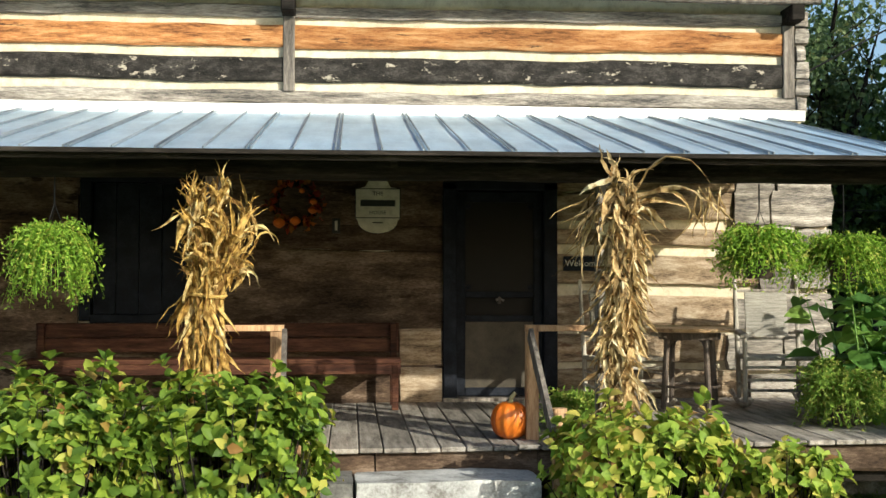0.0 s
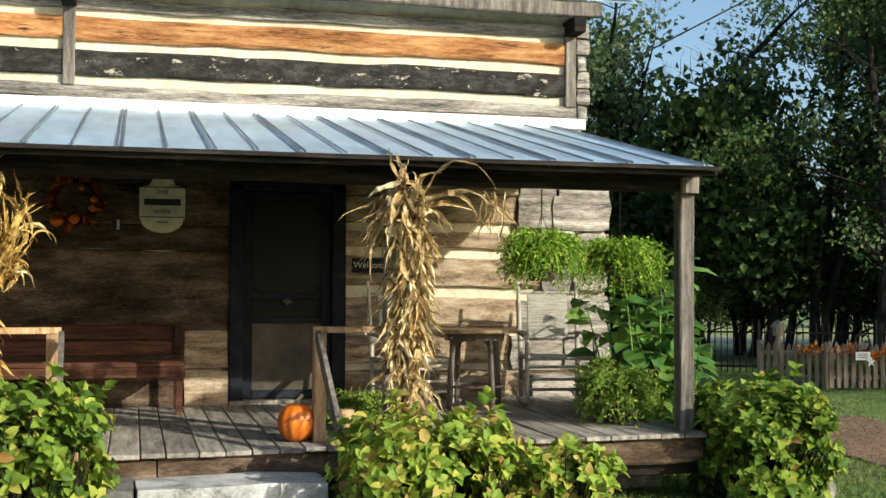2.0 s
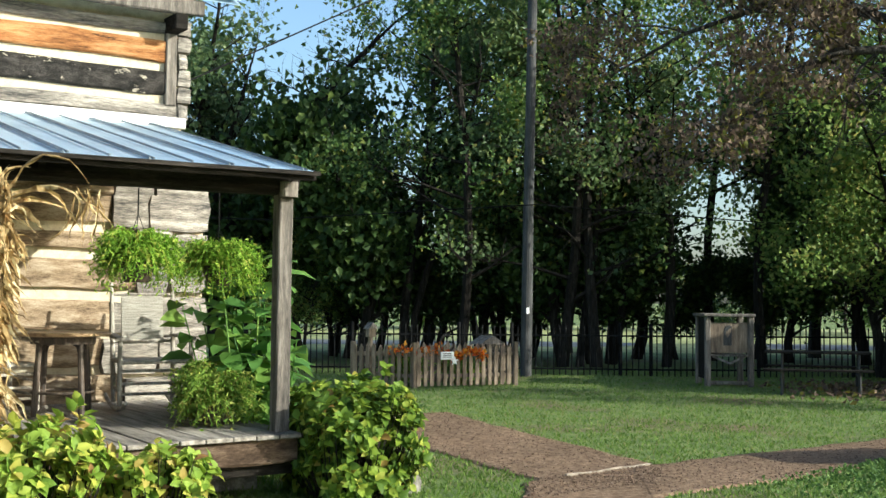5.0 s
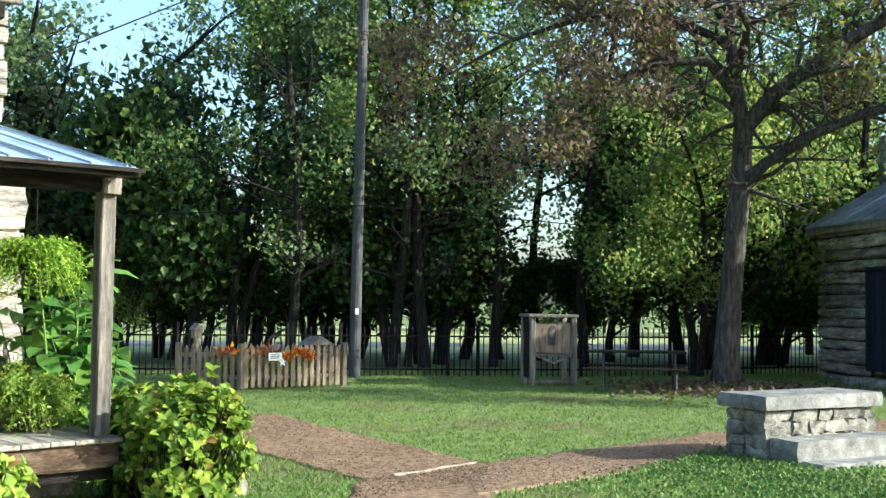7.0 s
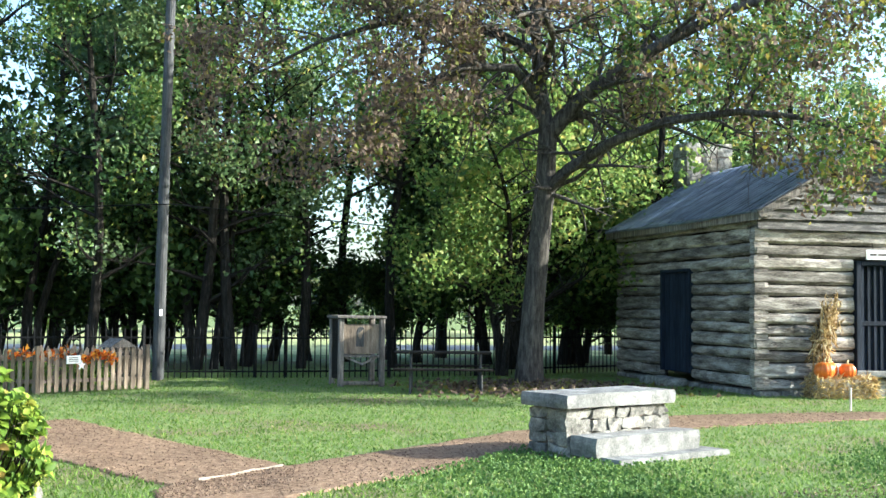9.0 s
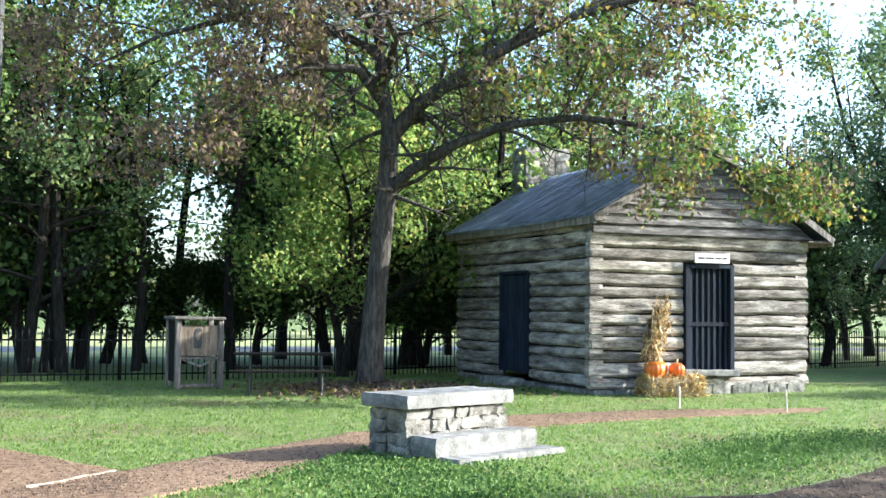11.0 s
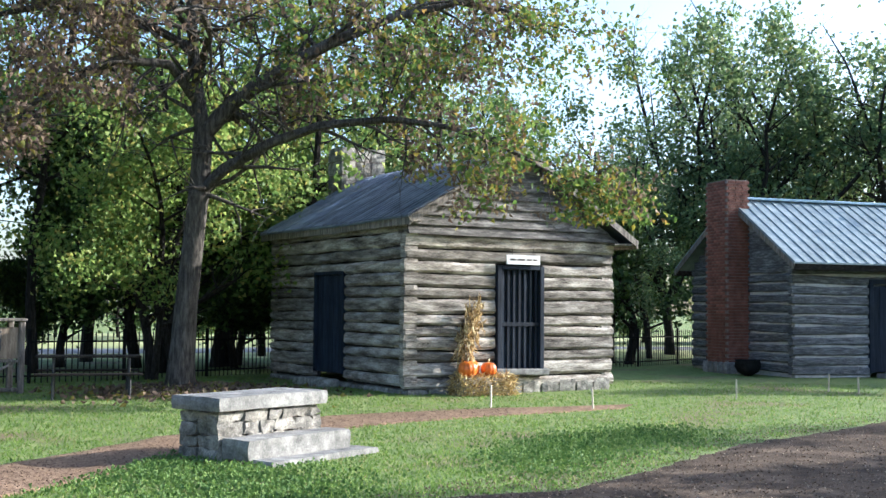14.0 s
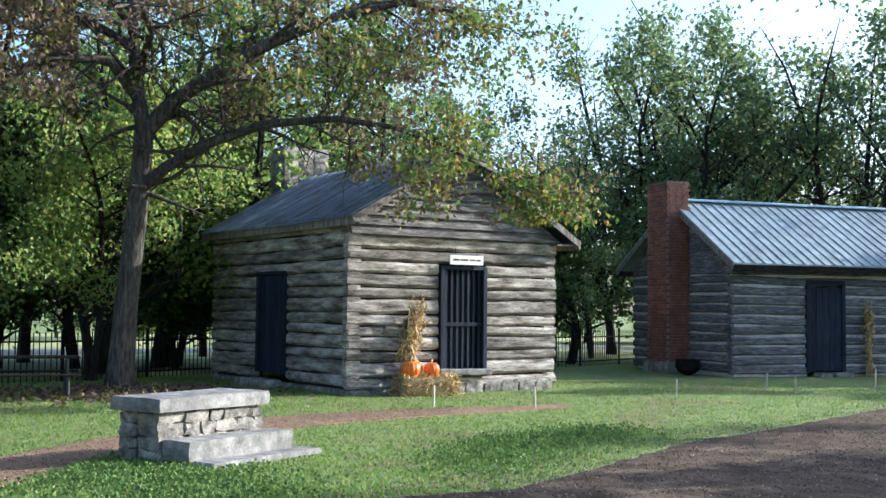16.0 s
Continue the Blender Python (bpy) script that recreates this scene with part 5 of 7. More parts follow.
lawn_tree = thing("tree", TB, "large spreading lawn tree with browning and yellowing leaves", "tree")
geo, tips = Geo(), []
geo.tube([tp(0, -0.1), tp(0.0, 0.15), tp(0.02, 0.6), tp(0.08, 1.6), tp(0.2, 3.0), tp(0.28, 3.8), tp(0.33, 4.8)], [0.40, 0.29, 0.235, 0.215, 0.19, 0.19, 0.17], n=14, cap=False, wob=0.1)
rl = random.Random(31)
main = [
    ([tp(0.33, 4.8), tp(0.15, 5.9, 0.2), tp(0.05, 7.4, 0.3), tp(-0.3, 9.5, 0.2)], [0.15, 0.12, 0.09, 0.04]),
    ([tp(0.33, 4.75), tp(0.9, 5.4, -0.2), tp(1.65, 5.95, -0.4), tp(2.6, 6.5, -0.5), tp(3.6, 6.95, -0.7), tp(5.0, 7.4, -0.6), tp(6.0, 7.3, -0.6), tp(6.9, 6.8, -0.8)], [0.15, 0.145, 0.13, 0.11, 0.085, 0.06, 0.04, 0.015]),
    ([tp(0.26, 3.65), tp(0.7, 4.1, -0.3), tp(1.5, 4.55, -0.8), tp(2.4, 4.85, -1.2), tp(3.6, 4.95, -1.6), tp(4.6, 4.8, -1.9), tp(5.4, 4.5, -2.1), tp(6.1, 4.15, -2.2), tp(6.6, 3.8, -2.2)], [0.11, 0.11, 0.095, 0.08, 0.06, 0.05, 0.035, 0.022, 0.01]),
    ([tp(0.2, 5.4, 0.1), tp(-0.3, 5.95, -0.5), tp(-1.2, 5.9, -0.9), tp(-2.0, 5.4, -1.2), tp(-2.9, 4.7, -1.4), tp(-3.8, 4.35, -1.6)], [0.1, 0.085, 0.07, 0.055, 0.035, 0.012]),
    ([tp(0.1, 6.4, 0.2), tp(-1.0, 7.0, 0.4), tp(-2.4, 7.1, 0.2), tp(-4.0, 6.6, 0.0), tp(-5.4, 5.9, 0)], [0.09, 0.075, 0.06, 0.04, 0.015]),
    ([tp(0.05, 7.2, 0.2), tp(1.0, 8.2, -0.4), tp(2.4, 9.2, -1.0)], [0.08, 0.06, 0.03]),
    ([tp(0.2, 5.8, 0.1), tp(0.4, 6.4, -1.2), tp(0.2, 6.5, -2.6), tp(-0.3, 6.1, -3.8)], [0.09, 0.07, 0.05, 0.02]),
    ([tp(0.15, 6.6, 0.2), tp(-0.8, 7.8, -0.9), tp(-2.0, 8.6, -1.8)], [0.08, 0.06, 0.03]),
]
for pts, radii in main:
    geo.tube(pts, radii, n=9, cap=False, wob=0.1)
    for i in range(1, len(pts)):
        for _ in range(4):
            p = pts[i - 1].lerp(pts[i], rl.random())
            d = (pts[i] - pts[i - 1]).normalized() * 0.6 + Vector((rl.gauss(0, 0.8), rl.gauss(0, 0.8), rl.gauss(0.05, 0.55)))
            limb(geo, p, d, rl.uniform(1.1, 2.1), radii[i] * 0.4 + 0.01, rl, 1, tips, bend=0.5, lift=-0.05, seg=4)
    tips.append((pts[-1], Vector((0, 0, -1))))
part("trunk", geo, BARK, lawn_tree, "grey-brown furrowed trunk and limbs", smooth=True)
rnp = np.random.default_rng(5)
pts_, dirs = crown_points(tips, 11, 0.17, rnp, 0.9)
dx = (pts_ - np.array(TB)) @ np.array(T_R)
near = (np.abs(dx - 0.4) < 1.3) & (pts_[:, 2] < 7.0) & (rnp.random(len(dx)) < 0.9)
near |= (pts_[:, 2] < 5.0) & (dx > -2.2) & (dx < 3.8)
near |= (pts_[:, 2] < 3.9) & (dx < 4.5)
near |= pts_[:, 2] < 3.1
pts_, dirs, dx = pts_[~near], dirs[~near], dx[~near]
clump = np.array([noise.noise(Vector(p) * 0.6) for p in pts_])
warm = (dx + clump * 9 + rnp.normal(size=len(dx)) * 1.8) < 4.2
part("crown", leaf_mesh("crown", pts_[warm], dirs[warm], 0.12, LEAF_BROWN, width=0.6, seed=3), None, lawn_tree, "withered purple-brown leaves", kind="stuff")
part("crown", leaf_mesh("crown", pts_[~warm], dirs[~warm], 0.12, LEAF_GOLD, width=0.6, seed=4), None, lawn_tree, "green leaves turning yellow", kind="stuff")
# fallen leaves at its foot
n = 2600
ang, rad = rnp.random(n) * 6.283, np.abs(rnp.normal(size=n)) * 1.1 + 0.2
pp = np.stack([TB.x + rad * np.cos(ang), TB.y + rad * np.sin(ang) - 0.3, 0.05 + 0.12 * np.exp(-rad)], 1)
ob = new("fallen_leaves", leaf_mesh("fallen_leaves", pp, rnp.normal(size=(n, 3)) * (1, 1, 0.3), 0.11, LEAF_BROWN, width=0.7, seed=8, simple=True))
tagged(ob, "dry brown fallen leaves heaped round the tree foot", "leaves", kind="stuff")

# grass blades over the near lawn
BLADE = leaf_material("grass_blades", [(0.0, (0.11, 0.19, 0.035)), (0.5, (0.165, 0.265, 0.047)), (0.85, (0.225, 0.315, 0.07)), (1.0, (0.36, 0.32, 0.15))], 0.5, 0.6)
n = 130000
az_, r_ = np.radians(rnp.uniform(18, 96, n)), 6.3 + 21 * rnp.random(n) ** 1.6
px, py = r_ * np.sin(az_), r_ * np.cos(az_)


def inside(x, y, poly):
    ok = np.zeros(len(x), bool)
    for (x0, y0), (x1, y1) in zip(poly, poly[1:] + poly[:1]):
        c = (y0 > y) != (y1 > y)
        ok ^= c & (x < (x1 - x0) * (y - y0) / (y1 - y0 + 1e-9) + x0)
    return ok


bare = inside(px, py, [(7.9, 13.7), (6.9, 11.3), (6.4, 8.1), (5.6, 7.3), (4.0, 6.0), (5.2, 5.2), (7.3, 7.4), (8.0, 8.3), (8.6, 11.2), (9.2, 13.6)])
bare |= inside(px, py, [(7.7, 8.2), (8.9, 8.35), (12.1, 8.55), (15.3, 8.0), (18.0, 6.1), (19.6, 4.5), (18.9, 4.45), (16.6, 5.8), (14.3, 6.95), (10.9, 7.45), (8.9, 7.0), (6.6, 6.9)])
bare |= inside(px, py, [(9.0, 3.7), (9.95, 2.9), (12.2, 2.45), (14.4, 2.05), (20.9, -0.3), (30, -4.5), (28, -12), (18, -9), (12, -7), (9, -5), (7.5, -3), (5.5, -2)])
bare |= inside(px, py, [tuple((CM @ Vector(p))[:2]) for p in ((0, 0, 0), (CW, 0, 0), (CW, CD, 0), (0, CD, 0))])
bare |= inside(px, py, [tuple((BM @ Vector(p))[:2]) for p in ((0, -0.7, 0), (1.8, -0.7, 0), (1.6, 0.75, 0), (0, 0.75, 0))])
px, py = px[~bare], py[~bare]
pz = np.array([rise(a, b) for a, b in zip(px, py)]) - 0.005
d = rnp.normal(size=(len(px), 3)) * 0.7
d[:, 2] = 1.0
ob = new("grass", leaf_mesh("grass", np.stack([px, py, pz], 1), d, 0.05, BLADE, width=0.22, droop=0.25, seed=9, simple=True))
tagged(ob, "short green grass blades of the lawn", "grass", kind="stuff")
n = 11000
cx = np.array([(8.6, 5.2), (9.3, 6.0), (13.2, 3.8), (12.0, 3.6), (9.5, 7.0), (14.5, 3.2), (8.2, 4.8)])
cc = cx[rnp.integers(0, len(cx), n)] + rnp.normal(size=(n, 2)) * (0.75, 0.4)
PATHS = ([(6.9, 11.3), (6.4, 8.1), (5.6, 7.3), (4.0, 6.0), (5.2, 5.2), (7.3, 7.4), (8.0, 8.3), (8.6, 11.2)], [(7.7, 8.2), (8.9, 8.35), (12.1, 8.55), (15.3, 8.0), (14.3, 6.75), (10.9, 7.45), (8.9, 7.0), (6.6, 6.9)], [(9.0, 3.7), (9.95, 2.9), (12.2, 2.45), (14.4, 2.05), (20.9, -0.3), (18, -9), (7, -3)])
for poly in PATHS:
    cc = cc[~inside(cc[:, 0], cc[:, 1], poly)]
keep = ~inside(cc[:, 0], cc[:, 1], [tuple((BM @ Vector(p))[:2]) for p in ((0, -0.75, 0), (1.8, -0.75, 0), (1.6, 0.75, 0), (0, 0.75, 0))])
cc = cc[keep]
d = rnp.normal(size=(len(cc), 3))
d[:, 2] = 0.5 + np.abs(d[:, 2])
CLOVER = leaf_material("clover_leaves", [(0.0, (0.06, 0.12, 0.03)), (0.6, (0.11, 0.19, 0.045)), (1.0, (0.18, 0.26, 0.07))], 0.35, 0.6)
ob = new("clover", leaf_mesh("clover", np.concatenate([cc, 0.015 + 0.04 * rnp.random((len(cc), 1))], 1), d, 0.036, CLOVER, width=0.85, seed=12, simple=True))
tagged(ob, "low clover and broadleaf weeds in the lawn", "clover", kind="stuff")


# ---- plants and things of the porch ----
HYDRANGEA = leaf_material("hydrangea_leaves", [(0.0, (0.065, 0.12, 0.018)), (0.45, (0.145, 0.23, 0.027)), (0.8, (0.26, 0.345, 0.04)), (0.95, (0.42, 0.43, 0.075)), (1.0, (0.3, 0.16, 0.05))], 0.35)
HYDRANGEA_DRY = leaf_material("yellowed_hydrangea", [(0.0, (0.15, 0.25, 0.03)), (0.45, (0.30, 0.40, 0.055)), (0.75, (0.46, 0.48, 0.08)), (0.92, (0.46, 0.36, 0.09)), (1.0, (0.28, 0.15, 0.06))], 0.35)
FERN = leaf_material("fern_leaves", [(0.0, (0.14, 0.26, 0.03)), (0.5, (0.26, 0.44, 0.045)), (0.85, (0.42, 0.58, 0.08)), (1.0, (0.56, 0.52, 0.12))], 0.5)
FERN_DARK = leaf_material("asparagus_fern", [(0.0, (0.13, 0.23, 0.035)), (0.6, (0.27, 0.41, 0.06)), (1.0, (0.48, 0.47, 0.12))], 0.5)
BROADLEAF = leaf_material("broad_leaves", [(0.0, (0.08, 0.18, 0.045)), (0.6, (0.15, 0.30, 0.06)), (1.0, (0.27, 0.40, 0.08))], 0.4)
CORN = leaf_material("dry_corn", [(0.0, (0.20, 0.11, 0.03)), (0.3, (0.50, 0.32, 0.08)), (0.7, (0.66, 0.46, 0.15)), (1.0, (0.80, 0.68, 0.36))], 0.2, 0.75, mottle=(22, (0.34, 0.26, 0.18)))
CORN_GREY = leaf_material("weathered_corn", [(0.0, (0.16, 0.11, 0.05)), (0.35, (0.48, 0.34, 0.15)), (0.75, (0.71, 0.54, 0.27)), (1.0, (0.86, 0.76, 0.49))], 0.2, 0.8, mottle=(20, (0.40, 0.31, 0.22)))
PUMPKIN = surface("pumpkin_skin", (0.50, 0.09, 0.006), (0.74, 0.165, 0.01), (0.82, 0.23, 0.02), (1, 1, 0.4), 4, 40, rough=0.4, bump=0.1, per_piece=0.1)
STEM = surface("pumpkin_stem", (0.28, 0.24, 0.10), (0.48, 0.43, 0.22), (0.6, 0.55, 0.33), Z3, 8, 60, bump=0.4)
RUSTIC = surface("chair_wood", (0.12, 0.10, 0.08), (0.36, 0.32, 0.26), (0.56, 0.51, 0.43), Z3, 7, 60, rough=0.75, bump=0.3)
DARK_CHAIR = surface("dark_chair_wood", (0.02, 0.014, 0.01), (0.07, 0.05, 0.035), (0.15, 0.11, 0.08), Z3, 7, 60, rough=0.6, bump=0.3)
WOVEN = surface("woven_rush", (0.2, 0.185, 0.155), (0.34, 0.315, 0.265), (0.46, 0.43, 0.37), (1, 1, 18), 9, 60, rough=0.9, bump=0.5, per_piece=0.05)
TABLE_TOP = surface("table_wood", (0.12, 0.07, 0.035), (0.32, 0.21, 0.11), (0.5, 0.36, 0.21), X3, 6, 60, rough=0.5, bump=0.2)
SIGN_CREAM = surface("cream_sign", (0.42, 0.38, 0.30), (0.55, 0.51, 0.42), (0.6, 0.56, 0.47), (1, 1, 1), 12, 80, rough=0.6, bump=0.1)
INK = surface("black_lettering", (0.01, 0.01, 0.01), (0.016, 0.016, 0.016), (0.02, 0.02, 0.02), rough=0.6, bump=0.0)
WHITE_SIGN = surface("white_sign", (0.6, 0.6, 0.58), (0.76, 0.76, 0.74), (0.82, 0.82, 0.8), (1, 1, 1), 12, 80, rough=0.6, bump=0.1)
STRAW = leaf_material("straw", [(0.0, (0.30, 0.19, 0.07)), (0.5, (0.62, 0.46, 0.19)), (1.0, (0.76, 0.62, 0.32))], 0.2, 0.7)
POT = surface("dark_pot", (0.03, 0.025, 0.02), (0.07, 0.05, 0.04), (0.11, 0.08, 0.06), (1, 1, 1), 8, 60, rough=0.7, bump=0.2)


def bush(x0, x1, y0, y1, top, seed, leaf, label, tips=300, size=0.09):
    """A hydrangea: stems from the ground and rosettes of broad leaves over a lumpy mound."""
    r_ = np.random.default_rng(seed)
    cx, cy = (x0 + x1) / 2, (y0 + y1) / 2
    ob = thing("hydrangea_bush", (cx, cy, 0), label, "bush", "bushes along the porch")
    geo, pts, dirs, nrm = Geo(), [], [], []
    for _ in range(int(tips * 1.25)):
        th, ph = r_.uniform(0, 2 * math.pi), math.asin(r_.uniform(-0.75, 1))
        q = r_.uniform(0.66, 1.06)
        n = Vector((math.cos(th) * math.cos(ph), math.sin(th) * math.cos(ph), math.sin(ph)))
        lump = 1 + 0.42 * noise.noise(Vector((n.x * 2.2 + seed, n.y * 2.2, n.z * 2.2 + (cx + n.x) * 2)))
        sq = lambda u: math.copysign(abs(u) ** 0.7, u)
        p = Vector((cx + sq(n.x) * (x1 - x0) / 2 * q * lump, cy + sq(n.y) * (y1 - y0) / 2 * q * lump, max(0.06, (top * 0.45 + sq(n.z) * top * 0.55 * q * lump) * r_.uniform(0.86, 1.12))))
        if len(geo.v) < 2500:
            geo.tube([(cx + n.x * (x1 - x0) * 0.3, cy + n.y * (y1 - y0) * 0.25, 0), (p.x * 0.6 + (cx + n.x * (x1 - x0) * 0.3) * 0.4, p.y * 0.8 + cy * 0.2, p.z * 0.5), p], [0.008, 0.006, 0.003], n=3, cap=False)
        m = int(r_.integers(6, 10))
        off = r_.random() * 6.28
        for k in range(m):
            a = off + 6.283 * k / m * 1.35
            t1 = n.cross(Vector((0.2, 0.1, 1))).normalized()
            nn = (n + Vector((0, 0, 0.45))).normalized()
            t1 = (t1 - nn * t1.dot(nn)).normalized()
            t2 = nn.cross(t1)
            d = t1 * math.cos(a) + t2 * math.sin(a) + nn * r_.uniform(0.15, 1.3)
            pts.append(tuple(p - n * 0.012 * k))
            dirs.append(tuple(d))
            nrm.append(tuple(nn * 1.0))
    part("stem", geo, BARK_DARK, ob, kind="stuff")
    part("leaves", leaf_mesh("leaves", pts, dirs, size, leaf, width=0.66, fold=0.2, droop=0.2, seed=seed, broad=True, normals=nrm), None, ob, kind="stuff")
    return ob


bush(-1.42, -0.14, 7.15, 8.1, 0.98, 11, HYDRANGEA, "dense green hydrangea bush in front of the porch bench", 560)
bush(-2.75, -1.15, 7.1, 8.05, 0.97, 12, HYDRANGEA, "dense green hydrangea bush under the hanging fern", 560)
bush(-4.1, -2.6, 7.1, 8.0, 0.95, 13, HYDRANGEA, "dense green hydrangea bush by the porch", 200)
bush(1.32, 2.45, 7.05, 7.9, 0.78, 14, HYDRANGEA_DRY, "yellowing hydrangea bush beside the porch step", 420)
bush(2.40, 3.15, 7.15, 7.95, 0.57, 15, HYDRANGEA_DRY, "small yellowing hydrangea bush before the porch", 170)
bush(4.20, 5.15, 7.75, 8.8, 0.86, 16, HYDRANGEA, "sunlit green hydrangea bush at the porch corner", 480)
solo("rock", Geo().stone(5.05, 5.25, 8.1, 8.35, -0.03, 0.16, seed=4, rough=0.05), ROCK, "small pale rock at the foot of the bush", "rock")


def frond_plant(name, c, radius, drop, rise_, fronds, leaf, label, category, seed, pot=True, per=26, size=0.04, group=""):
    """A fern of many arching fronds set with small leaves."""
    r_ = np.random.default_rng(seed)
    ob = thing(name, c, label, category, group)
    pts, dirs, geo = [], [], Geo()
    for _ in range(fronds):
        a, ln = r_.uniform(0, 6.283), radius * r_.uniform(0.55, 1.08)
        up, dn = rise_ * r_.uniform(0.3, 1.0), drop * r_.uniform(0.1, 1.0)
        line = []
        for t in np.linspace(0, 1, 6):
            line.append(Vector((c[0] + math.cos(a) * ln * t, c[1] + math.sin(a) * ln * t, c[2] + up * math.sin(min(1, t * 1.6) * math.pi / 2) - dn * t ** 2.6)))
        geo.tube(line, [0.003] * 5 + [0.001], n=3, cap=False)
        for k in range(per):
            t = (k + r_.random()) / per * 5 * 0.999
            i = int(t)
            p = line[i].lerp(line[i + 1], t - i)
            d = r_.normal(size=3)
            d[2] -= 0.3
            pts.append(tuple(p + Vector(r_.normal(size=3)) * 0.018))
            dirs.append(tuple(d))
    part("stem", geo, leaf, ob, kind="stuff")
    part("fronds", leaf_mesh("fronds", pts, dirs, size, leaf, width=0.4, seed=seed, simple=True), None, ob, kind="stuff")
    if pot:
        part("pot", Geo().lathe([(0.09, -0.17), (0.13, -0.02), (0.14, 0.0), (0.12, 0.0), (0.11, -0.04)], c, 14), POT, ob, "dark plastic hanging pot", smooth=True)
    return ob


def hang(ob, c, top):
    for a in (0, 2.1, 4.2):
        part("chain", Geo().tube([(c[0] + 0.13 * math.cos(a), c[1] + 0.13 * math.sin(a), c[2]), (c[0], c[1], c[2] + 0.33)], [0.003, 0.003], n=4), IRON, ob)
    part("hook", Geo().tube([(c[0], c[1], c[2] + 0.33), (c[0], c[1], top - 0.05), (c[0], c[1], top)], [0.006, 0.006, 0.006], n=5), IRON, ob)


for c, r_h, dr, sd, lf in (((-2.03, 8.3, 1.84), 0.32, 0.50, 1, FERN), ((2.97, 8.42, 1.84), 0.34, 0.36, 2, FERN), ((4.0, 9.35, 1.83), 0.40, 0.42, 3, FERN)):
    f_ = frond_plant("hanging_fern", c, r_h, dr, 0.24, 330, lf, "bright green fern in a hanging basket under the porch beam", "fern", sd, group="hanging ferns", size=0.038)
    hang(f_, c, 2.36 if sd < 3 else 2.66)
frond_plant("porch_fern", (3.82, 8.95, deck_z(3.8, 9.0) + 0.18), 0.36, 0.34, 0.28, 200, FERN_DARK, "bushy asparagus fern in a pot on the porch boards", "fern", 7, size=0.045)
frond_plant("porch_fern", (4.0, 9.5, deck_z(4.0, 9.5) + 0.18), 0.33, 0.3, 0.34, 160, FERN_DARK, "bushy asparagus fern in a pot on the porch boards", "fern", 8, size=0.045)
frond_plant("porch_fern", (1.72, 8.95, deck_z(1.7, 8.9) + 0.19), 0.36, 0.25, 0.12, 110, FERN_DARK, "low asparagus fern in a pot behind the corn stalks", "fern", 9, size=0.045)

# tall broad-leaved plant at the house corner
tall = thing("tall_plant", (4.55, 9.75, 0), "tall broad-leaved green plant growing beside the porch corner", "plant")
geo, pts, dirs = Geo(), [], []
rnp2 = np.random.default_rng(17)
for k in range(20):
    b = Vector((4.38 + rnp2.normal() * 0.2, 9.5 + rnp2.normal() * 0.3, 0))
    h = rnp2.uniform(1.0, 1.95)
    tip = b + Vector((rnp2.normal() * 0.15, rnp2.normal() * 0.15, h))
    geo.tube([b, b.lerp(tip, 0.5) + Vector((0.03, 0, 0)), tip], [0.012, 0.01, 0.005], n=5, cap=False)
    for j in range(17):
        t = 0.3 + 0.7 * j / 16
        a = rnp2.uniform(0, 6.283)
        pts.append(tuple(b.lerp(tip, t)))
        dirs.append((math.cos(a), math.sin(a), rnp2.uniform(-0.35, 0.4)))
part("stem", geo, BROADLEAF, tall, kind="stuff")
part("leaves", leaf_mesh("leaves", pts, dirs, 0.24, BROADLEAF, width=0.6, fold=0.1, droop=0.3, seed=6, flat=True, broad=True), None, tall, kind="stuff")


def ribbon(geo, p, d, length, width, rnd_, curl=0.5, n=7, crumple=0.0):
    """A long dry corn leaf that bends over, creased along its rib and crumpled across."""
    p, d = Vector(p), Vector(d).normalized()
    side = d.cross(Vector((rnd_.gauss(0, 1), rnd_.gauss(0, 1), rnd_.gauss(0, 0.3)))).normalized()
    vs, fs = [], []
    crease = rnd_.uniform(0.1, 0.45)
    for i in range(n + 1):
        t = i / n
        w = width * (0.5 + 1.2 * t if t < 0.35 else max(0.04, 0.95 - 1.0 * (t - 0.35) / 0.65)) * (1 + rnd_.uniform(-crumple, crumple))
        up = side.cross(d).normalized()
        q = p + up * width * crumple * rnd_.uniform(-0.7, 0.7)
        vs += [q + side * w / 2 + up * w * crease, q - up * w * crease * 0.5, q - side * w / 2 + up * w * crease * rnd_.uniform(0.4, 1.2)]
        j_ = 0.12 + 0.35 * crumple
        d = (d + Vector((rnd_.gauss(0, j_), rnd_.gauss(0, j_), -curl * (0.15 + t) * 0.5))).normalized()
        side = (side + Vector((rnd_.gauss(0, 0.3), rnd_.gauss(0, 0.3), rnd_.gauss(0, 0.3)))).normalized()
        side = (side - d * side.dot(d)).normalized()
        p = p + d * length / n
    for i in range(n):
        o = i * 3
        fs += [(o, o + 1, o + 4, o + 3), (o + 1, o + 2, o + 5, o + 4)]
    geo.add(vs, fs)


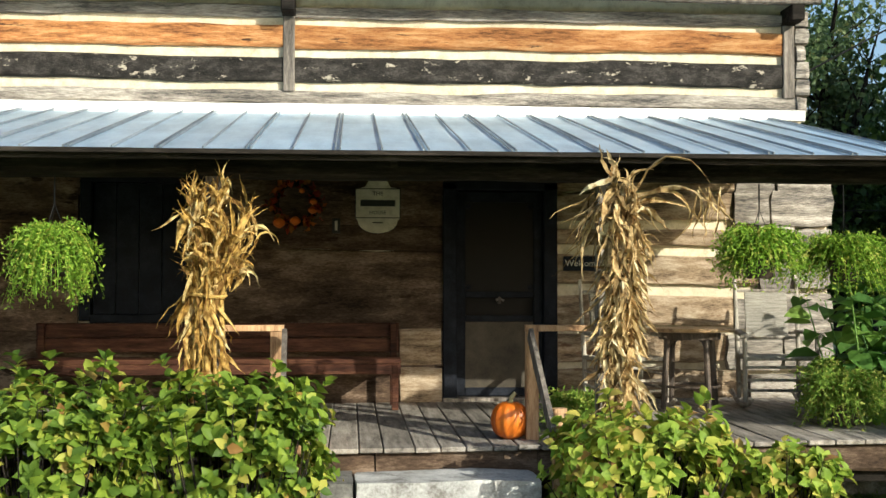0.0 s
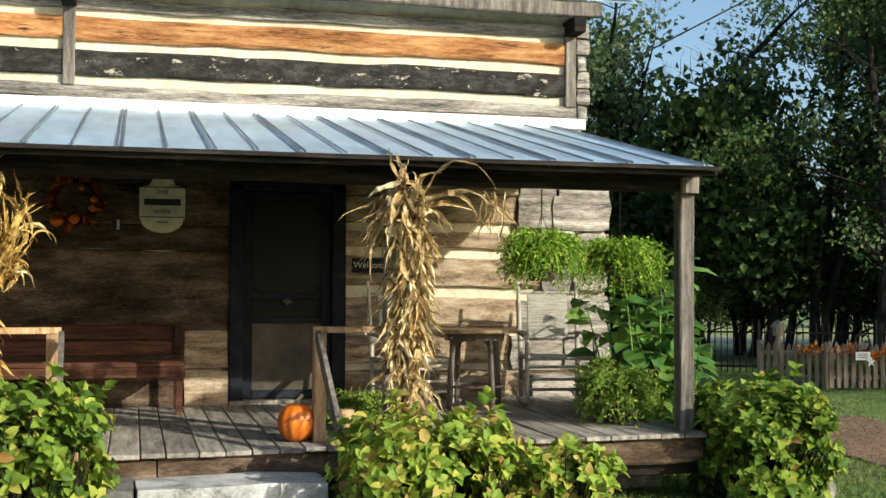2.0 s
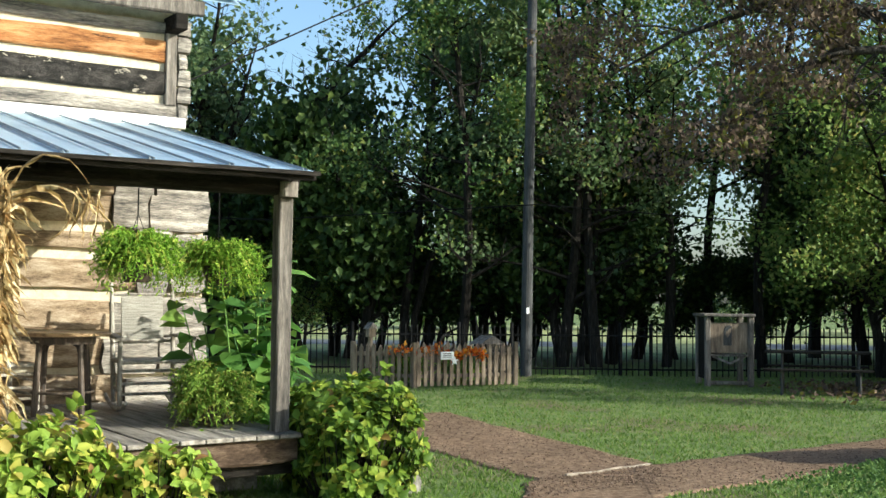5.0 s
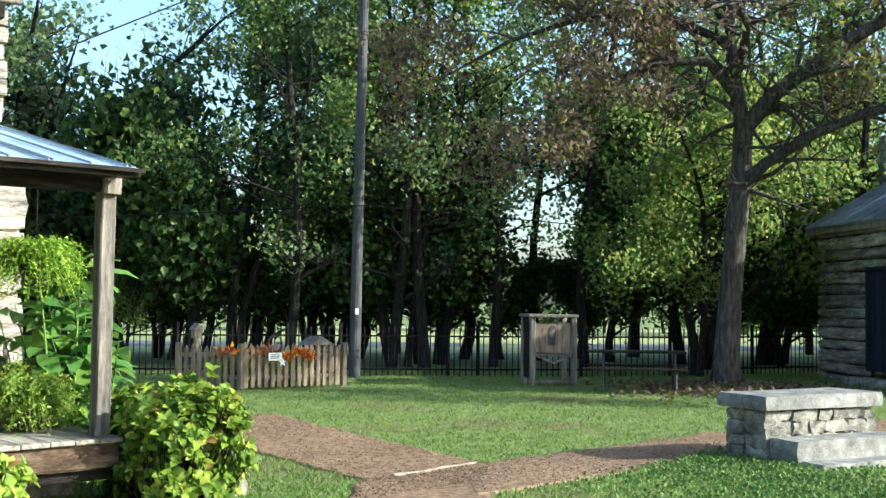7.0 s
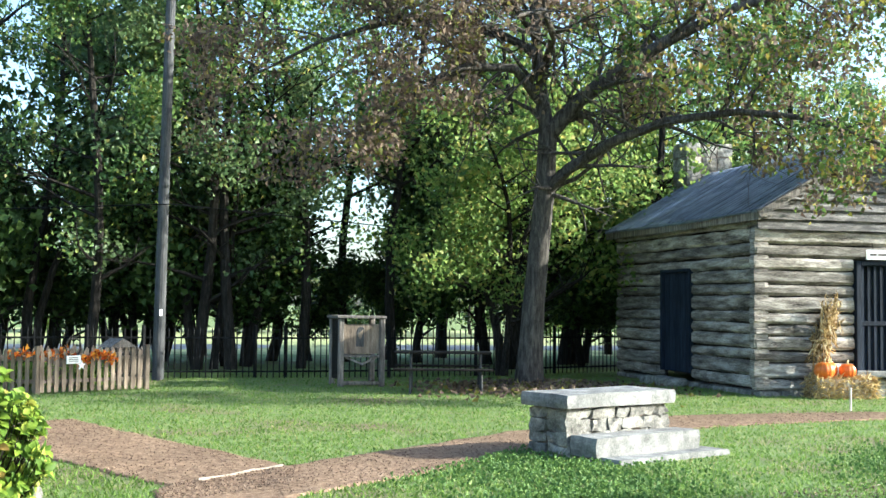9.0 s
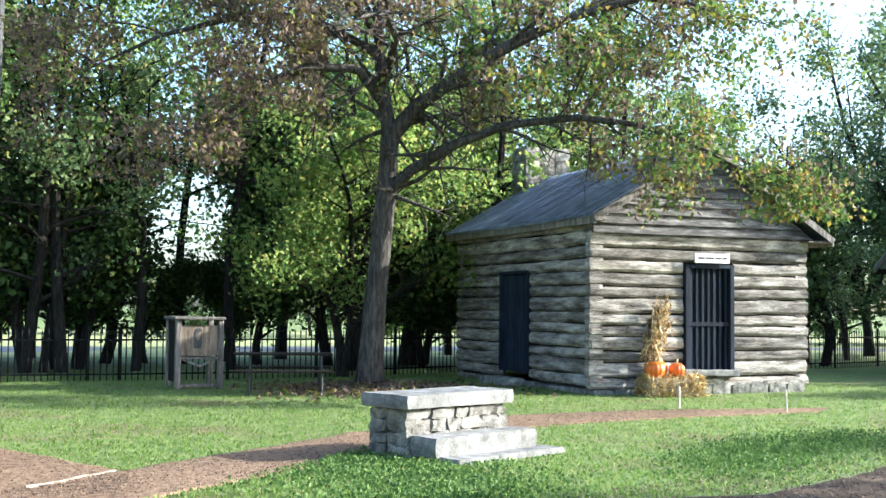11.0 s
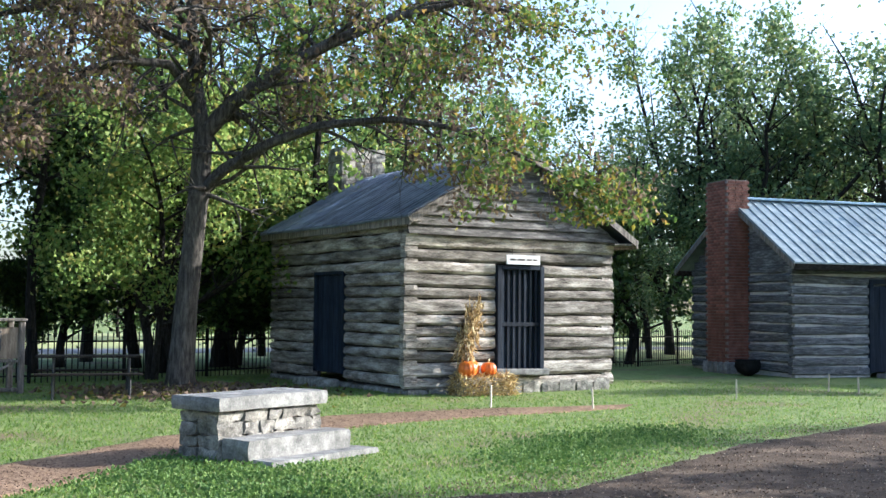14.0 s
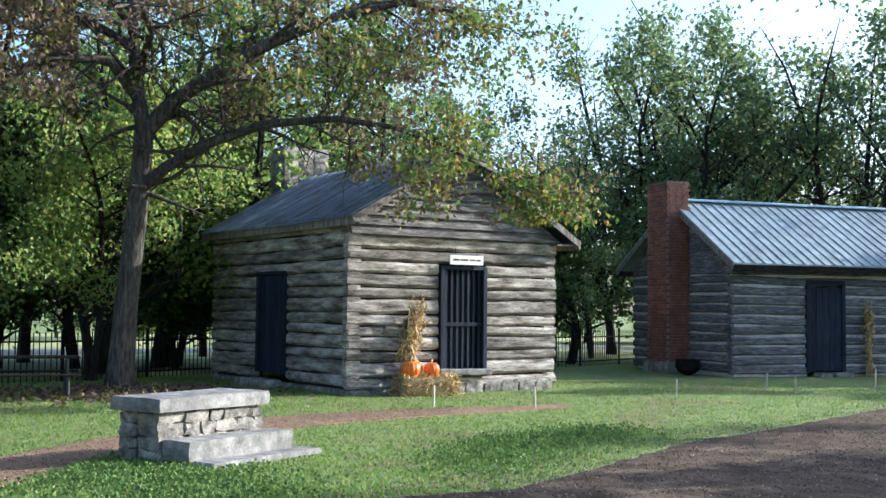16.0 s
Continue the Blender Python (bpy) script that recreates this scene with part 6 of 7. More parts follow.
def corn_bundle(x, y, z0, h, waist, w_waist, w_top, w_low, seed, leaf, label, n_stalk=16, n_leaf=150, lean=(0, 0), group="corn stalks", rising=0.6, crumple=0.4, loose=0.32):
    """A shock of dry stalks tied at the waist; `rising` is the share of upper leaves that still point up."""
    r_ = random.Random(seed)
    ob = thing("corn_shock", (x, y, z0), label, "corn stalks", group)
    leaves = Geo()
    for k in range(n_stalk):
        a, q = r_.uniform(0, 6.283), r_.random() ** 0.5
        e = Vector((math.cos(a) * q, math.sin(a) * q * 0.7, 0))
        top = h * r_.uniform(0.74, 1.0)
        line = [Vector((x, y, z0)) + e * w_low, Vector((x, y, z0 + waist)) + e * w_waist, Vector((x + lean[0] * 0.6, y + lean[1] * 0.6, z0 + (waist + top) / 2)) + e * (w_waist + w_top) * 0.5, Vector((x + lean[0], y + lean[1], z0 + top)) + e * w_top]
        part("stalk", Geo().tube(line, [0.013, 0.012, 0.01, 0.006], n=6), leaf, ob)
        for _ in range(n_leaf // n_stalk):
            t = r_.uniform(0.03, 1) * 3 * 0.999
            i = int(t)
            p = line[i].lerp(line[i + 1], t - i)
            b = a + r_.gauss(0, 0.9)
            out = Vector((math.cos(b), math.sin(b), 0))
            up = (line[i + 1] - line[i]).normalized()
            if t > 1.15 and r_.random() < rising:
                d, curl, ln, wd = up * 1.3 + out * r_.uniform(-0.1, 0.45), r_.choice((0.1, 0.3, 1.6)), r_.uniform(0.12, 0.32), r_.uniform(0.02, 0.05)
            else:
                d, curl, ln, wd = -up + out * r_.uniform(-0.05, loose), 0.25, r_.uniform(0.16, 0.42), r_.uniform(0.025, 0.068)
            ribbon(leaves, p + out * r_.uniform(0.0, 0.035), d + Vector((r_.gauss(0, 0.12), r_.gauss(0, 0.12), 0)), ln, wd, r_, curl, 7, crumple)
        for _ in range(2):
            ribbon(leaves, line[-1], (r_.gauss(0, 0.5), r_.gauss(0, 0.5), 1), r_.uniform(0.06, 0.16), 0.016, r_, 0.6, 4, crumple)
    part("leaves", leaves, leaf, ob, "dry papery corn leaves", kind="stuff")
    ring = [Vector((x + math.cos(t) * (w_waist + 0.03), y + math.sin(t) * (w_waist + 0.03) * 0.8, z0 + waist + 0.01 * math.sin(2 * t))) for t in np.linspace(0, 6.283, 15)]
    part("tie", Geo().tube(ring, [0.012] * 15, n=5, cap=False), leaf, ob, "twisted leaf tie")
    return ob


corn_bundle(-0.98, 8.22, 0.52, 1.80, 1.02, 0.10, 0.23, 0.16, 3, CORN, "bundle of golden dry corn stalks tied to the porch post", 26, 640, (0.08, 0), rising=0.8, crumple=0.25)
c2 = corn_bundle(1.80, 7.9, 0.0, 2.56, 1.3, 0.075, 0.09, 0.09, 5, CORN_GREY, "tall bundle of weathered corn stalks before the porch post", 16, 960, (0.02, -0.12), rising=0.1, crumple=0.5, loose=0.16)
g = Geo()
r5 = random.Random(12)
for k in range(4):
    ribbon(g, (1.85, 7.85, 2.12 + 0.03 * k), (1, -0.05, 0.75), r5.uniform(0.55, 0.95), 0.04, r5, 0.75, 10, 0.5)
for k in range(12):
    ribbon(g, (2.35 + r5.uniform(0, 0.2), 7.95, 2.3 - 0.1 * r5.random()), (0.15, 0, -1), r5.uniform(0.25, 0.45), 0.02, r5, 0.1, 6, 0.5)
for k in range(22):
    ribbon(g, (1.66 + r5.uniform(-0.04, 0.04), 7.92, 2.3 - 0.35 * r5.random()), (-0.35, 0, -0.6), r5.uniform(0.25, 0.5), 0.022, r5, 0.3, 6, 0.5)
part("drooping_leaves", g, CORN_GREY, c2, "drooping tassels and leaves", kind="stuff")

# stair rails
for side, px in (("a", 1.31), ("b", -0.52)):
    ob = thing("stair_rail", (px, 8.5, deck_z(px, 8.5)), "unfinished brown timber stair rail on the porch edge", "rail", "stair rails")
    zt = 1.33
    far = 1.76 if side == "a" else -0.95
    part("post", Geo().hewn((px, 8.52, deck_z(px, 8.5)), (px, 8.52, zt - 0.04), 0.09, 0.09, rough=0.003, rnd=0.06, seed=px), RAIL, ob)
    part("top_rail", Geo().hewn((px - 0.05 if side == "a" else px + 0.05, 8.52, zt - 0.02), (far, 8.50, zt - 0.02), 0.045, 0.1, rough=0.003, rnd=0.08, seed=px), RAIL, ob)
    sx = -0.03 if side == "a" else 0.06
    part("handrail", Geo().hewn((px + sx, 8.40, zt - 0.06), (px + sx + 0.03, 7.62, 0.66), 0.10, 0.035, rough=0.006, rnd=0.1, seed=px), TIMBER, ob, "grey weathered sloping handrail board")
    part("short_post", Geo().hewn((px + sx + 0.10, 7.78, 0.0), (px + sx + 0.10, 7.78, 0.80), 0.09, 0.09, rough=0.003, rnd=0.06, seed=px + 2), RAIL, ob)


def pumpkin(c, r, h, seed=0, label="ripe orange pumpkin on the porch boards", group="pumpkins"):
    ob = thing("pumpkin", c, label, "pumpkin", group)
    prof = [(r * math.sin(math.pi * t) ** 0.7 if 0 < t < 1 else r * 0.08, h * (0.5 - 0.5 * math.cos(math.pi * t)) - (0.05 * h if t in (0, 1) else 0)) for t in np.linspace(0, 1, 13)]
    part("shell", Geo().lathe([(max(a, 0.02), b) for a, b in prof], c, 44, 11, 0.10), PUMPKIN, ob, smooth=True)
    part("stem", Geo().tube([(c[0], c[1], c[2] + h * 0.9), (c[0] + 0.008, c[1], c[2] + h * 1.1), (c[0] + 0.04, c[1], c[2] + h * 1.24)], [0.03, 0.016, 0.014], n=7), STEM, ob, "dry curved stem")
    return ob


pumpkin((1.16, 8.58, deck_z(1.16, 8.58)), 0.142, 0.27)
pumpkin((-0.36, 8.62, deck_z(-0.36, 8.6)), 0.12, 0.2)

# bench
bench = thing("bench", (-1.2, 10.85, deck_z(-1, 10.8)), "long red-brown wooden bench against the log wall", "bench")
part("seat", Geo().hewn((-2.85, 10.82, 0.955), (0.45, 10.82, 0.955), 0.04, 0.46, rough=0.004, rnd=0.1), RED_WOOD, bench)
part("apron", Geo().hewn((-2.85, 10.60, 0.885), (0.45, 10.60, 0.885), 0.09, 0.03, rough=0.003), RED_WOOD, bench)
for z in (1.08, 1.22):
    part("back_board", Geo().hewn((-2.85, 11.08, z), (0.45, 11.08, z), 0.13, 0.03, rough=0.003, seed=z), RED_WOOD, bench)
for x in (-2.8, -1.2, 0.40):
    zf = deck_z(x, 10.62)
    part("leg", Geo().box(x - 0.03, x + 0.03, 10.58, 10.64, zf, 0.93, b=0.005), RED_WOOD, bench)
    part("leg", Geo().box(x - 0.03, x + 0.03, 11.02, 11.06, deck_z(x, 11.0), 1.28, b=0.005), RED_WOOD, bench)

# round table
tb = thing("side_table", (3.02, 10.4, deck_z(3, 10.4)), "round wooden table with curved braces on the porch", "table")
zt, zf = 1.255, deck_z(3.02, 10.4)
part("tabletop", Geo().lathe([(0.36, -0.035), (0.395, -0.028), (0.40, -0.01), (0.392, 0.0), (0.02, 0.001)], (3.02, 10.4, zt), 36), TABLE_TOP, tb, smooth=False)
part("apron", Geo().lathe([(0.27, -0.10), (0.28, -0.036), (0.25, -0.036), (0.25, -0.10)], (3.02, 10.4, zt), 28), DARK_CHAIR, tb)
for a in (0.35, 1.95, 3.5, 5.05):
    e = Vector((math.cos(a), math.sin(a), 0))
    c = Vector((3.02, 10.4, 0))
    part("leg", Geo().tube([c + e * 0.28 + Vector((0, 0, zf)), c + e * 0.24 + Vector((0, 0, zt - 0.04))], [0.03, 0.024], n=9), DARK_CHAIR, tb)
    part("brace", Geo().tube([c + e * 0.25 + Vector((0, 0, zt - 0.22)), c + e * 0.2 + Vector((0, 0, zt - 0.12)), c + e * 0.08 + Vector((0, 0, zt - 0.07))], [0.012] * 3, n=6), DARK_CHAIR, tb)
part("shelf_ring", Geo().tube([Vector((3.02 + 0.26 * math.cos(t), 10.4 + 0.26 * math.sin(t), zf + 0.2)) for t in np.linspace(0, 6.283, 20)], [0.012] * 20, n=6, cap=False), DARK_CHAIR, tb)


def rocking_chair(m, wood, panel, label):
    """A post-and-rung rocker, facing -y before its pose."""
    ob = thing("rocking_chair", (0, 0, 0), label, "rocking chair", "rocking chairs")
    for s in (-1, 1):
        part("back_post", Geo().tube([(s * 0.24, 0.22, 0.06), (s * 0.245, 0.24, 0.45), (s * 0.25, 0.33, 1.10), (s * 0.25, 0.335, 1.13)], [0.02, 0.021, 0.016, 0.008], n=8), wood, ob)
        part("front_post", Geo().tube([(s * 0.28, -0.22, 0.06), (s * 0.28, -0.22, 0.62)], [0.021, 0.019], n=8), wood, ob)
        part("arm", Geo().hewn((s * 0.29, -0.28, 0.63), (s * 0.25, 0.26, 0.66), 0.025, 0.07, rough=0.003, rnd=0.25), wood, ob)
        part("rocker", Geo().tube([(s * 0.27, -0.42, 0.10), (s * 0.27, -0.3, 0.045), (s * 0.265, -0.1, 0.018), (s * 0.26, 0.1, 0.018), (s * 0.25, 0.32, 0.05), (s * 0.25, 0.5, 0.11)], [0.018] * 6, n=7), wood, ob)
        for z in (0.18, 0.3):
            part("rung", Geo().tube([(s * 0.28, -0.22, z), (s * 0.245, 0.22, z + 0.02)], [0.011, 0.011], n=6), wood, ob)
    for z in (0.16, 0.25, 0.36, 0.43):
        part("rung", Geo().tube([(-0.28, -0.22, z), (0.28, -0.22, z)], [0.014, 0.014], n=7), wood, ob)
    part("seat", Geo().box(-0.27, 0.27, -0.23, 0.24, 0.42, 0.455, b=0.012), panel, ob, "woven rush seat")
    for z in (0.60, 1.02):
        part("back_rail", Geo().tube([(-0.245, 0.25 + (z - 0.45) * 0.13, z), (0.245, 0.25 + (z - 0.45) * 0.13, z)], [0.015, 0.015], n=7), wood, ob)
    q = pose(0, 0.262, 0.58, -8)
    back = Geo()
    for vs in (((-0.17, 0), (0.17, 0)), ((0.17, 0), (0.17, 0.44)), ((0.17, 0.44), (-0.17, 0.44)), ((-0.17, 0.44), (-0.17, 0))):
        (x0, z0), (x1, z1) = vs
        back.add([q @ Vector((x0, 0.0, z0)), q @ Vector((x1, 0.0, z1)), q @ Vector((0, -0.016, 0.22)), q @ Vector((x0, 0.025, z0)), q @ Vector((x1, 0.025, z1))], [(0, 1, 2), (0, 3, 4, 1), (3, 4, 2)])
    part("back_panel", back, panel, ob, "woven back panel folded into four triangles")
    ob.matrix_basis = m @ Matrix.Diagonal((1.13, 1.0, 1.02, 1))
    return ob


rocking_chair(pose(3.80, 10.4, deck_z(3.8, 10.4), 0, 0, -6), RUSTIC, WOVEN, "weathered grey rocking chair with a woven rush back")
rocking_chair(pose(2.44, 10.5, deck_z(2.4, 10.5), 0, 0, 10), RUSTIC, WOVEN, "weathered rocking chair turned towards the table")

# house sign, plate, welcome board, wreath
sign = thing("house_sign", (0.26, WALL_Y - 0.04, 2.38), "cream shaped board sign with black lettering on the log wall", "sign")


def plate(outline, y0, y1):
    n = len(outline)
    return Geo().add([(x, y0, z) for x, z in outline] + [(x, y1, z) for x, z in outline], [tuple(range(n)), tuple(range(n, 2 * n))[::-1]] + [(i, (i + 1) % n, n + (i + 1) % n, n + i) for i in range(n)])


cx = 0.255
outline = [(cx - 0.215, 2.28), (cx - 0.19, 2.25)] + [(cx + 0.19 * math.cos(t), 2.25 + 0.12 * math.sin(t)) for t in np.linspace(math.pi, 2 * math.pi, 11)][1:-1] + [(cx + 0.19, 2.25), (cx + 0.215, 2.28), (cx + 0.215, 2.55), (cx + 0.12, 2.57), (cx + 0.08, 2.64), (cx - 0.08, 2.64), (cx - 0.12, 2.57), (cx - 0.215, 2.55)]
part("board", plate(outline, WALL_Y - 0.065, WALL_Y - 0.02), SIGN_CREAM, sign)
for a in ((cx - 0.215, cx + 0.215, 2.548, 2.556), (cx - 0.215, cx + 0.215, 2.272, 2.28), (cx - 0.215, cx - 0.207, 2.28, 2.548), (cx + 0.207, cx + 0.215, 2.28, 2.548)):
    part("border", Geo().box(a[0], a[1], WALL_Y - 0.07, WALL_Y - 0.066, a[2], a[3]), INK, sign)


def words(text, x, y, z, size, parent, material=INK, turn=None):
    cu = bpy.data.curves.new("lettering", "FONT")
    cu.body, cu.size, cu.align_x, cu.align_y, cu.extrude = text, size, "CENTER", "CENTER", 0.0015
    tmp = bpy.data.objects.new("lettering", cu)
    scene.collection.objects.link(tmp)
    me = bpy.data.meshes.new_from_object(tmp.evaluated_get(bpy.context.evaluated_depsgraph_get()))
    bpy.data.objects.remove(tmp)
    me.transform((turn or Matrix.Identity(4)) @ pose(x, y, z, 90))
    me.materials.clear()
    me.materials.append(material)
    return part("lettering", me, None, parent)


words("THE", cx, WALL_Y - 0.069, 2.505, 0.055, sign)
words("HOUSE", cx, WALL_Y - 0.069, 2.325, 0.05, sign)
part("lettering", Geo().box(cx - 0.165, cx + 0.165, WALL_Y - 0.07, WALL_Y - 0.066, 2.385, 2.445), INK, sign, "dark bar of lettering")
part("lettering", Geo().box(cx - 0.05, cx + 0.05, WALL_Y - 0.07, WALL_Y - 0.066, 2.225, 2.235), INK, sign)
plaque = thing("number_plate", (-0.13, WALL_Y - 0.03, 2.2), "small dark plate with a pale bar on the log wall", "plate")
part("board", Geo().box(-0.175, -0.10, WALL_Y - 0.06, WALL_Y - 0.015, 2.13, 2.27, b=0.004), INK, plaque)
part("bar", Geo().box(-0.15, -0.125, WALL_Y - 0.065, WALL_Y - 0.061, 2.155, 2.245), SIGN_CREAM, plaque)
wel = thing("welcome_board", (2.22, WALL_Y - 0.02, 1.83), "small dark board with pale script on the log wall", "sign")
part("board", Geo().box(2.04, 2.42, WALL_Y - 0.06, WALL_Y - 0.008, 1.78, 1.92, b=0.004), BLACK_PAINT, wel)
words("Welcome", 2.22, WALL_Y - 0.063, 1.85, 0.085, wel, SIGN_CREAM)
wreath = thing("wreath", (-0.52, WALL_Y - 0.08, 2.35), "dark twig wreath with small pumpkins and autumn leaves", "wreath")
wc = Vector((-0.52, WALL_Y - 0.07, 2.40))
g = Geo()
rw = random.Random(3)
for j in range(7):
    ph = rw.uniform(0, 6)
    g.tube([wc + Vector((math.cos(t) * (0.19 + 0.03 * math.sin(3 * t + ph)), 0.025 * math.sin(5 * t + ph), math.sin(t) * (0.19 + 0.03 * math.cos(4 * t + ph)))) for t in np.linspace(0, 6.283, 26)], [0.007] * 26, n=4, cap=False)
part("twigs", g, BARK_DARK, wreath)
AUTUMN = leaf_material("autumn_leaves", [(0.0, (0.14, 0.02, 0.01)), (0.4, (0.35, 0.05, 0.02)), (0.7, (0.5, 0.16, 0.02)), (1.0, (0.08, 0.08, 0.02))], 0.25)
ts = [rw.uniform(0, 6.283) for _ in range(130)]
part("leaves", leaf_mesh("leaves", [tuple(wc + Vector((math.cos(t) * 0.2, -0.03, math.sin(t) * 0.2)) + Vector((rw.gauss(0, 0.03), 0, rw.gauss(0, 0.03)))) for t in ts], [(rw.gauss(0, 1), -0.6, rw.gauss(0, 1)) for t in ts], 0.07, AUTUMN, width=0.7, seed=2), None, wreath, kind="stuff")
for dx_, dz_, r0 in ((-0.15, -0.17, 0.062), (0.0, -0.15, 0.055), (0.16, -0.05, 0.045), (0.17, 0.03, 0.04), (0.06, 0.13, 0.03)):
    c = (wc.x + dx_, wc.y - 0.05, wc.z + dz_ - r0)
    part("small_pumpkin", Geo().lathe([(max(0.01, r0 * math.sin(math.pi * t) ** 0.7), 2 * r0 * 0.8 * t) for t in np.linspace(0, 1, 8)], c, 16, 8, 0.1), PUMPKIN, wreath, smooth=True)


# ---- things of the yard ----
def wall_frame(a, b):
    """Pose with x from a to b, y to its left, origin at a."""
    return frame_at(a, (b[0] - a[0], b[1] - a[1]), (-(b[1] - a[1]), b[0] - a[0]))


# picket enclosure
pf = thing("picket_fence", (12, 18.4, 0), "small weathered picket enclosure hung with autumn garland", "fence")
corners = [(10.77, 19.0), (11.42, 17.85), (13.47, 17.54), (13.75, 18.75), (10.77, 19.0)]
rp = random.Random(9)
for ci, (a, b) in enumerate(zip(corners, corners[1:])):
    m = wall_frame(a, b)
    ln = math.dist(a, b)
    for z in (0.2, 0.58):
        part("rail", put(m, Geo().hewn((0, 0.03, z), (ln, 0.03, z), 0.07, 0.035, rough=0.004, seed=ci + z)), PALE, pf)
    part("post", put(m, Geo().hewn((0.0, 0.05, -0.05), (0.0, 0.05, 0.8), 0.09, 0.09, rough=0.004, seed=ci)), PALE, pf)
    n = int(ln / 0.125)
    for i in range(n):
        x, h = (i + 0.5) * ln / n, 0.76 + rp.uniform(-0.03, 0.03)
        prof = [(x - 0.036, 0.02), (x + 0.036, 0.02), (x + 0.036, h - 0.06), (x, h), (x - 0.036, h - 0.06)]
        gg = Geo().add([(a_, -0.012, z_) for a_, z_ in prof] + [(a_, 0.008, z_) for a_, z_ in prof], [(0, 1, 2, 3, 4), (9, 8, 7, 6, 5)] + [(i_, 5 + i_, 5 + (i_ + 1) % 5, (i_ + 1) % 5) for i_ in range(5)])
        part("picket", put(m, gg), PALE, pf)
gar = thing("garland", (12.0, 17.7, 0.6), "orange and gold leaf garland draped on the picket fence", "garland")
pts, dirs = [], []
for _ in range(260):
    t = rp.random()
    p = Vector((11.28, 18.02, 0.72)).lerp(Vector((12.75, 17.60, 0.66)), t) if t > 0.12 else Vector((11.1, 18.35, 0.7)).lerp(Vector((11.35, 17.9, 0.74)), t / 0.12)
    sag = 0.10 * math.sin(t * math.pi * 2.5)
    pts.append((p.x + rp.gauss(0, 0.03), p.y - 0.05 + rp.gauss(0, 0.03), p.z - abs(sag) + rp.gauss(0, 0.035)))
    dirs.append((rp.gauss(0, 1), rp.gauss(0, 1), rp.gauss(0, 1)))
GARLAND = leaf_material("garland_leaves", [(0.0, (0.45, 0.06, 0.01)), (0.5, (0.75, 0.2, 0.02)), (1.0, (0.8, 0.42, 0.05))], 0.25)
part("leaves", leaf_mesh("leaves", pts, dirs, 0.09, GARLAND, width=0.7, seed=4), None, gar, kind="stuff")
fw = thing("wreath", (11.98, 17.7, 0.6), "round grapevine wreath on the picket fence", "wreath")
wc = Vector((11.98, 17.68, 0.78))
g = Geo()
for j in range(6):
    ph = rp.uniform(0, 6)
    g.tube([wc + Vector((math.cos(t) * (0.15 + 0.02 * math.sin(3 * t + ph)), 0.02 * math.sin(4 * t + ph), math.sin(t) * (0.16 + 0.02 * math.cos(3 * t + ph)))) for t in np.linspace(0, 6.283, 22)], [0.008] * 22, n=4, cap=False)
part("vine", g, BARK, fw)
fs_ = thing("fence_sign", (11.95, 17.62, 0.5), "small white sign with a star on the picket fence", "sign")
part("board", Geo().box(11.80, 12.08, 17.60, 17.62, 0.50, 0.64, b=0.004), WHITE_SIGN, fs_)
star = [(12.08 + (0.085 if i % 2 == 0 else 0.035) * math.cos(math.pi / 2 + i * math.pi / 5), 0.47 + (0.085 if i % 2 == 0 else 0.035) * math.sin(math.pi / 2 + i * math.pi / 5)) for i in range(10)]
part("star", plate(star, 17.575, 17.595), WHITE_SIGN, fs_)
for z in (0.545, 0.575, 0.605):
    part("lettering", Geo().box(11.84, 12.02, 17.594, 17.598, z - 0.006, z + 0.006), POT, fs_)
bh = thing("birdhouse_post", (11.0, 18.75, 0), "weathered post with a small pitched birdhouse", "birdhouse")
part("post", Geo().hewn((11.0, 18.72, 0), (11.0, 18.72, 0.9), 0.07, 0.07, rough=0.004), PALE, bh)
part("box", Geo().box(10.93, 11.07, 18.65, 18.79, 0.88, 1.04, b=0.004), PALE, bh)
part("roof", Geo().add([(10.9, 18.62, 1.03), (11.1, 18.62, 1.03), (11.0, 18.62, 1.15), (10.9, 18.82, 1.03), (11.1, 18.82, 1.03), (11.0, 18.82, 1.15)], [(0, 1, 2), (3, 5, 4), (0, 2, 5, 3), (1, 4, 5, 2), (0, 3, 4, 1)]), TIMBER, bh)
ab = thing("arbour", (13.3, 18.3, 0), "little pitched wooden shelter inside the picket fence", "shelter")
for x in (13.05, 13.45):
    part("post", Geo().hewn((x, 18.2, 0), (x, 18.2, 0.78), 0.06, 0.06, rough=0.004), PALE, ab)
part("roof", Geo().add([(12.95, 18.0, 0.74), (13.55, 18.0, 0.74), (13.25, 18.0, 0.9), (12.95, 18.4, 0.74), (13.55, 18.4, 0.74), (13.25, 18.4, 0.9)], [(0, 1, 2), (3, 5, 4), (0, 2, 5, 3), (1, 4, 5, 2), (0, 3, 4, 1)]), TIMBER, ab)
frond_plant("garden_plant", (11.6, 18.6, 0.05), 0.5, 0.1, 0.45, 120, FERN_DARK, "green garden plants inside the picket fence", "plant", 21, pot=False, size=0.07)
frond_plant("garden_plant", (12.7, 18.3, 0.05), 0.5, 0.1, 0.4, 100, FERN_DARK, "green garden plants inside the picket fence", "plant", 22, pot=False, size=0.07)

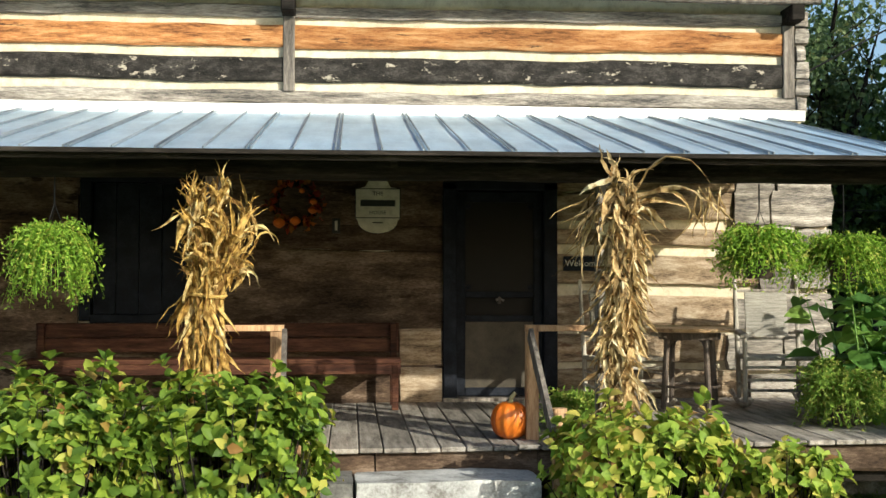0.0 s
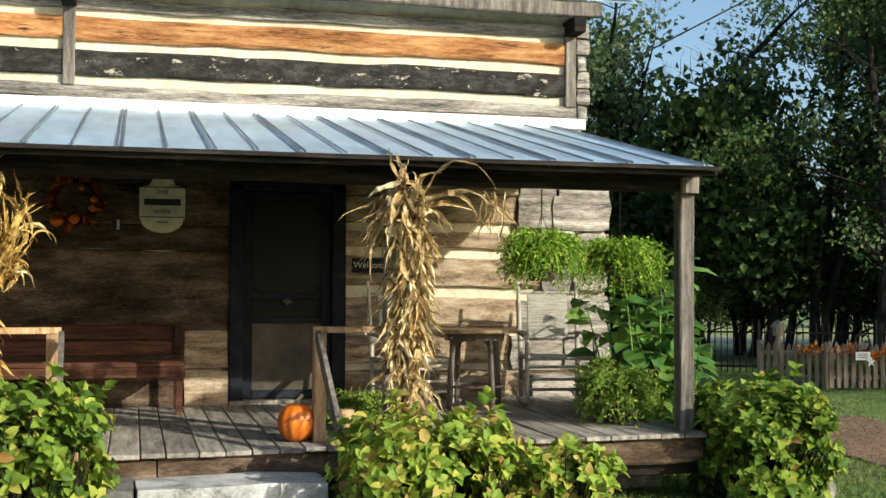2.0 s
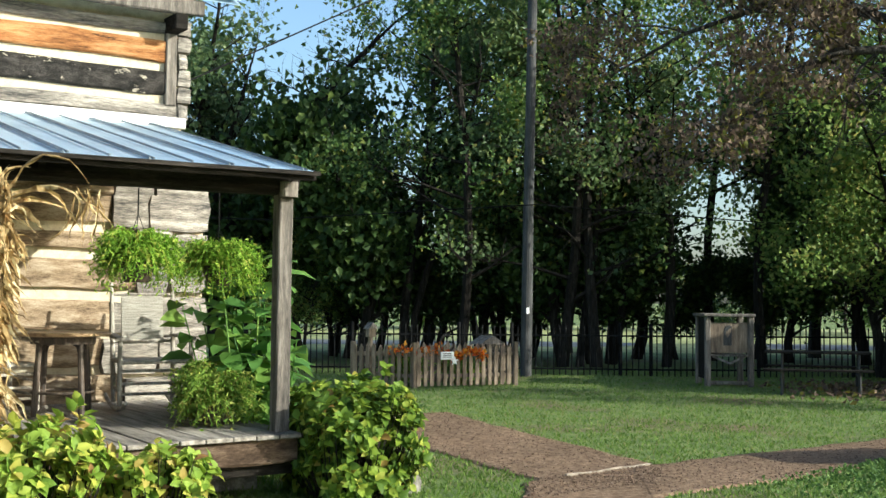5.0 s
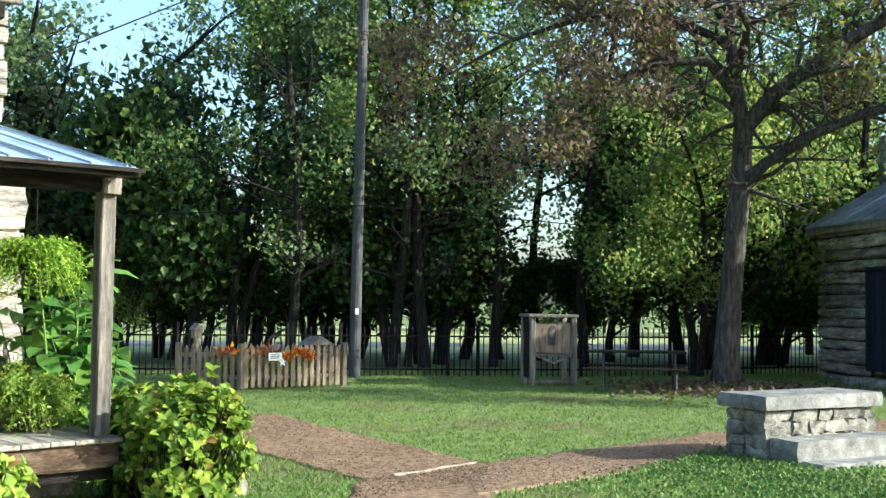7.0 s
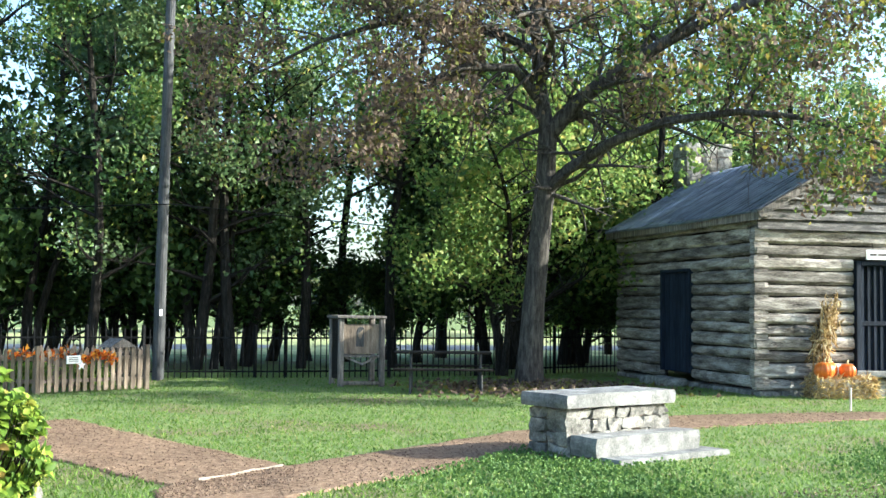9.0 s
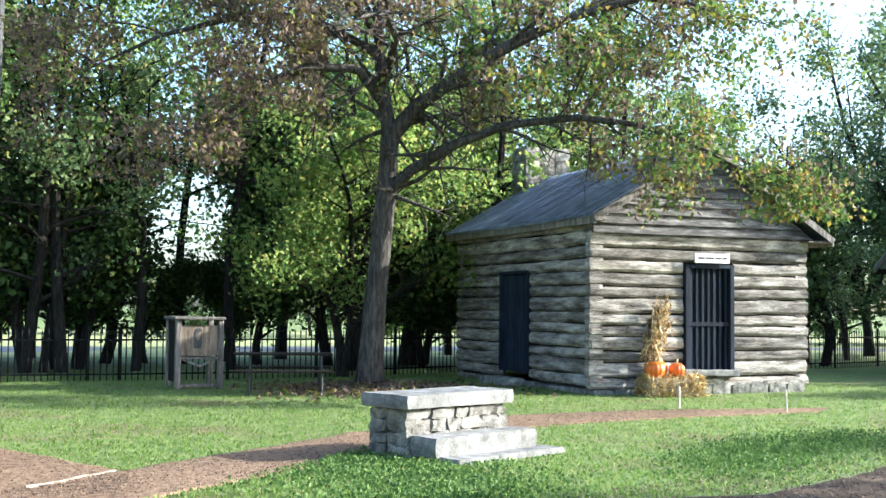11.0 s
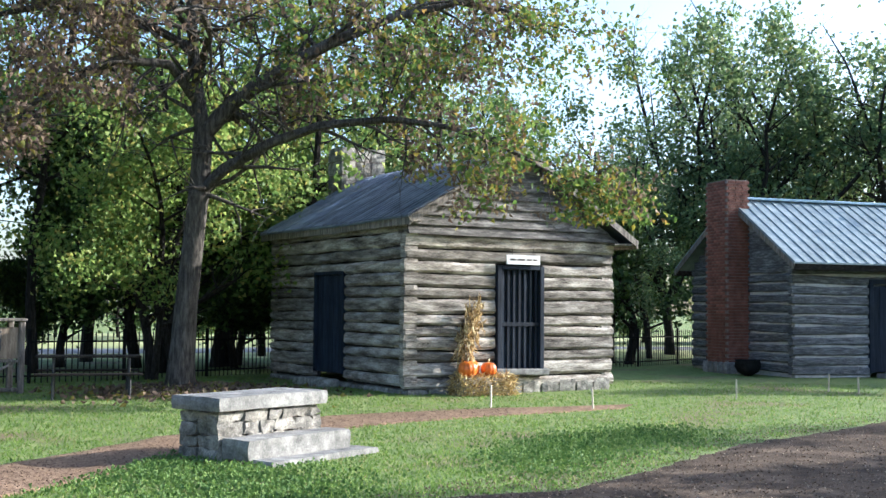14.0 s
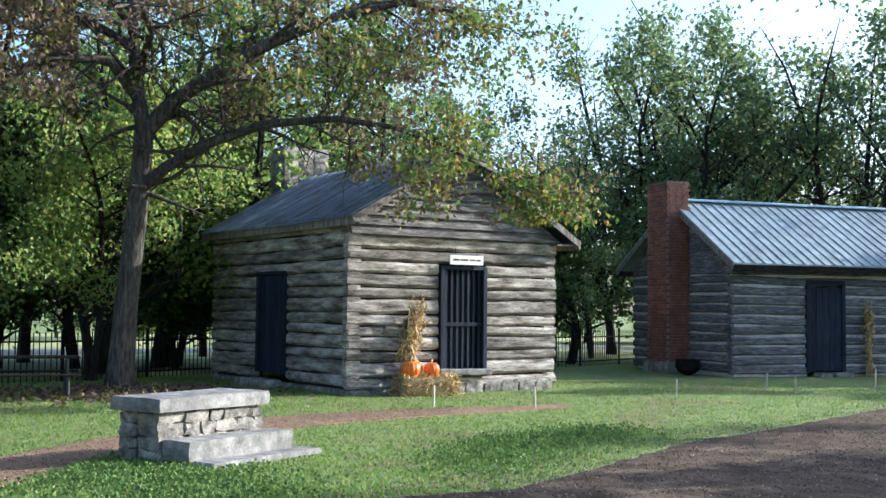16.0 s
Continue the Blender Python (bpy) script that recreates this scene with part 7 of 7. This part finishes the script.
# iron fence along the wood
LINE = [(4.5, 27.0), (10.5, 23.2), (15.2, 20.1), (17.4, 18.2), (21.0, 15.9), (26.5, 14.2), (31.0, 10.2), (33.6, 7.6), (37.0, 6.5)]
fence = thing("iron_fence", (16, 19, 0), "black iron picket fence with pointed pales along the wood", "fence")
pale = Geo().box(-0.009, 0.009, -0.009, 0.009, 0.0, 0.98)
pale.add([(-0.014, -0.014, 0.98), (0.014, -0.014, 0.98), (0.014, 0.014, 0.98), (-0.014, 0.014, 0.98), (0, 0, 1.06)], [(0, 1, 4), (1, 2, 4), (2, 3, 4), (3, 0, 4), (0, 3, 2, 1)])
pale_me = pale.mesh("pale", IRON)
rest, count = Geo(), 0
for a, b in zip(LINE, LINE[1:]):
    m, ln = wall_frame(a, b), math.dist(a, b)
    for z in (0.14, 0.84):
        part("rail", put(m, Geo().box(0, ln, -0.015, 0.015, z - 0.018, z + 0.018)), IRON, fence)
    n = int(ln / 0.125)
    for i in range(n):
        p = m @ Vector(((i + 0.5) * ln / n, 0, 0))
        if i % 18 == 0:
            part("post", Geo().box(p.x - 0.03, p.x + 0.03, p.y - 0.03, p.y + 0.03, -0.05, 1.1, b=0.004), IRON, fence)
        elif 10.0 < p.x < 27.0 and count < 290:
            o = part("pale", pale_me, None, fence)
            o.matrix_basis = Matrix.Translation(p)
            count += 1
        else:
            rest.add([tuple(Vector(v) + p) for v in pale.v], pale.f)
part("far_pales", rest, IRON, fence, kind="stuff")

# utility pole and lines
up = thing("utility_pole", (15.15, 19.39, 0), "tall grey wooden utility pole at the wood's edge", "pole")
part("pole", Geo().tube([(15.13, 19.42, -0.1), (15.15, 19.39, 3), (15.19, 19.34, 7), (15.24, 19.3, 11.5)], [0.12, 0.11, 0.10, 0.09], n=14), POLE, up)
part("number_tag", Geo().box(15.02, 15.09, 19.26, 19.275, 1.3, 1.42), WHITE_SIGN, up)
part("cable", Geo().tube([(15.2, 19.2, 3.55), (11, 23.0, 3.25), (4, 29.4, 3.6)], [0.012] * 3, n=4), IRON, up)
part("cable", Geo().tube([(15.2, 19.2, 3.55), (19.5, 16.5, 3.2), (26, 12.8, 3.4)], [0.012] * 3, n=4), IRON, up)
part("cable", Geo().tube([(15.2, 19.2, 10.5), (10.5, 15.5, 6.9), (4.4, 11.6, 3.7)], [0.01] * 3, n=4), IRON, up)

# old open cupboard frame
KM = frame_at((16.45, 15.62), (0.82, -0.57), (0.57, 0.82))
cup = thing("old_cupboard", (16.9, 15.7, 0), "weathered open timber frame box with a faded panel", "cupboard")


def kp(name, geo, mat_, label=""):
    return part(name, put(KM, geo), mat_, cup, label)


for x in (0.0, 0.80):
    for y in (0.0, 0.85):
        kp("post", Geo().hewn((x, y, -0.03), (x, y, 1.28), 0.11, 0.11, rough=0.006, seed=x + y), TIMBER)
kp("top", Geo().hewn((-0.08, 0.43, 1.32), (0.87, 0.43, 1.32), 0.05, 1.08, rough=0.008), TIMBER)
kp("panel", Geo().box(0.055, 0.745, 0.0, 0.025, 0.62, 1.18, b=0.004), PALE, "faded panel with blue-grey stains")
kp("stain", Geo().stone(0.3, 0.45, -0.004, 0.003, 0.75, 1.12, seed=4, rough=0.02), POLE)
# the side is open; a dark sheet stands for the shade within
kp("side_board", Geo().box(-0.015, 0.01, 0.055, 0.79, 0.12, 1.27, b=0.004), BEAM_SHADED, "dark sheet for the open, shaded side")
kp("shelf", Geo().hewn((0.05, 0.3, 0.57), (0.75, 0.3, 0.57), 0.035, 0.7, rough=0.006), TIMBER)
kp("bottom_rail", Geo().hewn((0.05, 0.0, 0.06), (0.75, 0.0, 0.06), 0.07, 0.06, rough=0.006), TIMBER)
kp("brace", Geo().hewn((0.1, 0.02, 0.55), (0.42, 0.02, 0.42), 0.04, 0.03, rough=0.003), TIMBER)
kp("brace", Geo().hewn((0.7, 0.02, 0.55), (0.42, 0.02, 0.42), 0.04, 0.03, rough=0.003), TIMBER)

# picnic table
PM = frame_at((15.95, 13.85), (0.63, -0.777), (0.777, 0.63))
pt = thing("picnic_table", (17.2, 14.1, 0), "weathered picnic table with metal legs in the tree's shade", "picnic table")


def pp_(name, geo, mat_):
    return part(name, put(PM, geo), mat_, pt)


for k in range(5):
    pp_("top_plank", Geo().box(0, 1.75, 0.05 + k * 0.145, 0.185 + k * 0.145, 0.69, 0.725, b=0.005), BEAM_SHADED)
for y in (-0.38, 0.98):
    pp_("bench_plank", Geo().box(0, 1.75, y, y + 0.24, 0.41, 0.445, b=0.005), BEAM_SHADED)
for x in (0.3, 1.55):
    for y in (0.1, 0.7):
        pp_("leg", Geo().tube([(x, y, 0), (x, y, 0.69)], [0.022, 0.022], n=8), POLE)
    for y in (-0.26, 1.1):
        pp_("leg", Geo().tube([(x, y, 0), (x, y, 0.41)], [0.022, 0.022], n=8), POLE)
    pp_("cross_tube", Geo().tube([(x, -0.26, 0.3), (x, 1.1, 0.3)], [0.02, 0.02], n=8), POLE)

# stakes beside the path
stake = thing("stake", (0, 0, 0), "thin pale wooden stake beside the gravel path", "stake", "stakes along the path")
part("stick", Geo().box(-0.017, 0.017, -0.012, 0.012, -0.05, 0.36, b=0.004), STAKE, stake)
spots = [(18.02, 6.45), (18.41, 4.87), (21.84, 3.13), (24.92, 1.77), (24.14, 1.16), (27.64, -0.34)]
stake.matrix_basis = pose(*spots[0], 0, 0, 1)
for i, (x, y) in enumerate(spots[1:]):
    copy_thing(stake, pose(x, y, 0, (i % 3 - 1) * 2, (i % 2) * 2 - 1, i * 20))

# straw bale, pumpkins and corn beside the barred gate
bale = thing("straw_bale", CM @ Vector((1.35, -0.45, 0)), "loose golden straw bale in front of the log cabin", "bale")
part("core", put(CM, Geo().stone(0.78, 1.86, -0.66, -0.26, 0.0, 0.33, seed=6, rough=0.03)), STAKE, bale)
rs = np.random.default_rng(14)
n = 3200
pl = np.stack([rs.uniform(0.72, 1.95, n), rs.uniform(-0.74, -0.22, n), rs.uniform(0, 0.36, n) ** 1.0], 1)
wp = np.array([tuple(CM @ Vector(p)) for p in pl])
part("straw", leaf_mesh("straw", wp, rs.normal(size=(n, 3)) * (1, 1, 0.6), 0.13, STRAW, width=0.09, seed=3, simple=True), None, bale, kind="stuff")


def at_cabin(x, y, z):
    return tuple(CM @ Vector((x, y, z)))


pumpkin(at_cabin(0.98, -0.50, 0.34), 0.18, 0.29, label="orange pumpkin on the straw bale")
pumpkin(at_cabin(1.46, -0.46, 0.35), 0.15, 0.25, label="orange pumpkin on the straw bale")
pumpkin(at_cabin(1.22, -0.30, 0.35), 0.13, 0.27, label="dark-shadowed pumpkin at the back of the bale")
x0, y0, _ = at_cabin(1.10, -0.20, 0)
corn_bundle(x0, y0, 0.0, 1.8, 1.0, 0.17, 0.32, 0.30, 8, CORN_GREY, "dry corn stalks leaning on the log cabin wall", 14, 330, (0.16, -0.05))
x0, y0, _ = tuple(SM @ Vector((3.95, -0.2, 0)))
corn_bundle(x0, y0, 0.0, 1.95, 1.1, 0.1, 0.2, 0.13, 9, CORN_GREY, "shaded dry corn stalks beside the shed door", 12, 220, (0.05, 0))
gs = thing("cabin_sign", at_cabin(2.45, -0.12, 2.53), "small white board sign over the barred gate", "sign")
part("board", put(CM, Geo().box(2.08, 2.86, -0.13, -0.105, 2.45, 2.63, b=0.004)), WHITE_SIGN, gs)
for k_, (a, b) in enumerate(((2.15, 2.29), (2.32, 2.50), (2.54, 2.66), (2.69, 2.79))):
    part("lettering", put(CM, Geo().box(a, b, -0.136, -0.131, 2.525, 2.56)), POT, gs)
for x in (2.22, 2.72):
    part("chain", put(CM, Geo().tube([(x, -0.115, 2.62), (x, -0.1, 2.76)], [0.006, 0.006], n=4)), IRON, gs)
ket = thing("iron_kettle", tuple(SM @ Vector((-0.5, 1.2, 0))), "dark round iron kettle beside the brick chimney", "kettle")
part("bowl", put(SM, Geo().lathe([(0.08, 0.0), (0.26, 0.1), (0.33, 0.24), (0.30, 0.36), (0.32, 0.4), (0.27, 0.38)], (-0.6, 1.1, 0.0), 20)), IRON, ket, smooth=True)

# ---- bricks of the chimney, the pieces last ----
bm_, (bx0, bx1, by0, by1) = BRICKS_AT
brick_x = Geo().box(-0.012, 0.012, 0.004, 0.20, 0.004, 0.074).mesh("brick", BRICK)
brick_y = Geo().box(0.004, 0.20, -0.012, 0.012, 0.004, 0.074).mesh("brick", BRICK)
count, more = 0, Geo()
for row in range(62):
    z = 0.02 + row * 0.08
    off = 0.1 if row % 2 else 0
    for k in range(-1, 6):
        y = by0 + off + k * 0.206
        if y >= by0 - 0.01 and y + 0.2 <= by1 + 0.03:
            o = None
            if row > 18 and count < 298:
                o = part("brick", brick_x, None, chim)
                o.matrix_basis = bm_ @ Matrix.Translation((bx0 + rp.uniform(-0.003, 0.003), y, z))
                count += 1
            else:
                more.add([tuple(bm_ @ (Vector(v.co) + Vector((bx0, y, z)))) for v in brick_x.vertices], [tuple(p.vertices) for p in brick_x.polygons])
    for k in range(3):
        x = bx0 + 0.01 + off * 0.5 + k * 0.206
        if x + 0.2 <= bx1 + 0.05:
            for yy in (by0, by1):
                more.add([tuple(bm_ @ (Vector(v.co) + Vector((x, yy, z)))) for v in brick_y.vertices], [tuple(p.vertices) for p in brick_y.polygons])
part("brickwork", more, BRICK, chim, kind="stuff")
